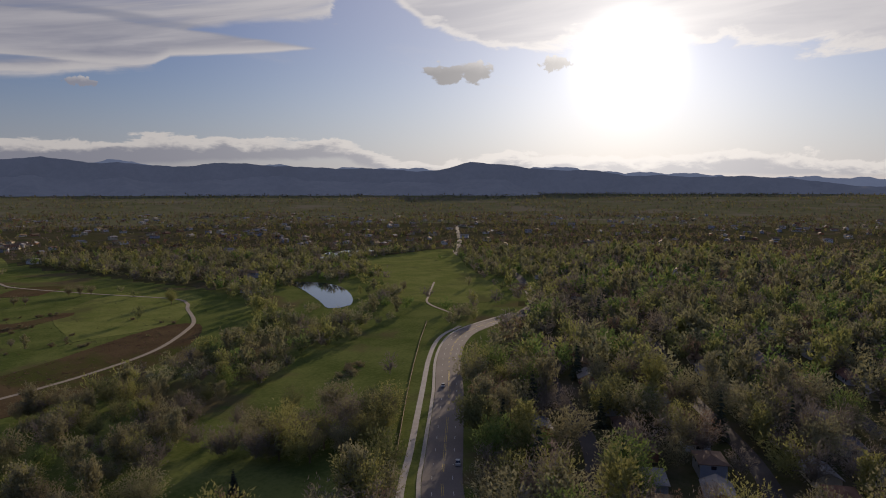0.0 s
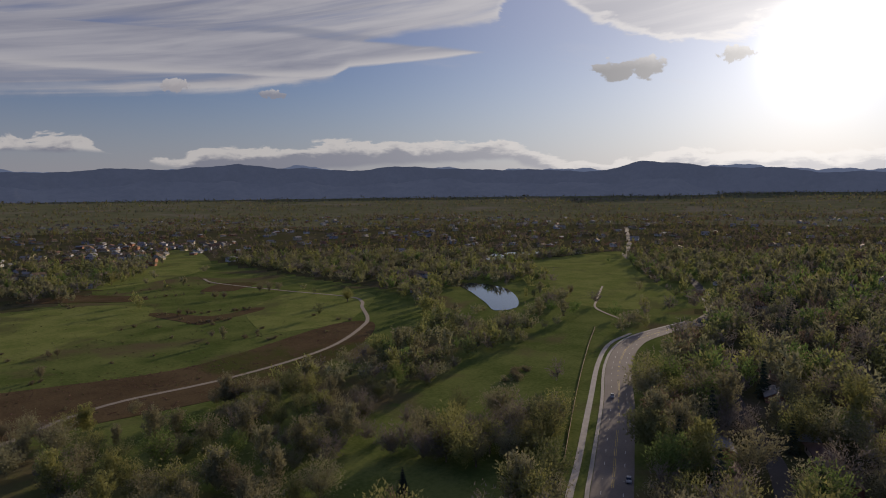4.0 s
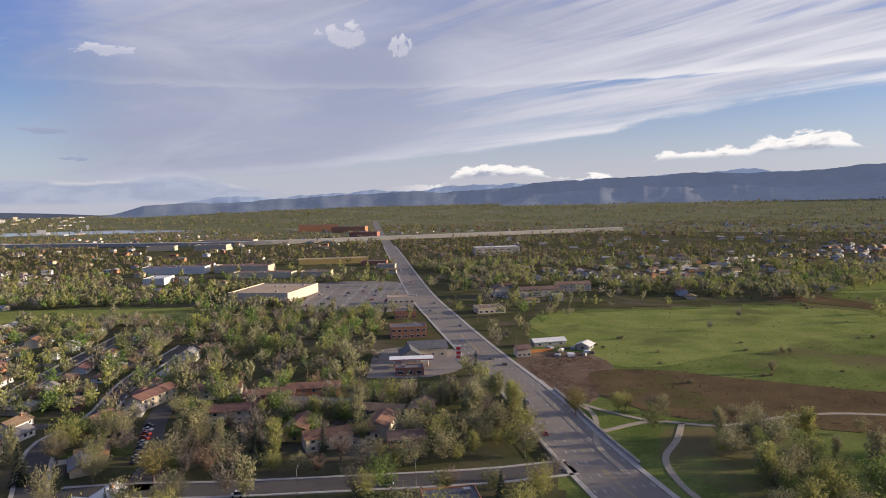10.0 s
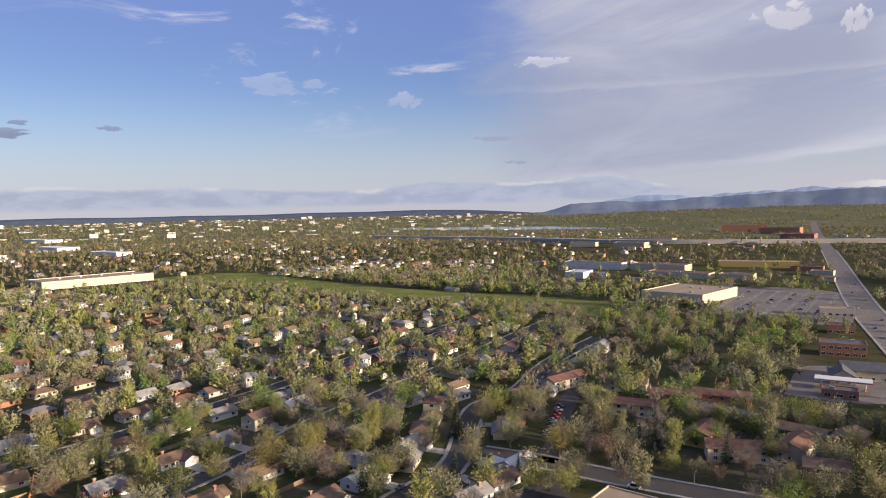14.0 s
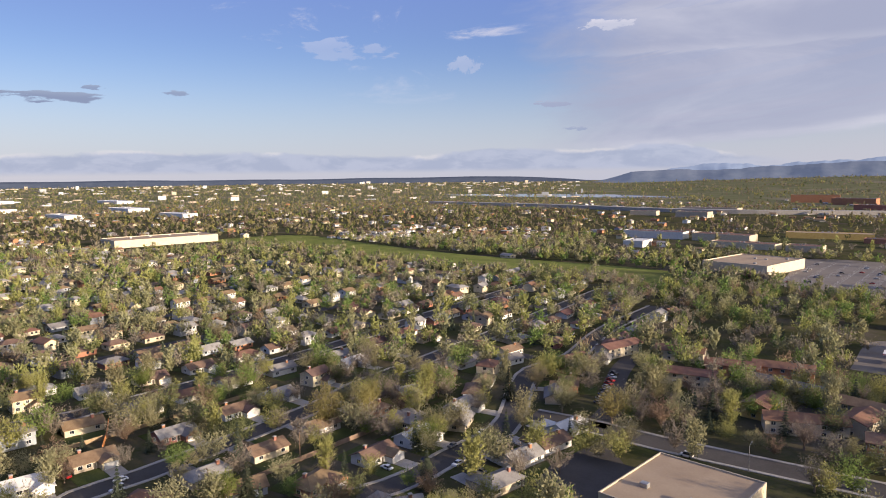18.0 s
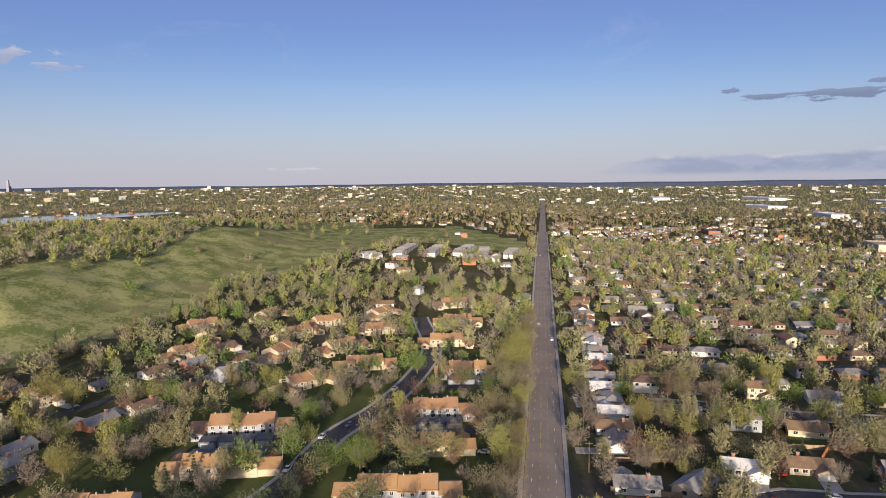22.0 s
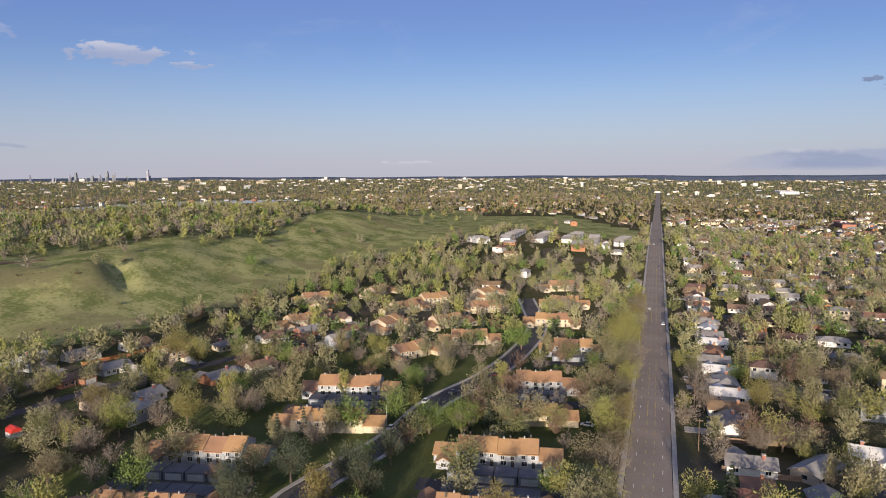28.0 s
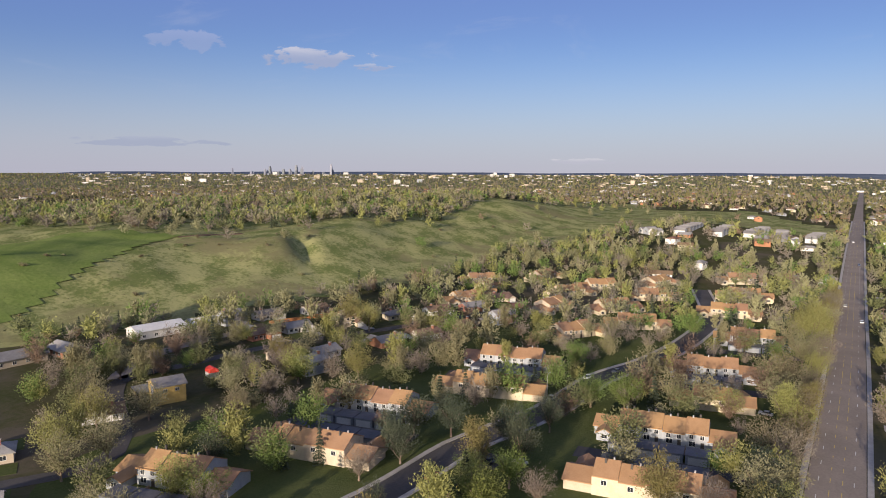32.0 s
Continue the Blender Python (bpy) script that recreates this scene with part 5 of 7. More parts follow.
# the streets north of the curving road
W_STREETS = [[(-150, -20), (-240, -30), (-330, -62), (-420, -80)], [(-130, 30), (-240, 25), (-340, -2), (-440, -20)], [(-180, 80), (-300, 70), (-420, 50), (-520, 20)]]
WEST = []
for s in W_STREETS:
    road(s, 3.4, ASPHALT, "dark residential street under trees")
    sm = smooth_line(s, 21)
    for a, b in zip(sm, sm[1:]):
        d = math.degrees(math.atan2(b[1] - a[1], b[0] - a[0]))
        for side in (-1, 1):
            n = Vector((-(b[1] - a[1]), b[0] - a[0], 0)).normalized() * side * 17
            px, py = a[0] + n.x, a[1] + n.y
            if math.hypot(px, py) > 110 and not near_line(ROAD_W, px, py, 16).any():
                WEST.append((px, py, d + (0 if side > 0 else 180)))


def simple_house(mb, x, y, rz, wall, roof, h, w, d, hip):
    one = MB()
    if hip:
        one.box(-w / 2, -d / 2, -0.3, w / 2, d / 2, h, wall)
        one.hip(-w / 2, -d / 2, w / 2, d / 2, h + 0.1, 1.9, 0.6, roof)
    else:
        one.gable_wall(-w / 2, -d / 2, w / 2, d / 2, -0.3, h, 2.0, wall, "x")
        one.gable(-w / 2, -d / 2, w / 2, d / 2, h + 0.2, 2.0, 0.6, roof, "x")
    for wx in (-w / 3, w / 8, w / 3):
        for s in (-1, 1):
            one.box(wx - 0.7, s * d / 2 - 0.05, h - 1.8, wx + 0.7, s * d / 2 + 0.05, h - 0.6, GLASS)
    one.box(-w / 2 - 0.05, -0.8, h - 1.8, -w / 2 + 0.05, 0.8, h - 0.6, GLASS)
    mb.add(one, pose(x, y, float(hgt(x, y)), 0, 0, rz))


def free(x, y, extra=0.0):
    if FOOT:
        f = np.array(FOOT)
        if (np.hypot(f[:, 0] - x, f[:, 1] - y) < f[:, 2] + extra).any():
            return False
    return True


ROADS_ALL = [(ROAD_S, 15), (ROAD_E, 11), (ROAD_W, 10), (ROAD_W_FAR, 4), (SIDE, 8), (APT_LOT, 7)] + [(s, 6.0) for s in STREETS] + [(s, 4.5) for s in W_STREETS] + [(TRAIL, 4), (TRAIL_B, 4), (TRAIL_C, 4), (WALK_W, 4), (N_DRIVE, 5), (TH_LINK, 8)]
WATERS = [LAKE, POND_A, POND_B, LAKE_NE, LAKE_SE]

# mid-distance houses on the streets, each a thing of its own; the far ones joined
WALLS = [CREAM, WHITE, WHITE, BRICKW, GREYW, CREAM]
ROOFS = [BROWN_ROOF, GREY_ROOF, BROWN_ROOF, BROWN_ROOF, GREY_ROOF, GREY_ROOF, RED_ROOF]
far_town = MB()
mid_n = 0


def plain_house(px, py, rz, room=8.0):
    global mid_n
    FOOT.append((px, py, room))
    wl, rf, hp = WALLS[R.randint(6)], ROOFS[R.randint(7)], R.rand() < 0.4
    two = R.rand() < 0.25
    if math.hypot(px, py) > 500 or mid_n > 170:
        simple_house(far_town, px, py, rz, wl, rf, 5.2 if two else 2.9, 11 if two else R.uniform(12, 15), 8.5, hp)
        return
    e = thing("house", px, py, float(hgt(px, py)), rz, {CREAM: "cream", WHITE: "white", BRICKW: "brick", GREYW: "grey"}[wl] + (" two-storey" if two else " single-storey") + " house on a tree-lined street", "house", "houses of the suburb")
    one = MB()
    simple_house(one, 0, 0, 0, wl, rf, 5.2 if two else 2.9, 11 if two else R.uniform(12, 15), 8.5, hp)
    e.matrix_world = pose(px, py, float(hgt(px, py)), 0, 0, rz)
    one.v = [(a, b, c - float(hgt(0, 0))) for a, b, c in one.v]
    k_roof, k_glass = one.mats.index(rf), one.mats.index(GLASS)
    for nm, keep in (("wall", lambda q: q not in (k_roof, k_glass)), ("roof", lambda q: q == k_roof), ("window_panes", lambda q: q == k_glass)):
        sub = MB()
        for f, m in zip(one.f, one.m):
            if keep(m):
                sub.poly([one.v[i] for i in f], one.mats[m])
        o = part(nm, sub, e)
        if nm == "window_panes":
            tagged(o, kind="stuff")
    mid_n += 1


for px, py, rz in WEST:
    if free(px, py, 9):
        plain_house(px, py, rz, 6.0)
for s in STREETS:
    if s in (TH_STREET, N_STREET):
        continue
    sm = smooth_line(s, 19)
    for a, b in zip(sm, sm[1:]):
        d = math.degrees(math.atan2(b[1] - a[1], b[0] - a[0]))
        for side in (-1, 1):
            n = Vector((-(b[1] - a[1]), b[0] - a[0], 0)).normalized() * side * R.uniform(16, 19)
            px, py = a[0] + n.x, a[1] + n.y
            if not free(px, py, 7) or any(near_line(l, px, py, w + 5).any() for l, w in ROADS_ALL) or py > -18 or inside(PARK_S, px, py).any():
                continue
            plain_house(px, py, d + (0 if side > 0 else 180) + R.uniform(-5, 5))


def scatter_far(n, ok, grid, hmin=2.9):
    c = 0
    for _ in range(n * 6):
        if c >= n:
            break
        r, a = math.sqrt(R.uniform(0.12, 6.0)) * 1000, radians(R.uniform(165, 424))
        px, py = r * math.cos(a), r * math.sin(a)
        if not ok(px, py, r):
            continue
        if any(near_line(l, px, py, w + 4).any() for l, w in ROADS_ALL[:4]) or any(inside(wt, px, py).any() for wt in WATERS) or (r < 900 and not free(px, py, 8)):
            continue
        if r < 900:
            FOOT.append((px, py, 8))
        simple_house(far_town, px, py, R.choice([0, 90, 180, 270]) + R.uniform(-12, 12), WALLS[R.randint(6)], ROOFS[R.randint(7)], R.choice([2.9, 2.9, 5.2]), R.uniform(11, 16), R.uniform(8, 10), R.rand() < 0.4)
        c += 1


def town_ok(x, y, r):
    if inside(OPEN_W, x, y).any() or inside(HILL_OPEN, x, y).any() or inside(PARK_S, x, y).any() or inside(FAR_GRASS, x, y).any() or inside(STRIP_W, x, y).any():
        return False
    if x < -40 and -1000 < y < -110 and r < 640:
        return False
    if -20 < x < 300 and -900 < y < -225 and x < 60 + (-y) * 0.22:
        return False
    if y > 0 and x > 0 and (r < 480 or (y > 250 and r < 1300)):
        return False
    return r > 300


def rows_far(x0, x1, y0, y1, turn, gap, pitch):
    """House rows back to back along parallel streets."""
    cx, cy = (x0 + x1) / 2, (y0 + y1) / 2
    for u in np.arange(x0 - cx, x1 - cx, gap):
        for v in np.arange(y0 - cy, y1 - cy, pitch):
            c_, s_ = math.cos(radians(turn)), math.sin(radians(turn))
            du, dv = u + R.uniform(-2.5, 2.5) + 5 * math.sin(v * 0.011 + u * 0.03), v + R.uniform(-2, 2)
            px, py = cx + du * c_ - dv * s_, cy + du * s_ + dv * c_
            r = math.hypot(px, py)
            if R.rand() < 0.34 or not town_ok(px, py, r) or not free(px, py, 7.0):
                continue
            if any(near_line(l, px, py, w + 3).any() for l, w in NEAR_ROADS) or any(inside(wt, px, py).any() for wt in KEEP_OUT):
                continue
            FOOT.append((px, py, 7.4))
            two = R.rand() < 0.2
            simple_house(far_town, px, py, turn + R.choice([0, 90, 90, 180, 270]) + R.uniform(-5, 5), WALLS[R.randint(6)], ROOFS[R.randint(7)], 5.0 if two else 2.9, R.uniform(11, 15), R.uniform(7.5, 9), R.rand() < 0.35)


NEAR_ROADS = [(ROAD_S, 16), (ROAD_E, 10), (SIDE, 8)] + [(q, 5) for q in STREETS]
KEEP_OUT = [BIGBOX, LOT, SCHOOL, LAKE_NE, [(150, -850), (230, -790), (420, -780), (470, -1000), (230, -1130), (80, -1100), (60, -860)], [(840, -370), (935, -415), (960, -600), (830, -560)], [(90, -480), (230, -560), (480, -620), (480, -690), (180, -640)]]
rows_far(330, 930, -430, -34, 0, 39, 18)
rows_far(930, 1420, -400, -34, 2, 40, 19)
rows_far(240, 520, -560, -440, 6, 39, 18)
rows_far(500, 860, -1000, -700, 8, 40, 19)
rows_far(-420, -120, -960, -770, 20, 38, 19)
rows_far(-820, -430, -1150, -900, 35, 38, 19)
scatter_far(1500, town_ok, 0)
single_thing("far_town_houses", far_town, 0, 0, 0, 0, "distant houses with brown, grey and white roofs among trees", "houses", kind="stuff")

# ---------------------------------------------------------------- terraced houses with orange tile roofs


def terrace(x, y, rz, units, label, wall=GREYW, full=True):
    """A terrace that faces -x, with lower wings at both ends."""
    e = thing("terraced_house", x, y, float(hgt(x, y)), rz, label, "terraced house", "terraces with orange roofs")
    L, D = 6.4, 11.0
    y0 = -units * L / 2
    for i in range(units):
        a, b = y0 + i * L, y0 + (i + 1) * L
        step = 0.5 if i % 3 == 1 else 0.0
        mb = MB()
        mb.gable_wall(-D / 2, a, D / 2, b, -0.3, 4.8 - step, 2.7, wall, "y")
        w = part("wall", mb, e)
        rb = MB()
        rb.gable(-D / 2, a + 0.06, D / 2, b - 0.06, 5.0 - step, 2.7, 0.05, TILE_ROOF, "y")
        rb.box(-D / 2 - 0.7, a + 0.05, 4.55 - step, -D / 2 - 0.05, b - 0.05, 4.85 - step, TILE_ROOF)
        part("roof", rb, e, "orange tile roof")
        for wy in (a + 1.7, b - 1.7):
            window(e, -D / 2, wy, 3.0 - step, 1.1, 1.2, "-x")
        if full:
            window(e, -D / 2, b - 2.0, 0.8, 1.7, 1.4, "-x")
            window(e, D / 2, a + 3.0, 3.0 - step, 1.3, 1.2, "+x")
        db = MB()
        db.box(-D / 2 - 0.07, a + 1.1, 0.05, -D / 2, a + 2.1, 2.15, DARKTRIM)
        part("door", db, e)
        vb = MB()
        vb.box(0.9, a + 2.4, 6.3 - step, 1.4, a + 2.9, 8.4 - step, DARKTRIM)
        part("flue", vb, e, "dark roof flue")
        vb = MB()
        vb.box(-0.3, a + 4.4, 6.9 - step, 0.1, a + 4.8, 8.3 - step, STEEL)
        part("vent_pipe", vb, e, "pale metal vent pipe")
    for s in (-1, 1):
        a = y0 - 7.2 if s < 0 else -y0
        mb = MB()
        mb.gable_wall(-D / 2 + 0.5, a, D / 2 - 0.5, a + 7.2, -0.3, 2.8, 1.9, wall, "y")
        part("wing", mb, e, "low single-storey wing")
        rb = MB()
        rb.gable(-D / 2 + 0.5, a + 0.1, D / 2 - 0.5, a + 7.1, 3.0, 1.9, 0.5, TILE_ROOF, "y")
        part("wing_roof", rb, e, "orange tile roof")
        mb = MB()
        mb.gable_wall(-D / 2 - 4.5, a + 1.0, -D / 2 + 0.5, a + 5.6, -0.3, 2.5, 1.3, wall, "x")
        part("porch", mb, e)
        rb = MB()
        rb.gable(-D / 2 - 4.5, a + 1.0, -D / 2 + 1.5, a + 5.6, 2.7, 1.3, 0.4, TILE_ROOF, "x")
        part("porch_roof", rb, e, "orange tile roof")
        window(e, -D / 2 - 4.5, a + 3.3, 0.9, 1.6, 1.2, "-x")
    m = pose(x, y, 0, 0, 0, rz)
    for q in np.linspace(y0 - 5, -y0 + 5, 5):
        v = m @ Vector((0, q, 0))
        FOOT.append((v.x, v.y, 8.0))
    return e


def garage_row(x, y, rz, n):
    """Flat-roofed double garages in a line, doors to -x."""
    for i in range(n):
        q = pose(x, y, 0, 0, 0, rz) @ Vector((0, (i - (n - 1) / 2) * 7.0, 0))
        e = thing("garage", q.x, q.y, float(hgt(q.x, q.y)), rz, "slate-blue flat-roofed garage behind the terrace", "garage", "garages of the terraces")
        mb = MB()
        mb.box(-3.1, -3.2, -0.3, 3.1, 3.2, 2.5, DARKW)
        part("wall", mb, e)
        mb = MB()
        mb.box(-3.25, -3.35, 2.5, 3.25, 3.35, 2.72, DARK_ROOF, 0.06)
        part("roof", mb, e)
        mb = MB()
        mb.box(-3.18, -2.5, 0.0, -3.1, 2.5, 2.1, GREYW)
        for k in range(4):
            mb.box(-3.21, -2.45, 0.06 + k * 0.52, -3.18, 2.45, 0.5 + k * 0.52, GREYW)
        part("garage_door", mb, e)
        mb = MB()
        mb.box(3.2, -3.3, 0.0, 6.5, -3.15, 1.8, FENCE)
        part("yard_fence", mb, e)
        FOOT.append((q.x, q.y, 5))


def court(x, y, rz, n, paired=True, mirror_n=None):
    """Two terraces that face each other across garages and an alley; (x, y) is the middle of the eastern one."""
    T = pose(x, y, 0, 0, 0, rz)
    terrace(x, y, rz, n, "terrace of grey two-storey houses with orange tile roofs")
    g = T @ Vector((-14.5, 0, 0))
    garage_row(g.x, g.y, rz, n)
    mb = MB()
    mb.box(-24.5, -n * 3.6 - 8, 0.0, -16.8, n * 3.6 + 8, 0.1, ASPHALT)
    a = single_thing("alley", mb, x, y, float(hgt(x, y)), rz, "dark asphalt alley between garages", "road", kind="structure")
    if paired:
        k = mirror_n or n
        g = T @ Vector((-27.8, 0, 0))
        garage_row(g.x, g.y, rz + 180, k)
        w = T @ Vector((-40.5, 0, 0))
        terrace(w.x, w.y, rz + 180, k, "terrace of cream two-storey houses with orange tile roofs", CREAM)


court(190.5, 47, 8, 4)
court(166, 136, 10, 4)
court(240, 121, 14, 4)
court(268, 47, 10, 3, True, 2)
court(95, 146, 14, 3, False)
court(330, 40, 8, 3, False)
for tx, ty, tr, tn in ((300, 118, 60, 3), (336, 96, 20, 3), (372, 120, 50, 3), (392, 60, 10, 3), (420, 110, 30, 3), (356, 152, 80, 3), (405, 160, 60, 3), (450, 60, 10, 3), (440, 150, 40, 3), (470, 120, 70, 3), (350, 205, 60, 3), (392, 215, 110, 3), (420, 232, 40, 3), (456, 200, 80, 3), (510, 70, 20, 3)):
    terrace(tx, ty, tr, tn, "terrace of cream houses with orange tile roofs among trees", CREAM, False)

# pale-roofed condominium blocks beside the far field


def condo(x, y, rz, n):
    e = thing("condominium", x, y, float(hgt(x, y)) - 0.3, rz, "white condominium block with a pale stepped roof", "apartment block", "pale condominium blocks")
    for i in range(n):
        mb = MB()
        mb.gable_wall(-6, i * 9.0, 6, i * 9.0 + 8.9, -3.5, 5.2 + 0.8 * (i % 2), 2.6, GREYW if i % 2 else WHITE, "x")
        part("wall", mb, e)
        rb = MB()
        rb.gable(-6, i * 9.0, 6, i * 9.0 + 8.6, 5.3 + 0.8 * (i % 2), 2.6, 0.3, GREY_ROOF, "x")
        part("roof", rb, e)
        window(e, -6, i * 9.0 + 4.4, 3.2, 2.6, 1.4, "-x")
    m = pose(x, y, 0, 0, 0, rz)
    for i in range(n):
        v = m @ Vector((0, i * 9.0 + 4.5, 0))
        FOOT.append((v.x, v.y, 9))


for cx_, cy_, cr, cn in ((733, 163, -90, 11), (752, 129, -91, 8), (775, 100, -96, 8), (772, 71, -88, 8), (788, 42, -95, 7), (716, 180, -38, 3), (735, 84, -90, 2), (748, 52, -20, 2)):
    condo(cx_, cy_, cr, cn)

# ---------------------------------------------------------------- larger buildings


def block(name, cx_, cy_, w, d, h, rz, wall, roof, label, category, rows=1, cols=6, parapet=0.6, win=True, group=""):
    """A flat-roofed building with a parapet, windows on all sides and roof units."""
    e = thing(name, cx_, cy_, float(hgt(cx_, cy_)), rz, label, category, group)
    mb = MB()
    mb.box(-w / 2, -d / 2, -0.4, w / 2, d / 2, h, wall)
    part("wall", mb, e)
    rb = MB()
    t = 0.35
    rb.box(-w / 2 + t, -d / 2 + t, h, w / 2 - t, d / 2 - t, h + 0.12, roof)
    part("roof", rb, e)
    pb = MB()
    for b in ((-w / 2 - 0.05, -d / 2 - 0.05, w / 2 + 0.05, -d / 2 + t), (-w / 2 - 0.05, d / 2 - t, w / 2 + 0.05, d / 2 + 0.05), (-w / 2 - 0.05, -d / 2 + t, -w / 2 + t, d / 2 - t), (w / 2 - t, -d / 2 + t, w / 2 + 0.05, d / 2 - t)):
        pb.box(b[0], b[1], h, b[2], b[3], h + parapet, wall)
    part("parapet", pb, e)
    for k in range(min(4, max(1, int(w * d / 500)))):
        ub = MB()
        ux, uy = R.uniform(-w / 3, w / 3), R.uniform(-d / 3, d / 3)
        ub.box(ux - 1.2, uy - 1.0, h + 0.12, ux + 1.2, uy + 1.0, h + 1.5, STEEL, 0.1)
        part("roof_unit", ub, e)
    if win:
        for r_ in range(rows):
            z = 1.0 + r_ * (h / rows)
            for i in range(cols):
                wx = (i + 0.5) / cols * w - w / 2
                for face, yy in (("-y", -d / 2), ("+y", d / 2)):
                    window(e, wx, yy, z, w / cols * 0.5, 1.5, face)
            nc = max(1, int(cols * d / w))
            for i in range(nc):
                wy = (i + 0.5) / nc * d - d / 2
                for face, xx in (("-x", -w / 2), ("+x", w / 2)):
                    window(e, xx, wy, z, d / nc * 0.45, 1.5, face)
    for fx in np.arange(-w / 2, w / 2 + 1, max(6, min(w, d) * 0.5)):
        for fy in np.arange(-d / 2, d / 2 + 1, max(6, min(w, d) * 0.5)):
            v = pose(cx_, cy_, 0, 0, 0, rz) @ Vector((fx, fy, 0))
            FOOT.append((v.x, v.y, max(6, min(w, d) * 0.55)))
    return e


def pitched(name, cx_, cy_, w, d, h, rise, rz, wall, roof, label, category, rows=2, cols=5, group="", axis="x"):
    e = thing(name, cx_, cy_, float(hgt(cx_, cy_)), rz, label, category, group)
    mb = MB()
    mb.gable_wall(-w / 2, -d / 2, w / 2, d / 2, -0.4, h, rise, wall, axis)
    part("wall", mb, e)
    rb = MB()
    rb.gable(-w / 2, -d / 2, w / 2, d / 2, h + 0.2, rise, 0.7, roof, axis)
    part("roof", rb, e)
    for r_ in range(rows):
        for i in range(cols):
            wx = (i + 0.5) / cols * w - w / 2
            for face, yy in (("-y", -d / 2), ("+y", d / 2)):
                window(e, wx, yy, 0.9 + r_ * 2.7, 1.5, 1.3, face)
        for face, xx in (("-x", -w / 2), ("+x", w / 2)):
            window(e, xx, 0, 0.9 + r_ * 2.7, 1.4, 1.3, face)
    for fx in np.arange(-w / 2, w / 2 + 1, 7):
        v = pose(cx_, cy_, 0, 0, 0, rz) @ Vector((fx, 0, 0))
        FOOT.append((v.x, v.y, d * 0.6))
    return e


APT = "apartment block with brick and cream walls under a red-brown roof"
for ax_, ay_, aw, ar, wl, rf in ((100, -302, 26, 10, CREAM, RED_ROOF), (88, -328, 24, 12, BRICKW, RED_ROOF), (68, -338, 26, 10, BRICKW, RED_ROOF), (60, -310, 30, -10, DARKW, DARK_ROOF), (34, -300, 30, -12, DARKW, BROWN_ROOF), (44, -268, 28, 22, CREAM, RED_ROOF),
                                 (28, -282, 18, 80, CREAM, RED_ROOF), (62, -280, 18, 85, YELLOWW, RED_ROOF), (12, -300, 18, 80, BRICKW, BROWN_ROOF), (148, -330, 26, 75, CREAM, RED_ROOF), (155, -290, 18, 75, BRICKW, RED_ROOF), (118, -340, 24, 10, CREAM, RED_ROOF), (16, -262, 14, 10, BRICKW, BROWN_ROOF)):
    pitched("apartment_block", ax_, ay_, aw, 10, 5.6, 1.8, ar, wl, rf, APT, "apartment block", 2, 5, "apartments by the side street")
block("office", 57, -181, 33, 38, 6.5, -4, CREAM, TAN_ROOF, "low office with a tan gravel roof and pale parapet", "office", 1, 6)
block("shop", -2, -208, 18, 12, 4.0, 10, BRICKW, DARK_ROOF, "small brick shop with a dark flat roof", "shop", 1, 4)
block("office", 30, -488, 26, 16, 8.0, 8, BRICKW, DARK_ROOF, "brown brick office with tall window bays", "office", 2, 6)
block("shop", 38, -570, 18, 14, 6.0, 8, BRICKW, DARK_ROOF, "brick shop with a dark roof", "shop", 1, 4)
block("shop", 48, -655, 26, 14, 6.0, 8, SCHOOLW, TAN_ROOF, "pale flat-roofed shop by the parking lot", "shop", 1, 5)
block("superstore", 185, -712, 64, 82, 9.0, -10, SCHOOLW, TAN_ROOF, "huge tan superstore with a flat gravel roof", "store", 1, 5, 1.0, False)
block("school", 965, -508, 150, 62, 10.0, 82, SCHOOLW, TAN_ROOF, "long pale windowless school hall", "school", 1, 8, 1.0, False)
# church-like hall, two dark roofs
pitched("hall", 14, -428, 24, 14, 5.5, 3.5, 8, CREAM, DARK_ROOF, "cream hall with a dark gable roof", "hall", 1, 4)
pitched("hall", 24, -414, 12, 16, 4.5, 3.5, 8, CREAM, DARK_ROOF, "small cream gabled wing with a dark roof", "hall", 1, 2, axis="y")
block("office", -34, -590, 24, 20, 4.5, 12, CREAM, BROWN_ROOF, "low beige office beside the crossing", "office", 1, 5)
pitched("apartment_block", -88, -680, 40, 14, 7.5, 2.5, 10, SCHOOLW, BROWN_ROOF, "tan apartment block with a brown roof", "apartment block", 2, 7)
pitched("apartment_block", -128, -715, 36, 14, 7.5, 2.5, 6, SCHOOLW, BROWN_ROOF, "tan apartment block with a brown roof", "apartment block", 2, 6)
pitched("apartment_block", -50, -690, 14, 22, 8, 3, 10, SCHOOLW, BROWN_ROOF, "tan gabled apartment house", "apartment block", 2, 3, axis="y")
block("offices", -80, -1230, 80, 30, 12, 8, SCHOOLW, WHITE_ROOF, "long white office building", "office", 2, 6)
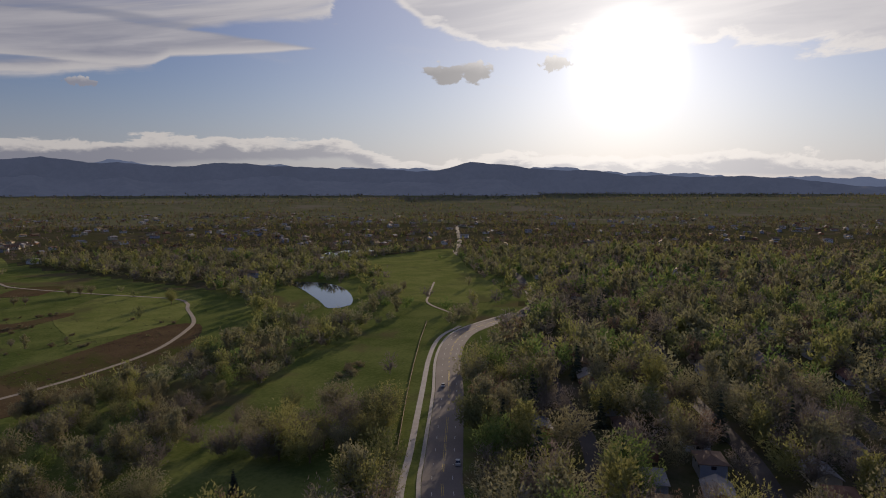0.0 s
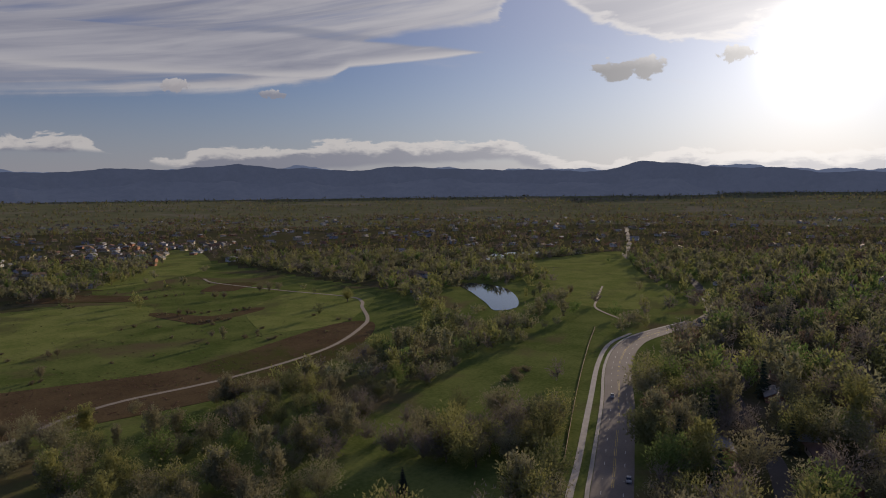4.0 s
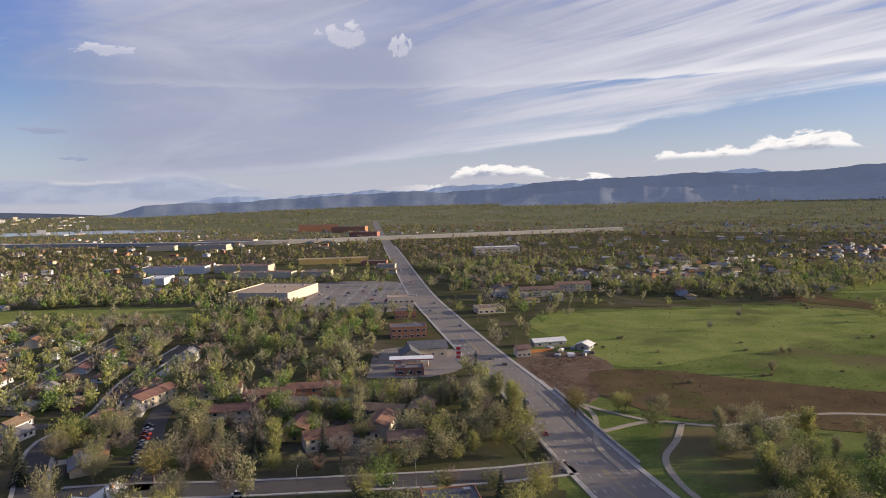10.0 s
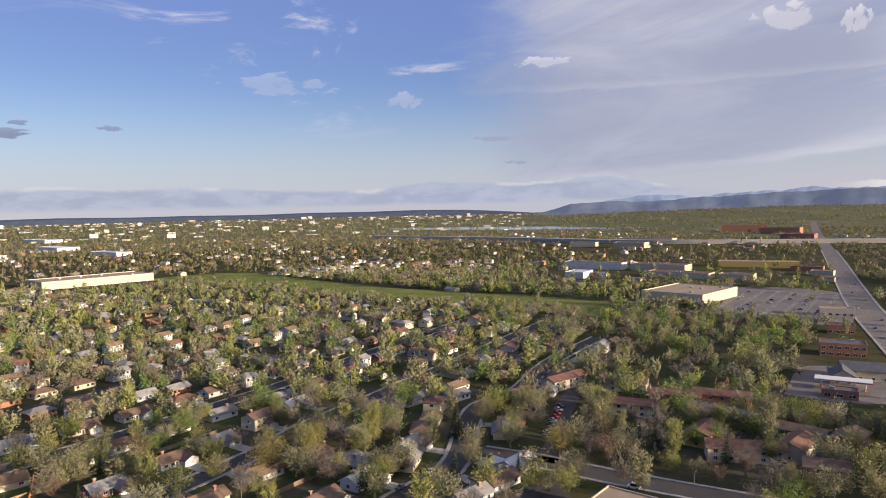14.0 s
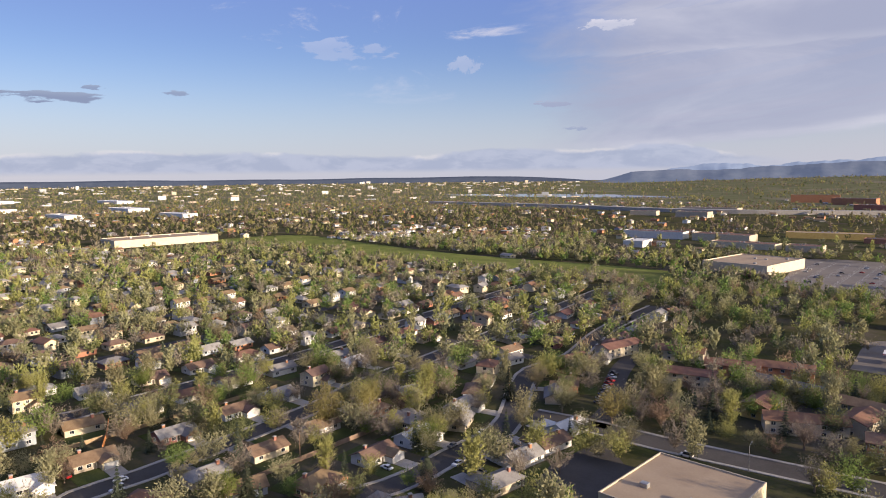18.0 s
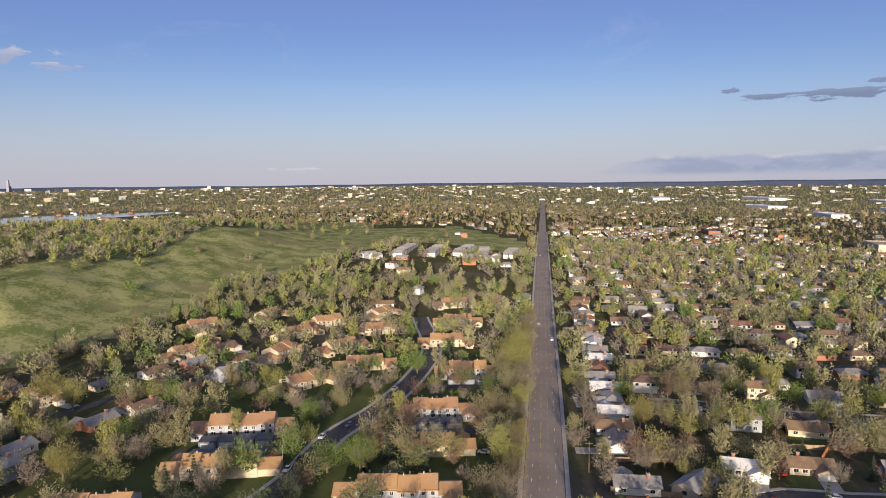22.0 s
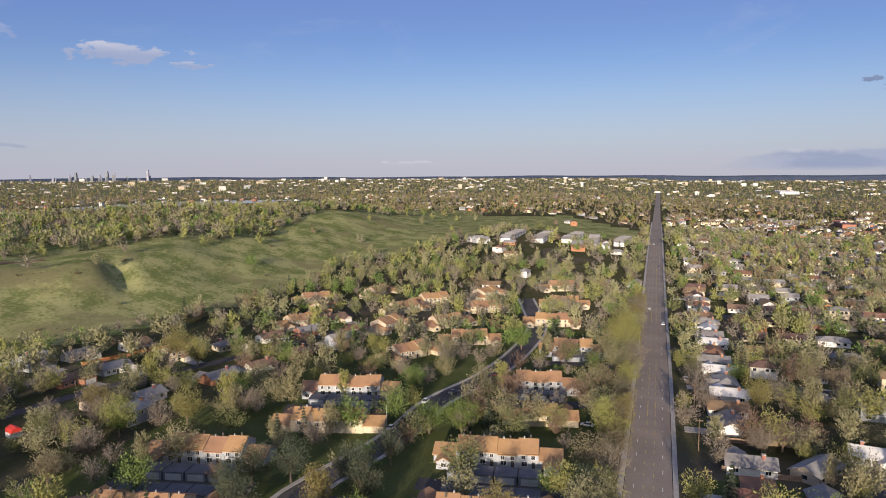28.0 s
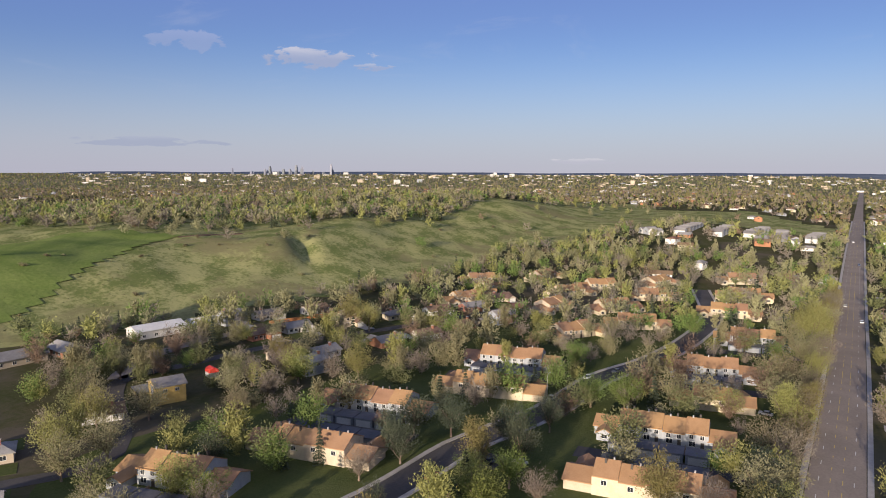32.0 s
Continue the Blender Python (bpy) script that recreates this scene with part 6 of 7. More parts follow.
for bx_, by_, bw, bd, bh, wl, rf in ((372, -860, 26, 40, 8, WHITE, WHITE_ROOF), (400, -985, 90, 26, 10, WHITE, RED_ROOF), (300, -985, 80, 30, 10, CREAM, RED_ROOF), (250, -910, 80, 24, 7, CREAM, RED_ROOF), (180, -910, 40, 26, 7, CREAM, RED_ROOF), (190, -1100, 110, 26, 8, YELLOWW, TAN_ROOF), (120, -1060, 40, 20, 6, BRICKW, BROWN_ROOF), (95, -1000, 26, 20, 6, CREAM, BROWN_ROOF),
                                     (520, -1480, 70, 30, 12, CREAM, RED_ROOF), (640, -1500, 60, 26, 10, CREAM, RED_ROOF), (450, -2300, 130, 40, 22, BRICKW, DARK_ROOF), (330, -2200, 110, 40, 18, BRICKW, DARK_ROOF), (250, -1950, 80, 40, 12, BRICKW, BROWN_ROOF), (560, -1700, 140, 40, 10, CREAM, BROWN_ROOF),
                                     (1595, -890, 120, 40, 9, WHITE, WHITE_ROOF), (2000, -960, 160, 60, 10, WHITE, WHITE_ROOF), (1800, -700, 140, 40, 9, WHITE, WHITE_ROOF), (2300, -700, 160, 60, 10, WHITE, WHITE_ROOF), (1300, -300, 110, 20, 6, BRICKW, RED_ROOF), (2600, -1200, 200, 60, 10, WHITE, WHITE_ROOF), (3000, -900, 260, 70, 10, WHITE, WHITE_ROOF), (3100, -500, 200, 70, 10, WHITE, WHITE_ROOF)):
    block("commercial_building", bx_, by_, bw, bd, bh, R.uniform(-6, 10), wl, rf, "distant low building with a " + ("pale" if rf is WHITE_ROOF else "red-brown") + " roof", "building", 2, 8, win=False, group="far commercial buildings")

# far landmark: towers of the city on the horizon, and pale low blocks before it
for i in range(26):
    a = radians(44.0 + R.normal() * 1.5)
    d = 4600 + R.uniform(0, 150)
    h = float(R.choice([30, 40, 55, 70])) * R.uniform(0.7, 1.15)
    if i == 0:
        a, h = radians(40.6), 92
    if i == 1:
        a, h = radians(43.4), 86
    mb = MB()
    w = R.uniform(9, 16)
    mb.box(-w / 2, -w / 2, -20, w / 2, w / 2, h * 0.86, SKYLINE)
    mb.box(-w / 2.6, -w / 2.6, h * 0.86, w / 2.6, w / 2.6, h, SKYLINE)
    single_thing("skyscraper", mb, d * math.cos(a), d * math.sin(a), float(hgt(d, 0)) - 12, R.uniform(0, 90), "hazy grey city tower on the horizon", "skyscraper", "towers of the distant city")
lowb = MB()
for i in range(800):
    a = radians(R.uniform(-62, 60))
    d = 4700 - 2000 * R.uniform(0, 1) ** 2.2
    w, h = R.uniform(8, 34), R.uniform(3, 7) + (R.uniform(6, 16) if R.rand() < 0.08 else 0)
    one = MB()
    one.box(-w / 2, -6, -8, w / 2, 6, h, WHITE if R.rand() < 0.45 else (CREAM if R.rand() < 0.6 else GREYW))
    lowb.add(one, pose(d * math.cos(a), d * math.sin(a), float(hgt(d * math.cos(a), d * math.sin(a))), 0, 0, math.degrees(a) + 90 + R.uniform(-20, 20)))
single_thing("far_city_blocks", lowb, 0, 0, 0, 0, "far pale low city blocks catching the evening sun", "buildings", kind="stuff")

# motorway bank across the far arterial road
mb = MB()
HWY = smooth_line([(1500, -1750), (1026, -1720), (558, -1640), (168, -1748), (-286, -1900), (-480, -1955)], 40)
ribbon(mb, HWY, -13, 13, 9.0, CONCRETE, 9.2)
single_thing("motorway", mb, 0, 0, 0, 0, "pale raised motorway crossing the arterial road", "road", kind="structure")

# ---------------------------------------------------------------- single landmarks


def filling_station():
    e = thing("filling_station", 22, -396, 0.1, 4, "filling station canopy with a red and white band", "filling station")
    mb = MB()
    mb.box(-13, -4.5, 4.6, 13, 4.5, 5.6, TRIM)
    c = part("canopy", mb, e)
    mb = MB()
    mb.box(-13.06, -4.56, 4.9, 13.06, 4.56, 5.3, REDP)
    part("red_band", mb, c, "red band round the canopy")
    for px in (-10, -3.5, 3.5, 10):
        mb = MB()
        mb.tube([(px, 0, 0), (px, 0, 4.6)], [0.22, 0.22], TRIM, 8)
        part("post", mb, e)
        mb = MB()
        mb.box(px - 0.5, -1.4, 0, px + 0.5, -0.6, 1.7, REDP, 0.1)
        part("pump", mb, e)
    s = thing("price_sign", -6, -408, 0.1, 5, "tall filling station sign with red panels", "sign")
    mb = MB()
    mb.box(-1.6, -0.25, 0, 1.6, 0.25, 9.5, TRIM)
    part("board", mb, s)
    for z in (1.6, 4.2, 6.8):
        mb = MB()
        mb.box(-1.35, -0.32, z, 1.35, 0.32, z + 1.9, REDP)
        part("panel", mb, s, "red panel")
    block("kiosk", 22, -380, 16, 9, 4.0, 4, BRICKW, DARK_ROOF, "brick filling station shop with a dark roof", "shop", 1, 3)
    FOOT.append((22, -398, 16))


filling_station()


def barn():
    for bx_, by_, w, d, rz, rf, lab in ((-66, -450, 22, 9, 14, WHITE_ROOF, "long low barn with a pale metal roof"), (-88, -436, 10, 9, 60, WHITE_ROOF, "open shed with a pale metal roof"), (-46, -420, 9, 9, 10, BROWN_ROOF, "old two-storey farmhouse with tan walls")):
        pitched("barn" if rf is WHITE_ROOF else "farmhouse", bx_, by_, w, d, 3.2 if rf is WHITE_ROOF else 5.2, 1.6, rz, CREAM if rf is BROWN_ROOF else STEEL, rf, lab, "barn" if rf is WHITE_ROOF else "house", 1, 3)
    mb = MB()
    mb.box(-9, -0.12, 0, 9, 0.12, 1.9, CEDAR)
    single_thing("fence", mb, -58, -428, 0.1, 14, "tan plank fence beside the farmhouse", "fence")
    rnd = np.random.RandomState(5)
    for i in range(14):
        mb = MB()
        a, b, c = rnd.uniform(0.8, 2.4, 3)
        mb.box(-a, -b, 0, a, b, c, [TRIM, STEEL, FENCE, DARKTRIM][i % 4], 0.25)
        single_thing("scrap_pile", mb, -62 - rnd.rand() * 28, -415 - rnd.rand() * 22, 0.1, rnd.uniform(0, 90), "heap of farmyard scrap on bare dirt", "scrap", "scrap in the farmyard")


barn()


def yellow_house():
    x, y = 134, 204
    e = thing("house", x, y, 0, -20, "mustard stucco two-storey house with a tall gridded window", "house")
    mb = MB()
    mb.gable_wall(-5, -4.5, 5, 4.5, -0.4, 6.4, 1.9, YELLOWW, "x")
    part("wall", mb, e)
    rb = MB()
    rb.gable(-5, -4.5, 5, 4.5, 6.6, 1.9, 0.6, GREY_ROOF, "x")
    part("roof", rb, e)
    for wx in (-2, 2):
        window(e, wx, -4.5, 4.2, 1.3, 1.0, "-y")
    for wy in (-1.1, 0, 1.1):
        for wz in (2.9, 4.0, 5.1):
            window(e, -5, wy, wz, 0.85, 0.9, "-x")
    window(e, -5, 0.5, 0.8, 1.4, 1.2, "-x")
    mb = MB()
    mb.box(-4, 4.5, -0.4, 7, 13, 2.8, YELLOWW)
    part("wing", mb, e)
    rb = MB()
    rb.hip(-8, 4.4, 7, 13, 3.0, 1.6, 0.6, GREY_ROOF)
    part("wing_roof", rb, e)
    for py in (5.5, 12.5):
        mb = MB()
        mb.box(-7.8, py - 0.2, -0.2, -7.4, py + 0.2, 2.8, YELLOWW)
        part("porch_post", mb, e)
    FOOT.append((x, y, 10))
    FOOT.append((x + 4, y + 9, 9))
    s = thing("shed", 161, 213, 0, -20, "small red and white barn-shaped shed", "shed")
    mb = MB()
    mb.box(-1.8, -2.4, 0, 1.8, 2.4, 2.2, WHITE)
    part("wall", mb, s)
    mb = MB()
    sec = [(-1.95, 2.1), (-1.5, 3.3), (0, 4.0), (1.5, 3.3), (1.95, 2.1)]
    for (ya, yb) in ((-2.5, 2.5),):
        for (a, b), (c, d) in zip(sec, sec[1:]):
            mb.poly([(a, ya, b), (c, ya, d), (c, yb, d), (a, yb, b)], REDP)
        mb.poly([(p, ya, q) for p, q in sec], REDP)
        mb.poly([(p, yb, q) for p, q in sec][::-1], REDP)
    part("roof", mb, s, "red barn roof")
    FOOT.append((161, 213, 5))


yellow_house()
pitched("house", 128, 298, 26, 12, 3.2, 2.2, -4, CREAM, GREY_ROOF, "long low house below the grassy hill", "house", 1, 5)
pitched("house", 150, 292, 18, 10, 3.0, 2.2, 86, BRICKW, GREY_ROOF, "brown ranch house below the grassy hill", "house", 1, 4)
pitched("barn", 194, 292, 24, 12, 4.0, 2.0, -10, WHITE, WHITE_ROOF, "white barn with a pale metal roof", "barn", 1, 4)
pitched("barn", 226, 286, 30, 9, 3.2, 1.6, -14, WHITE, WHITE_ROOF, "long white stable with a pale roof", "barn", 1, 5)

# parapets of the bridge that carries the arterial road over the creek
for off, lab in ((-14.4, "concrete bridge parapet with a steel rail"), (14.0, "concrete bridge parapet with a steel rail")):
    seg = [p for p in smooth_line(ROAD_S, 9) if -345 < p[1] < -228]
    mb = MB()
    ribbon(mb, seg, off - 0.2, off + 0.2, 1.3, CONCRETE, 1.6)
    e = single_thing("parapet", mb, 0, 0, 0, 0, lab, "parapet", kind="structure")
    rb = MB()
    ribbon(rb, seg, off - 0.08, off + 0.08, 1.9, STEEL, 0.12)
    part("rail", rb, e, "steel rail")


def fence(line, h, mat_, label, post=3.0):
    sm = smooth_line(line, post)
    e = thing("fence", sm[0][0], sm[0][1], 0, 0, label, "fence", "garden fences")
    ox, oy = sm[0]
    mb = MB()
    ribbon(mb, sm, -0.05, 0.05, h, mat_, h)
    mb.v = [(a - ox, b - oy, c) for a, b, c in mb.v]
    part("panel", mb, e)
    for p in sm:
        pb = MB()
        z = float(hgt(*p))
        pb.box(p[0] - ox - 0.1, p[1] - oy - 0.1, z - 0.2, p[0] - ox + 0.1, p[1] - oy + 0.1, z + h + 0.15, mat_)
        part("post", pb, e)


for ln in ([(176, -20), (176, -46), (198, -46)], [(202, -20), (202, -46), (225, -48)], [(226, -20), (228, -46)], [(172, -100), (172, -140), (172, -190)], [(130, -126), (126, -118), (140, -112)], [(246, -76), (246, -130), (246, -180)]):
    fence(ln, 1.7, FENCE, "weathered brown plank garden fence")
fence([(236, -96), (250, -104), (262, -110)], 1.8, CEDAR, "bright orange cedar garden fence")
fence([(240, 262), (270, 250), (292, 240)], 1.8, CEDAR, "orange cedar fence at the foot of the hill")
fence([(-185, -84), (-291, -122), (-380, -152), (-447, -173)], 1.1, FENCE, "low post fence along the meadow", 6.0)

# ---------------------------------------------------------------- poles and lamps


def utility_pole(x, y, rz, h=11):
    e = thing("utility_pole", x, y, float(hgt(x, y)), rz, "weathered wooden utility pole with a crossarm", "pole", "utility poles")
    mb = MB()
    mb.tube([(0, 0, -0.3), (0, 0, h)], [0.17, 0.11], WOOD, 8)
    part("pole", mb, e)
    mb = MB()
    mb.box(-1.2, -0.07, h - 0.9, 1.2, 0.07, h - 0.72, WOOD)
    part("crossarm", mb, e)
    mb = MB()
    for px in (-1.0, -0.4, 0.4, 1.0):
        mb.tube([(px, 0, h - 0.72), (px, 0, h - 0.5)], [0.05, 0.04], STEEL, 6)
    part("insulators", mb, e)
    return e


def wires(pts, h=10.5):
    e = thing("cables", pts[0][0], pts[0][1], 0, 0, "dark overhead cables between the poles", "cables")
    for off in (-1.0, 0.0, 1.0):
        mb = MB()
        for (ax, ay), (bx, by) in zip(pts, pts[1:]):
            az_, bz = float(hgt(ax, ay)) + h, float(hgt(bx, by)) + h
            prev = None
            for k in range(9):
                t = k / 8
                p = (ax + (bx - ax) * t + off * 0.3 - pts[0][0], ay + (by - ay) * t + off - pts[0][1], az_ + (bz - az_) * t - 4 * 0.7 * t * (1 - t))
                if prev:
                    mb.poly([prev, p, (p[0], p[1], p[2] + 0.035), (prev[0], prev[1], prev[2] + 0.035)], DARKTRIM)
                prev = p
        part("wire", mb, e)


LINE_A = [(176, -14), (216, -14), (256, -14.5), (298, -14), (345, -14), (400, -13), (460, -13)]
LINE_B = [(92, -150), (97, -180), (101, -208), (106, -236)]
LINE_C = [(170, -98), (173, -135), (175, -175), (178, -215), (182, -260)]
for ln, rz in ((LINE_A, 90), (LINE_B, 0), (LINE_C, 0)):
    wires(ln)
    for p in ln:
        utility_pole(*p, rz)
for p in ((-44, -440), (-38, -470), (-30, -505), (-22, -540), (-5, -620)):
    utility_pole(*p, 10)


def street_lamp(x, y, rz):
    e = thing("street_lamp", x, y, float(hgt(x, y)), rz, "grey steel street lamp with a curved arm", "street lamp", "street lamps")
    mb = MB()
    mb.tube([(0, 0, -0.2), (0, 0, 8.6)], [0.12, 0.08], STEEL, 8)
    part("pole", mb, e)
    mb = MB()
    for k in range(5):
        t, u = k / 5, (k + 1) / 5
        mb.box(t * 2.2, -0.05, 8.5 + 0.7 * math.sin(t * 1.5), u * 2.2, 0.05, 8.62 + 0.7 * math.sin(t * 1.5), STEEL)
    part("arm", mb, e)
    mb = MB()
    mb.box(2.0, -0.16, 9.1, 2.8, 0.16, 9.26, STEEL, 0.05)
    part("lamp_head", mb, e)
    return e


lamp0 = street_lamp(90, -216, -90)
for lx, ly, lr in ((50, -220, -90), (10, -224, -90), (300, 11, -90), (420, 11, -90), (250, 11, -90), (205, 91, 0), (-30, -250, 190), (-10, -420, 190), (35, -640, 190)):
    copy_thing(lamp0, pose(lx, ly, float(hgt(lx, ly)), 0, 0, lr))

# ---------------------------------------------------------------- cars


def car(paint, label, van=False):
    e = thing("car", 0, 0, -50, 0, label, "car", "parked and standing cars")
    mb = MB()
    mb.box(-2.2, -0.9, 0.32, 2.2, 0.9, 0.95, paint, 0.14)
    part("body", mb, e)
    mb = MB()
    h = 1.95 if van else 1.48
    x0, x1, t0, t1 = (-2.05, 1.2, -1.95, 0.7) if van else (-1.65, 1.05, -1.05, 0.35)
    lo = [(x0, -0.84, 0.95), (x1, -0.84, 0.95), (x1, 0.84, 0.95), (x0, 0.84, 0.95)]
    hi = [(t0, -0.66, h), (t1, -0.66, h), (t1, 0.66, h), (t0, 0.66, h)]
    for i in range(4):
        mb.poly([lo[i], lo[(i + 1) % 4], hi[(i + 1) % 4], hi[i]], GLASS)
    part("window_band", mb, e, "dark car windows")
    mb = MB()
    mb.box(t0 - 0.03, -0.69, h - 0.02, t1 + 0.03, 0.69, h + 0.06, paint, 0.03)
    part("car_roof", mb, e)
    for wx in (-1.35, 1.35):
        for wy in (-0.82, 0.82):
            wb = MB()
            n = len(wb.v)
            ring = [(wx + 0.33 * math.cos(a * 0.6283), 0.33 + 0.33 * math.sin(a * 0.6283)) for a in range(10)]
            wb.poly([(a, wy - 0.11, b) for a, b in ring], TYRE)
            wb.poly([(a, wy + 0.11, b) for a, b in ring][::-1], TYRE)
            for (a, b), (c, d) in zip(ring, ring[1:] + ring[:1]):
                wb.poly([(a, wy - 0.11, b), (c, wy - 0.11, d), (c, wy + 0.11, d), (a, wy + 0.11, b)], TYRE)
            part("wheel", wb, e)
    return e


CAR_T = [(CARS[0], "white car"), (CARS[1], "silver car"), (CARS[2], "black car"), (CARS[3], "dark blue car"), (CARS[4], "red car"), (CARS[5], "grey car"), (CARS[0], "white van")]
CAR_MADE = {}


def put_car(x, y, rz, k=None, where="parked at the kerb", lift=0.13):
    k = int(R.randint(6)) if k is None else k
    m = pose(x, y, float(hgt(x, y)) + lift, 0, 0, rz)
    if (k, where) not in CAR_MADE:
        c = car(CAR_T[k][0], CAR_T[k][1] + " " + where, k == 6)
        c.matrix_basis = m
        CAR_MADE[(k, where)] = c
    else:
        copy_thing(CAR_MADE[(k, where)], m)


for px, py, rz, k in ((228, 23, 80, 1), (297, -13, 0, 0), (205, 89.5, 175, 0), (214, 88, 175, 2), (236, 87, 178, 0), (130, 92, 0, 4), (150, 76, 90, 1), (146, 84, 100, 2), (168, 87, 165, 1), (250, 80, 165, 5), (280, 68, 160, 4), (300, 72, 170, 0),
                      (127, -150, 90, 1), (127.5, -165, 90, 0), (138, -160, 90, 2), (138.5, -176, 90, 5), (127.5, -185, 90, 2), (138, -193, 90, 0), (144, -148, 0, 0), (118, -165, 0, 5), (118, -180, 0, 1), (200, -70, 20, 4), (199, -84, 90, 6), (205, -88, 90, 0), (201, -110, 90, 2), (212, -150, 90, 1), (206, -175, 90, 0), (278, -120, 90, 1), (287, -165, 90, 0), (70, -219, 0, 6), (20, -226, 4, 1),
                      (110, -160, 0, 0), (222, -78, 10, 4)):
    put_car(px, py, rz, k)
for i in range(9):
    t = i / 8
    put_car(119 + 14 * t, -250 - 44 * t, 160, None, "parked in a row by the apartments")
for i in range(6):
    put_car(30 + i * 3.0, -268 - i * 1.2, 80, None, "parked in a row by the apartments")
# traffic standing on the arterial roads
for q, off in ((-275, 9), (-320, 5.5), (-395, -5.5), (-410, -2), (-425, 5), (-470, 2.5), (-520, -6), (-560, 6), (-600, 5.4), (-640, -5), (-700, 5.5), (-760, -5.5), (-820, 2.2), (-900, -5.4), (-960, 5.4), (-1050, -5.5)):
    sm = smooth_line(ROAD_S, 4)
    i = min(range(len(sm) - 1), key=lambda k: abs(sm[k][1] - q))
    d = Vector((sm[i + 1][0] - sm[i][0], sm[i + 1][1] - sm[i][1], 0)).normalized()
    put_car(sm[i][0] - d.y * off, sm[i][1] + d.x * off, math.degrees(math.atan2(d.y, d.x)), None, "on the wide arterial road")
for px, off in ((410, -5.5), (455, 3), (640, -3), (820, 3.2)):
    put_car(px, off + 1.5, 0, None, "on the straight street", 0.18)
for px, py in ((-215, -72), (-300, -108)):
    put_car(px, py, 19, None, "on the curving road")
# rows of cars in the wide parking lot
for r_ in range(6):
    for c_ in range(14):
        if R.rand() < 0.35:
            put_car(62 + r_ * 15 + c_ * 0.4, -640 - c_ * 11 + R.uniform(-1, 1), R.choice([0, 180]), None, "in the wide parking lot")
mb = MB()
for r_ in range(7):
    for c_ in range(60):
        mb.box(58 + r_ * 14, -630 - c_ * 3.0, 0.085, 62.5 + r_ * 14, -629.8 - c_ * 3.0, 0.10, PAINT)
single_thing("bay_markings", mb, 0, 0, 0, -8, "white painted parking bay lines", "road markings", kind="stuff").matrix_world = pose(0, 0, 0)

# ---------------------------------------------------------------- planting
FOOT_A = np.array(FOOT)


def allowed(x, y, pad=2.0):
    ok = np.ones(x.shape, bool)
    for l, w in ROADS_ALL:
        ok &= ~near_line(l, x, y, w + pad - 2.5)
    for w in WATERS:
        ok &= ~inside(w, x, y)
    for i in range(0, len(x), 1500):
        xs, ys = x[i:i + 1500], y[i:i + 1500]
        near = (np.hypot(xs[:, None] - FOOT_A[None, :, 0], ys[:, None] - FOOT_A[None, :, 1]) < FOOT_A[None, :, 2] * 0.76).any(1)
        ok[i:i + 1500] &= ~near
    return ok


CREST = [(200, 640), (269, 590), (300, 545), (365, 500), (400, 455), (480, 425), (540, 380), (600, 395)]


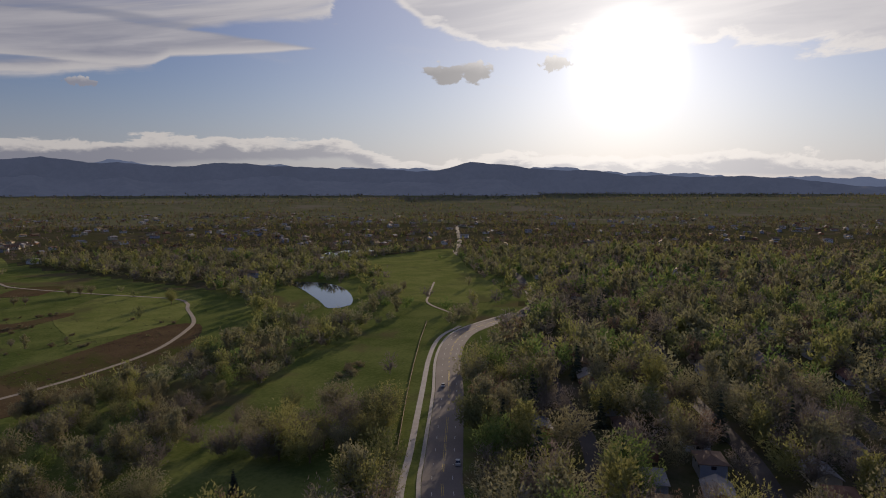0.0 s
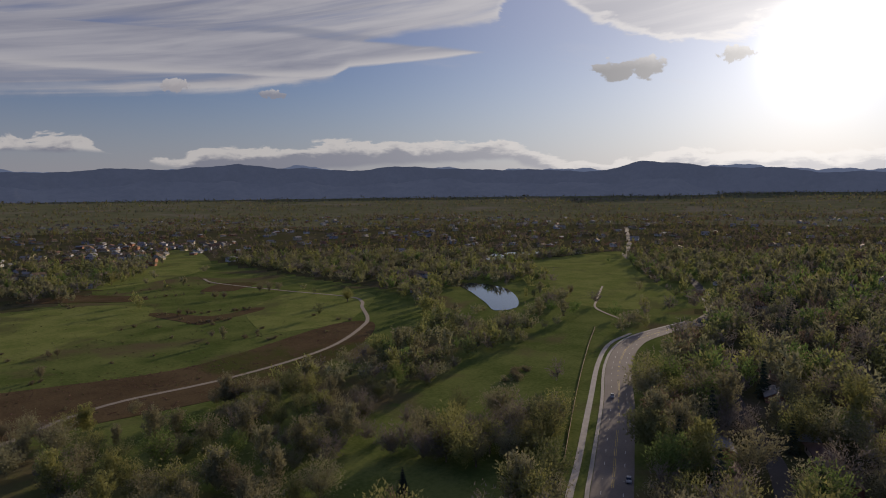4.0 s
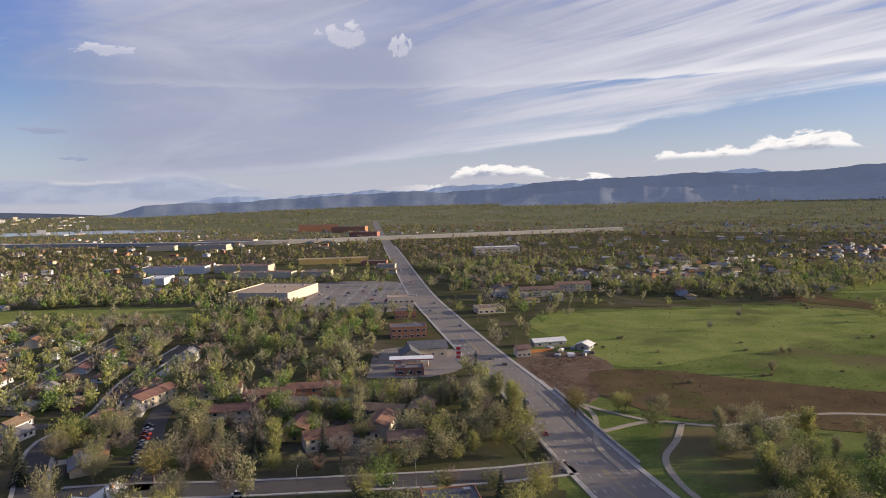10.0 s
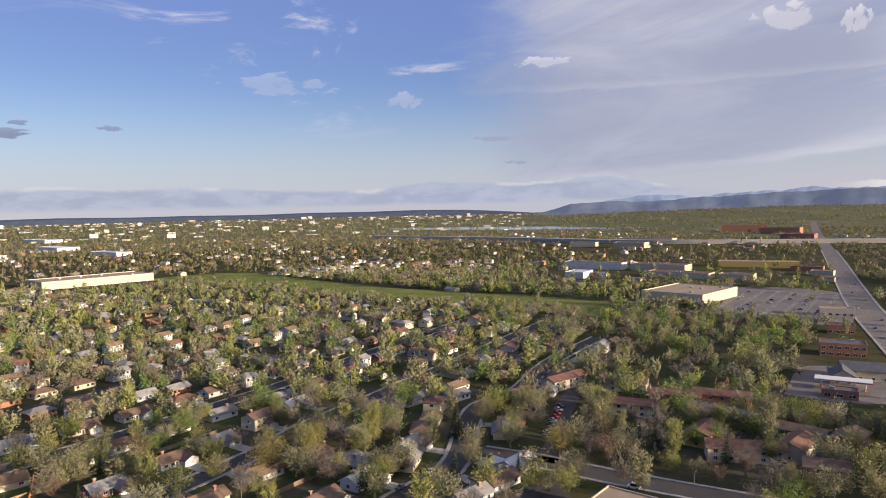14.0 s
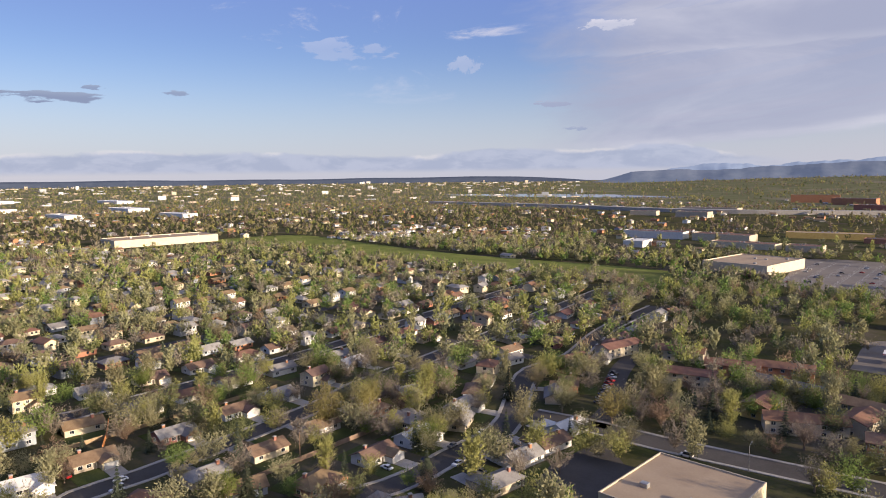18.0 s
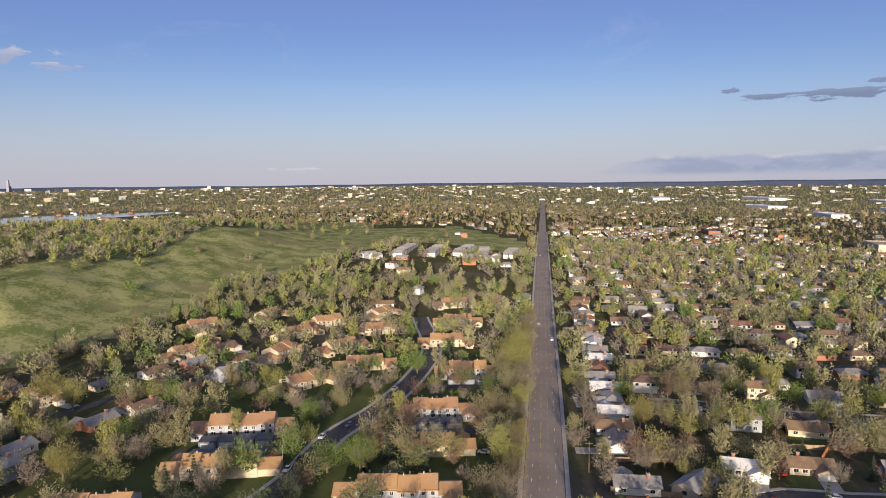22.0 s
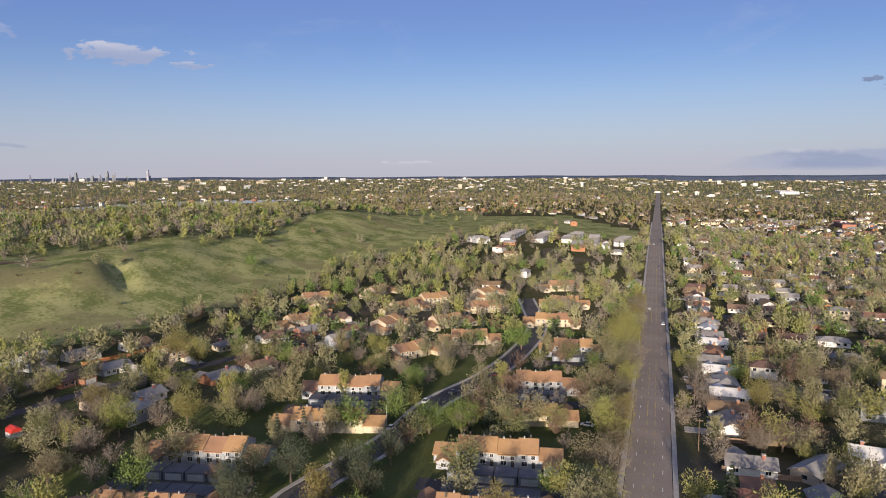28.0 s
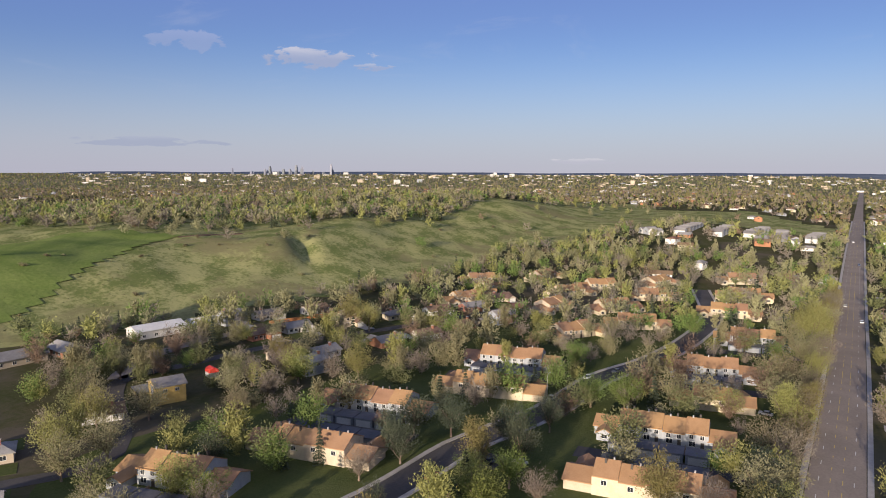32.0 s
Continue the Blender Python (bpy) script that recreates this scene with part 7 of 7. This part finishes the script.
def density(x, y):
    """Trees per hectare."""
    r = np.hypot(x, y)
    az = np.degrees(np.arctan2(y, x)) % 360
    d = np.full(x.shape, 104.0)
    d[(x < 0) & (y > -140)] = np.where(r < 700, 100, 80)[(x < 0) & (y > -140)]
    d[(r > 1000)] = 50
    d[(r > 1000) & (az > 165) & (az < 215)] = 78
    open_ = inside(OPEN_W, x, y) | inside(FAR_GRASS, x, y) | inside(HILL_OPEN, x, y) | inside(PARK_S, x, y) | inside(LOT, x, y) | inside(GAS_LOT, x, y) | inside(DIRT_LOT, x, y)
    belt = inside([(-100, -200), (-95, -272), (-140, -272), (-240, -250), (-360, -260), (-430, -315), (-520, -420), (-600, -560), (-620, -640), (-680, -560), (-600, -400), (-600, -380), (-450, -250), (-560, -240), (-420, -203), (-290, -192), (-210, -180), (-160, -152), (-120, -140)], x, y)
    d[(x < -40) & (y < -110) & (r < 700)] = 9
    d[belt] = 110
    d[near_line([(-90, -278), (-130, -275), (-200, -262)], x, y, 12)] = 60
    d[inside(STRIP_W, x, y)] = 1.5
    d[near_line([(-200, -150), (-240, -128), (-225, -135)], x, y, 22) ] = 75
    d[open_] = 1.0
    d[inside(PARK_S, x, y) | inside(LOT, x, y)] = 0.3
    d[inside(BROWN, x, y) | inside(MEADOW_A, x, y)] = 0.5
    d[near_line([(62, -350), (80, -390), (90, -450), (110, -520), (170, -600), (230, -560), (350, -590), (480, -620)], x, y, 26) & ~open_] = 95
    d[inside([(-12, -320), (46, -345), (52, -520), (60, -640), (10, -640), (-10, -520), (-5, -420)], x, y)] = 10
    d[inside([(0, -240), (110, -240), (150, -345), (10, -330)], x, y)] = 100
    d[(y > 0) & (y < 290) & (x > 0) & (r < 520) & ~open_] = 84
    d[(y > 15) & (y < 175) & (x > 70) & (x < 300)] = 60
    d[near_line([(130, 22), (300, 18), (560, 22), (900, 26)], x, y, 9)] = 85
    d[near_line(CREST, x, y, 18)] = 150
    d[(y > 440) & (x > -100) & (r < 1600)] = np.maximum(d, 34)[(y > 440) & (x > -100) & (r < 1600)]
    d[inside([(20, 500), (220, 420), (300, 440), (260, 560)], x, y)] = 0.5
    d[near_line([(1040, 1100), (1150, 1000), (1300, 980), (1700, 900)], x, y, 40)] = 60
    d[inside([(150, -850), (230, -790), (420, -780), (470, -1000), (230, -1130), (80, -1100), (60, -860)], x, y)] = 9
    d[inside([(840, -370), (935, -415), (920, -580), (830, -560)], x, y)] = 6
    d[near_line(HWY, x, y, 70)] = 7
    d[inside([(440, -1380), (720, -1400), (700, -1540), (460, -1520)], x, y)] = 8
    d[near_line(ROAD_S[3:9], x, y, 42) & (y < -470)] = 9
    d[inside([(95, 150), (135, 170), (150, 195), (120, 215), (90, 200)], x, y)] = 38
    d[(y < -11) & (y > -44) & (x > 170) & (x < 600)] = 55
    d[inside([(610, 30), (610, 190), (760, 220), (900, 170), (905, 120), (850, 25)], x, y)] = 26
    d[inside(FIELD_E, x, y)] = 0.5
    d[near_line([(-30, -590), (-130, -600), (-120, -720), (-40, -700)], x, y, 45)] = 16
    d[inside([(-100, -780), (-380, -760), (-420, -900), (-280, -1010), (-100, -960)], x, y)] = 22
    gap = (r > 1250) & (az > 165) & (az < 300) & (np.sin(x * 0.006 + 1.3) * np.sin(y * 0.0075) + 0.6 * np.sin(x * 0.017 + y * 0.013) < -0.12)
    d[gap] *= 0.18
    d[inside(LAKE_CLEAR, x, y) | inside(LAKE_BANK, x, y)] = 2
    d[(az > 66) & (az < 160)] = 6
    return d


def scatter(r0, r1, top):
    a = R.uniform(0, 2 * np.pi, int(top * np.pi * (r1 * r1 - r0 * r0) / 1e4))
    r = np.sqrt(R.uniform(r0 * r0, r1 * r1, len(a)))
    x, y = r * np.cos(a), r * np.sin(a)
    keep = R.rand(len(x)) * top < density(x, y)
    x, y = x[keep], y[keep]
    ok = allowed(x, y)
    return x[ok], y[ok]


def classes(x, y):
    n = len(x)
    c = R.choice(9, n, p=[0.16, 0.10, 0.17, 0.16, 0.05, 0.08, 0.11, 0.09, 0.08])
    wet = (x < -40) & (y < -110) & (np.hypot(x, y) < 1000)
    court_ = (x > 60) & (x < 330) & (y > 10) & (y < 180)
    c[court_] = R.choice(9, court_.sum(), p=[0.10, 0.14, 0.22, 0.14, 0.08, 0.16, 0.06, 0.06, 0.04])
    c[wet] = R.choice(9, wet.sum(), p=[0.22, 0.08, 0.24, 0.10, 0.0, 0.0, 0.14, 0.15, 0.07])
    return c


tx_, ty_ = scatter(118, 330, 150)
cl = classes(tx_, ty_)
rr = np.hypot(tx_, ty_)
aa = np.degrees(np.arctan2(ty_, tx_)) % 360
seen = ~((aa > 68) & (aa < 165))
tx_, ty_, cl, rr = tx_[seen], ty_[seen], cl[seen], rr[seen]
order = np.argsort(rr + np.where(tx_ < 0, 60, 0))
first, rest = order[:140], order[140:]
nx_, ny_, nc = tx_[rest], ty_[rest], cl[rest]
tx_, ty_, cl = tx_[first], ty_[first], cl[first]
PICK = {0: [0, 0, 3], 1: [1], 2: [2, 2, 3], 3: [4], 4: [5], 5: [6, 6, 7], 6: [9], 7: [2, 1], 8: [4, 9]}
for px, py, c in zip(tx_, ty_, cl):
    w = PICK[c][R.randint(len(PICK[c]))]
    plant(px, py, w, None)
# trees that stand out
for px, py, w, h in ((-168, -128, 6, 9), (-497, -440, 0, 13), (-150, -146, 2, 15), (-137, -168, 2, 13), (214, 8 + 8, 3, 16), (340, 16, 3, 20), (352, 18, 0, 19), (365, 17, 0, 18), (300, 17, 2, 15), (230, 18, 2, 15), (186, 17, 2, 14), (205, 75, 1, 12), (176, 78, 7, 13), (158, 82, 7, 15), (134, 84, 1, 8), (140, 112, 7, 13), (152, 112, 7, 14),
                     (160, -105, 6, 13), (163, -98, 1, 12), (188, -160, 0, 17), (176, -205, 3, 19), (178, -170, 3, 17), (152, -232, 6, 16), (126, -232, 2, 14), (104, -232, 0, 15), (128, -206, 2, 9), (120, -142, 5, 9), (-58, -300, 0, 14), (-30, -300, 3, 17), (-34, -288, 6, 12), (0, -262, 6, 12), (40, -250, 4, 13), (112, 215, 2, 14), (108, 205, 4, 12), (118, 192, 2, 13), (185, 200, 0, 14), (175, 190, 4, 13), (160, 190, 4, 12), (172, 178, 0, 15)):
    if math.hypot(px, py) < 420:
        plant(px, py, w, h)
# the row that overhangs the straight street
for i, (px, w) in enumerate(zip(np.arange(118, 470, 15.5), (2, 9, 0, 2, 4, 2, 0, 3) * 5)):
    if 128 < px < 470 and not 196 < px < 203:
        plant(px + R.uniform(-2, 2), 10.6 + R.uniform(-0.6, 1.4), w, R.uniform(11, 15))
# single trees and clumps of scrub on the meadow and by the paths
for px, py, w, h in ((-444, -394, 0, 13), (-455, -503, 9, 10), (-448, -508, 2, 9), (-462, -498, 9, 9), (-402, -503, 4, 8), (-396, -508, 2, 8), (-404, -684, 0, 13), (-226, -676, 2, 10), (-263, -667, 2, 10), (-195, -681, 0, 13), (-210, -690, 3, 15), (-240, -690, 0, 13),
                     (-208, -411, 2, 5), (-204, -414, 9, 4.5), (-177, -367, 9, 8), (-185, -421, 8, 3), (-329, -465, 2, 6), (-334, -462, 2, 5), (-289, -375, 4, 6), (-576, -246, 9, 10), (-566, -250, 4, 9), (-118, -464, 8, 4), (-78, -303, 0, 10), (-82, -306, 0, 9), (-93, -305, 4, 9), (-98, -303, 9, 9), (-124, -289, 9, 8), (-132, -287, 2, 8), (-30, -288, 0, 12)):
    plant(px, py, w, h, "trees of the meadow")
for ax, ay, bx, by, n in ((-330, -643, -300, -570, 12), (-300, -640, -480, -600, 16), (-320, -480, -372, -440, 12), (-310, -430, -336, -421, 9), (-325, -368, -290, -352, 6), (-300, -640, -200, -660, 14), (-360, -575, -420, -545, 9)):
    for k in range(n):
        t = (k + R.rand()) / n
        plant(ax + (bx - ax) * t + R.normal() * 3, ay + (by - ay) * t + R.normal() * 3, 8, R.uniform(1.5, 3.4), "scrub along the ditches")
# the clump beside the curving road
for px, py, w, h in ((-197, -131, 0, 13), (-199, -120, 2, 14), (-207, -112, 9, 13), (-215, -108, 0, 15), (-228, -107, 0, 15), (-240, -112, 2, 13), (-212, -122, 0, 14), (-222, -116, 9, 13), (-232, -120, 2, 14), (-205, -136, 2, 12), (-218, -132, 4, 13), (-238, -126, 9, 12), (-247, -119, 2, 10),
                     (-308, -161, 8, 5), (-303, -158, 8, 4.5), (-314, -165, 8, 5), (-298, -162, 8, 4), (-321, -163, 8, 4.5)):
    plant(px, py, w, h, "clump beside the curving road")
# garden and court trees that mark the streets
for px, py, w, h in ((328, 66, 1, 13), (247, 96, 1, 12), (207, 64, 1, 14), (330, 16, 0, 20), (341, 13, 0, 19), (188, 162, 0, 15), (260, 224, 0, 17), (151, 235, 0, 13), (140, 240, 9, 13), (157, 102, 7, 14), (133, 104, 7, 12), (149, 75, 7, 14), (103, 144, 7, 12), (166, 16, 7, 13), (104, 198, 0, 14), (92, 174, 9, 15), (84, 186, 0, 15), (78, 172, 2, 14), (134, 169, 9, 11), (236, 154, 4, 13), (255, 208, 0, 15), (218, 13, 2, 15), (261, 20, 2, 15),
                     (260, -37, 0, 15), (256, -18, 4, 12), (287, -70, 9, 15), (292, -60, 9, 14), (325, -102, 0, 12), (303, -37, 6, 13), (217, -33, 4, 11), (223, -40, 4, 13), (243, -64, 5, 8), (246, -80, 6, 9), (218, -76, 5, 9), (298, -16, 2, 10),
                     (183, -179, 3, 16), (143, -170, 1, 11), (88, -210, 9, 14), (100, -265, 2, 12), (128, -185, 9, 9), (227, -162, 6, 10), (342, -210, 9, 15), (294, -140, 1, 12), (245, -238, 2, 14), (150, -251, 2, 13), (30, -217, 4, 12), (273, -156, 6, 11), (208, -177, 6, 11), (163, -230, 9, 12)):
    plant(px, py, w, h)
# bushes on meadow, hill and verges
for i in range(90):
    a, r = R.uniform(0, 1), R.uniform(0, 1)
    if i % 3 == 0:
        px, py = -75 - 330 * a, -300 - 160 * r
    elif i % 3 == 1:
        px, py = 150 + 500 * a, 300 + 130 * r
    else:
        if i % 9:
            continue
        px, py = -130 - 300 * a, -110 - 90 * r
    if allowed(np.array([px]), np.array([py]))[0]:
        plant(px, py, 8, None, "scattered bushes")



def wood(name, r0, r1, top, share, nq, size, hmin, hmax, label, clumps):
    x, y = scatter(r0, r1, top)
    a = np.degrees(np.arctan2(y, x)) % 360
    keep = (R.rand(len(x)) < share) & ~((a > 72) & (a < 160))
    x, y = x[keep], y[keep]
    r_ = np.hypot(x, y)
    tall = R.uniform(hmin, hmax, len(x)) * np.where((x < 0) & (y > -135) & (r_ < 1100), 1.5, 1.0)
    mass(name, x, y, classes(x, y), tall, nq, size, label, clumps)
    return len(x)


mass("trees_by_the_gardens", nx_, ny_, nc, R.uniform(7.5, 15, len(nx_)) * np.where((nx_ < 0) & (ny_ > -135), 1.45, 1.0), 1500, 0.029, "mixed garden trees in spring leaf", 60)
CNT = [len(nx_), wood("wooded_suburb", 330, 620, 135, 1.0, 240, 0.064, 7, 14, "dense mixed trees in spring leaf among the houses", 40),
       wood("wooded_plain", 620, 1050, 112, 1.0, 54, 0.130, 7, 13.5, "dense trees over the further streets", 24),
       wood("distant_trees", 1050, 2500, 62, 0.58, 13, 0.23, 7, 12, "distant mixed trees in spring leaf across the plain", 9),
       wood("far_woods", 2500, 4700, 50, 0.2, 7, 0.32, 8, 12, "far woods fading towards the horizon", 6)]


def tufts(name, poly_list, n, label, leaf, smin, smax):
    """Tussocks and low scrub, a few blades each."""
    xs, ys = [], []
    for poly in poly_list:
        px, py = [p[0] for p in poly], [p[1] for p in poly]
        x = R.uniform(min(px), max(px), n)
        y = R.uniform(min(py), max(py), n)
        k = inside(poly, x, y) & allowed(x, y) & (R.rand(n) < 0.35 + 0.65 * (np.sin(x * 0.05) * np.sin(y * 0.06 + 2) > -0.1))
        xs.append(x[k])
        ys.append(y[k])
    x, y = np.concatenate(xs), np.concatenate(ys)
    s_ = R.uniform(smin, smax, len(x))
    c = np.stack([x, y, hgt(x, y) + 0.1], 1)
    c = np.repeat(c, 5, 0) + R.normal(size=(len(x) * 5, 3)) * np.repeat(s_, 5)[:, None] * np.array([0.55, 0.55, 0.22])
    q = leaf_quads(c, 1.0, R)
    q = c[:, None] + (q - c[:, None]) * np.repeat(s_, 5)[:, None, None] * np.array([0.55, 0.55, 0.5])
    tagged(new(name, quads_mesh(name, q, [leaf])), label, "scrub", kind="stuff")


tufts("hill_tussocks", [HILL_OPEN], 16000, "tussocks of rough grass on the hill", L_MOSS, 0.2, 0.6)
tufts("meadow_tussocks", [OPEN_W], 9000, "tussocks of rough grass on the meadow", L_MOSS, 0.2, 0.6)
tufts("dry_scrub", [BROWN, DIRT_LOT], 4000, "low dry scrub on the brown field", L_RUST, 0.2, 0.6)
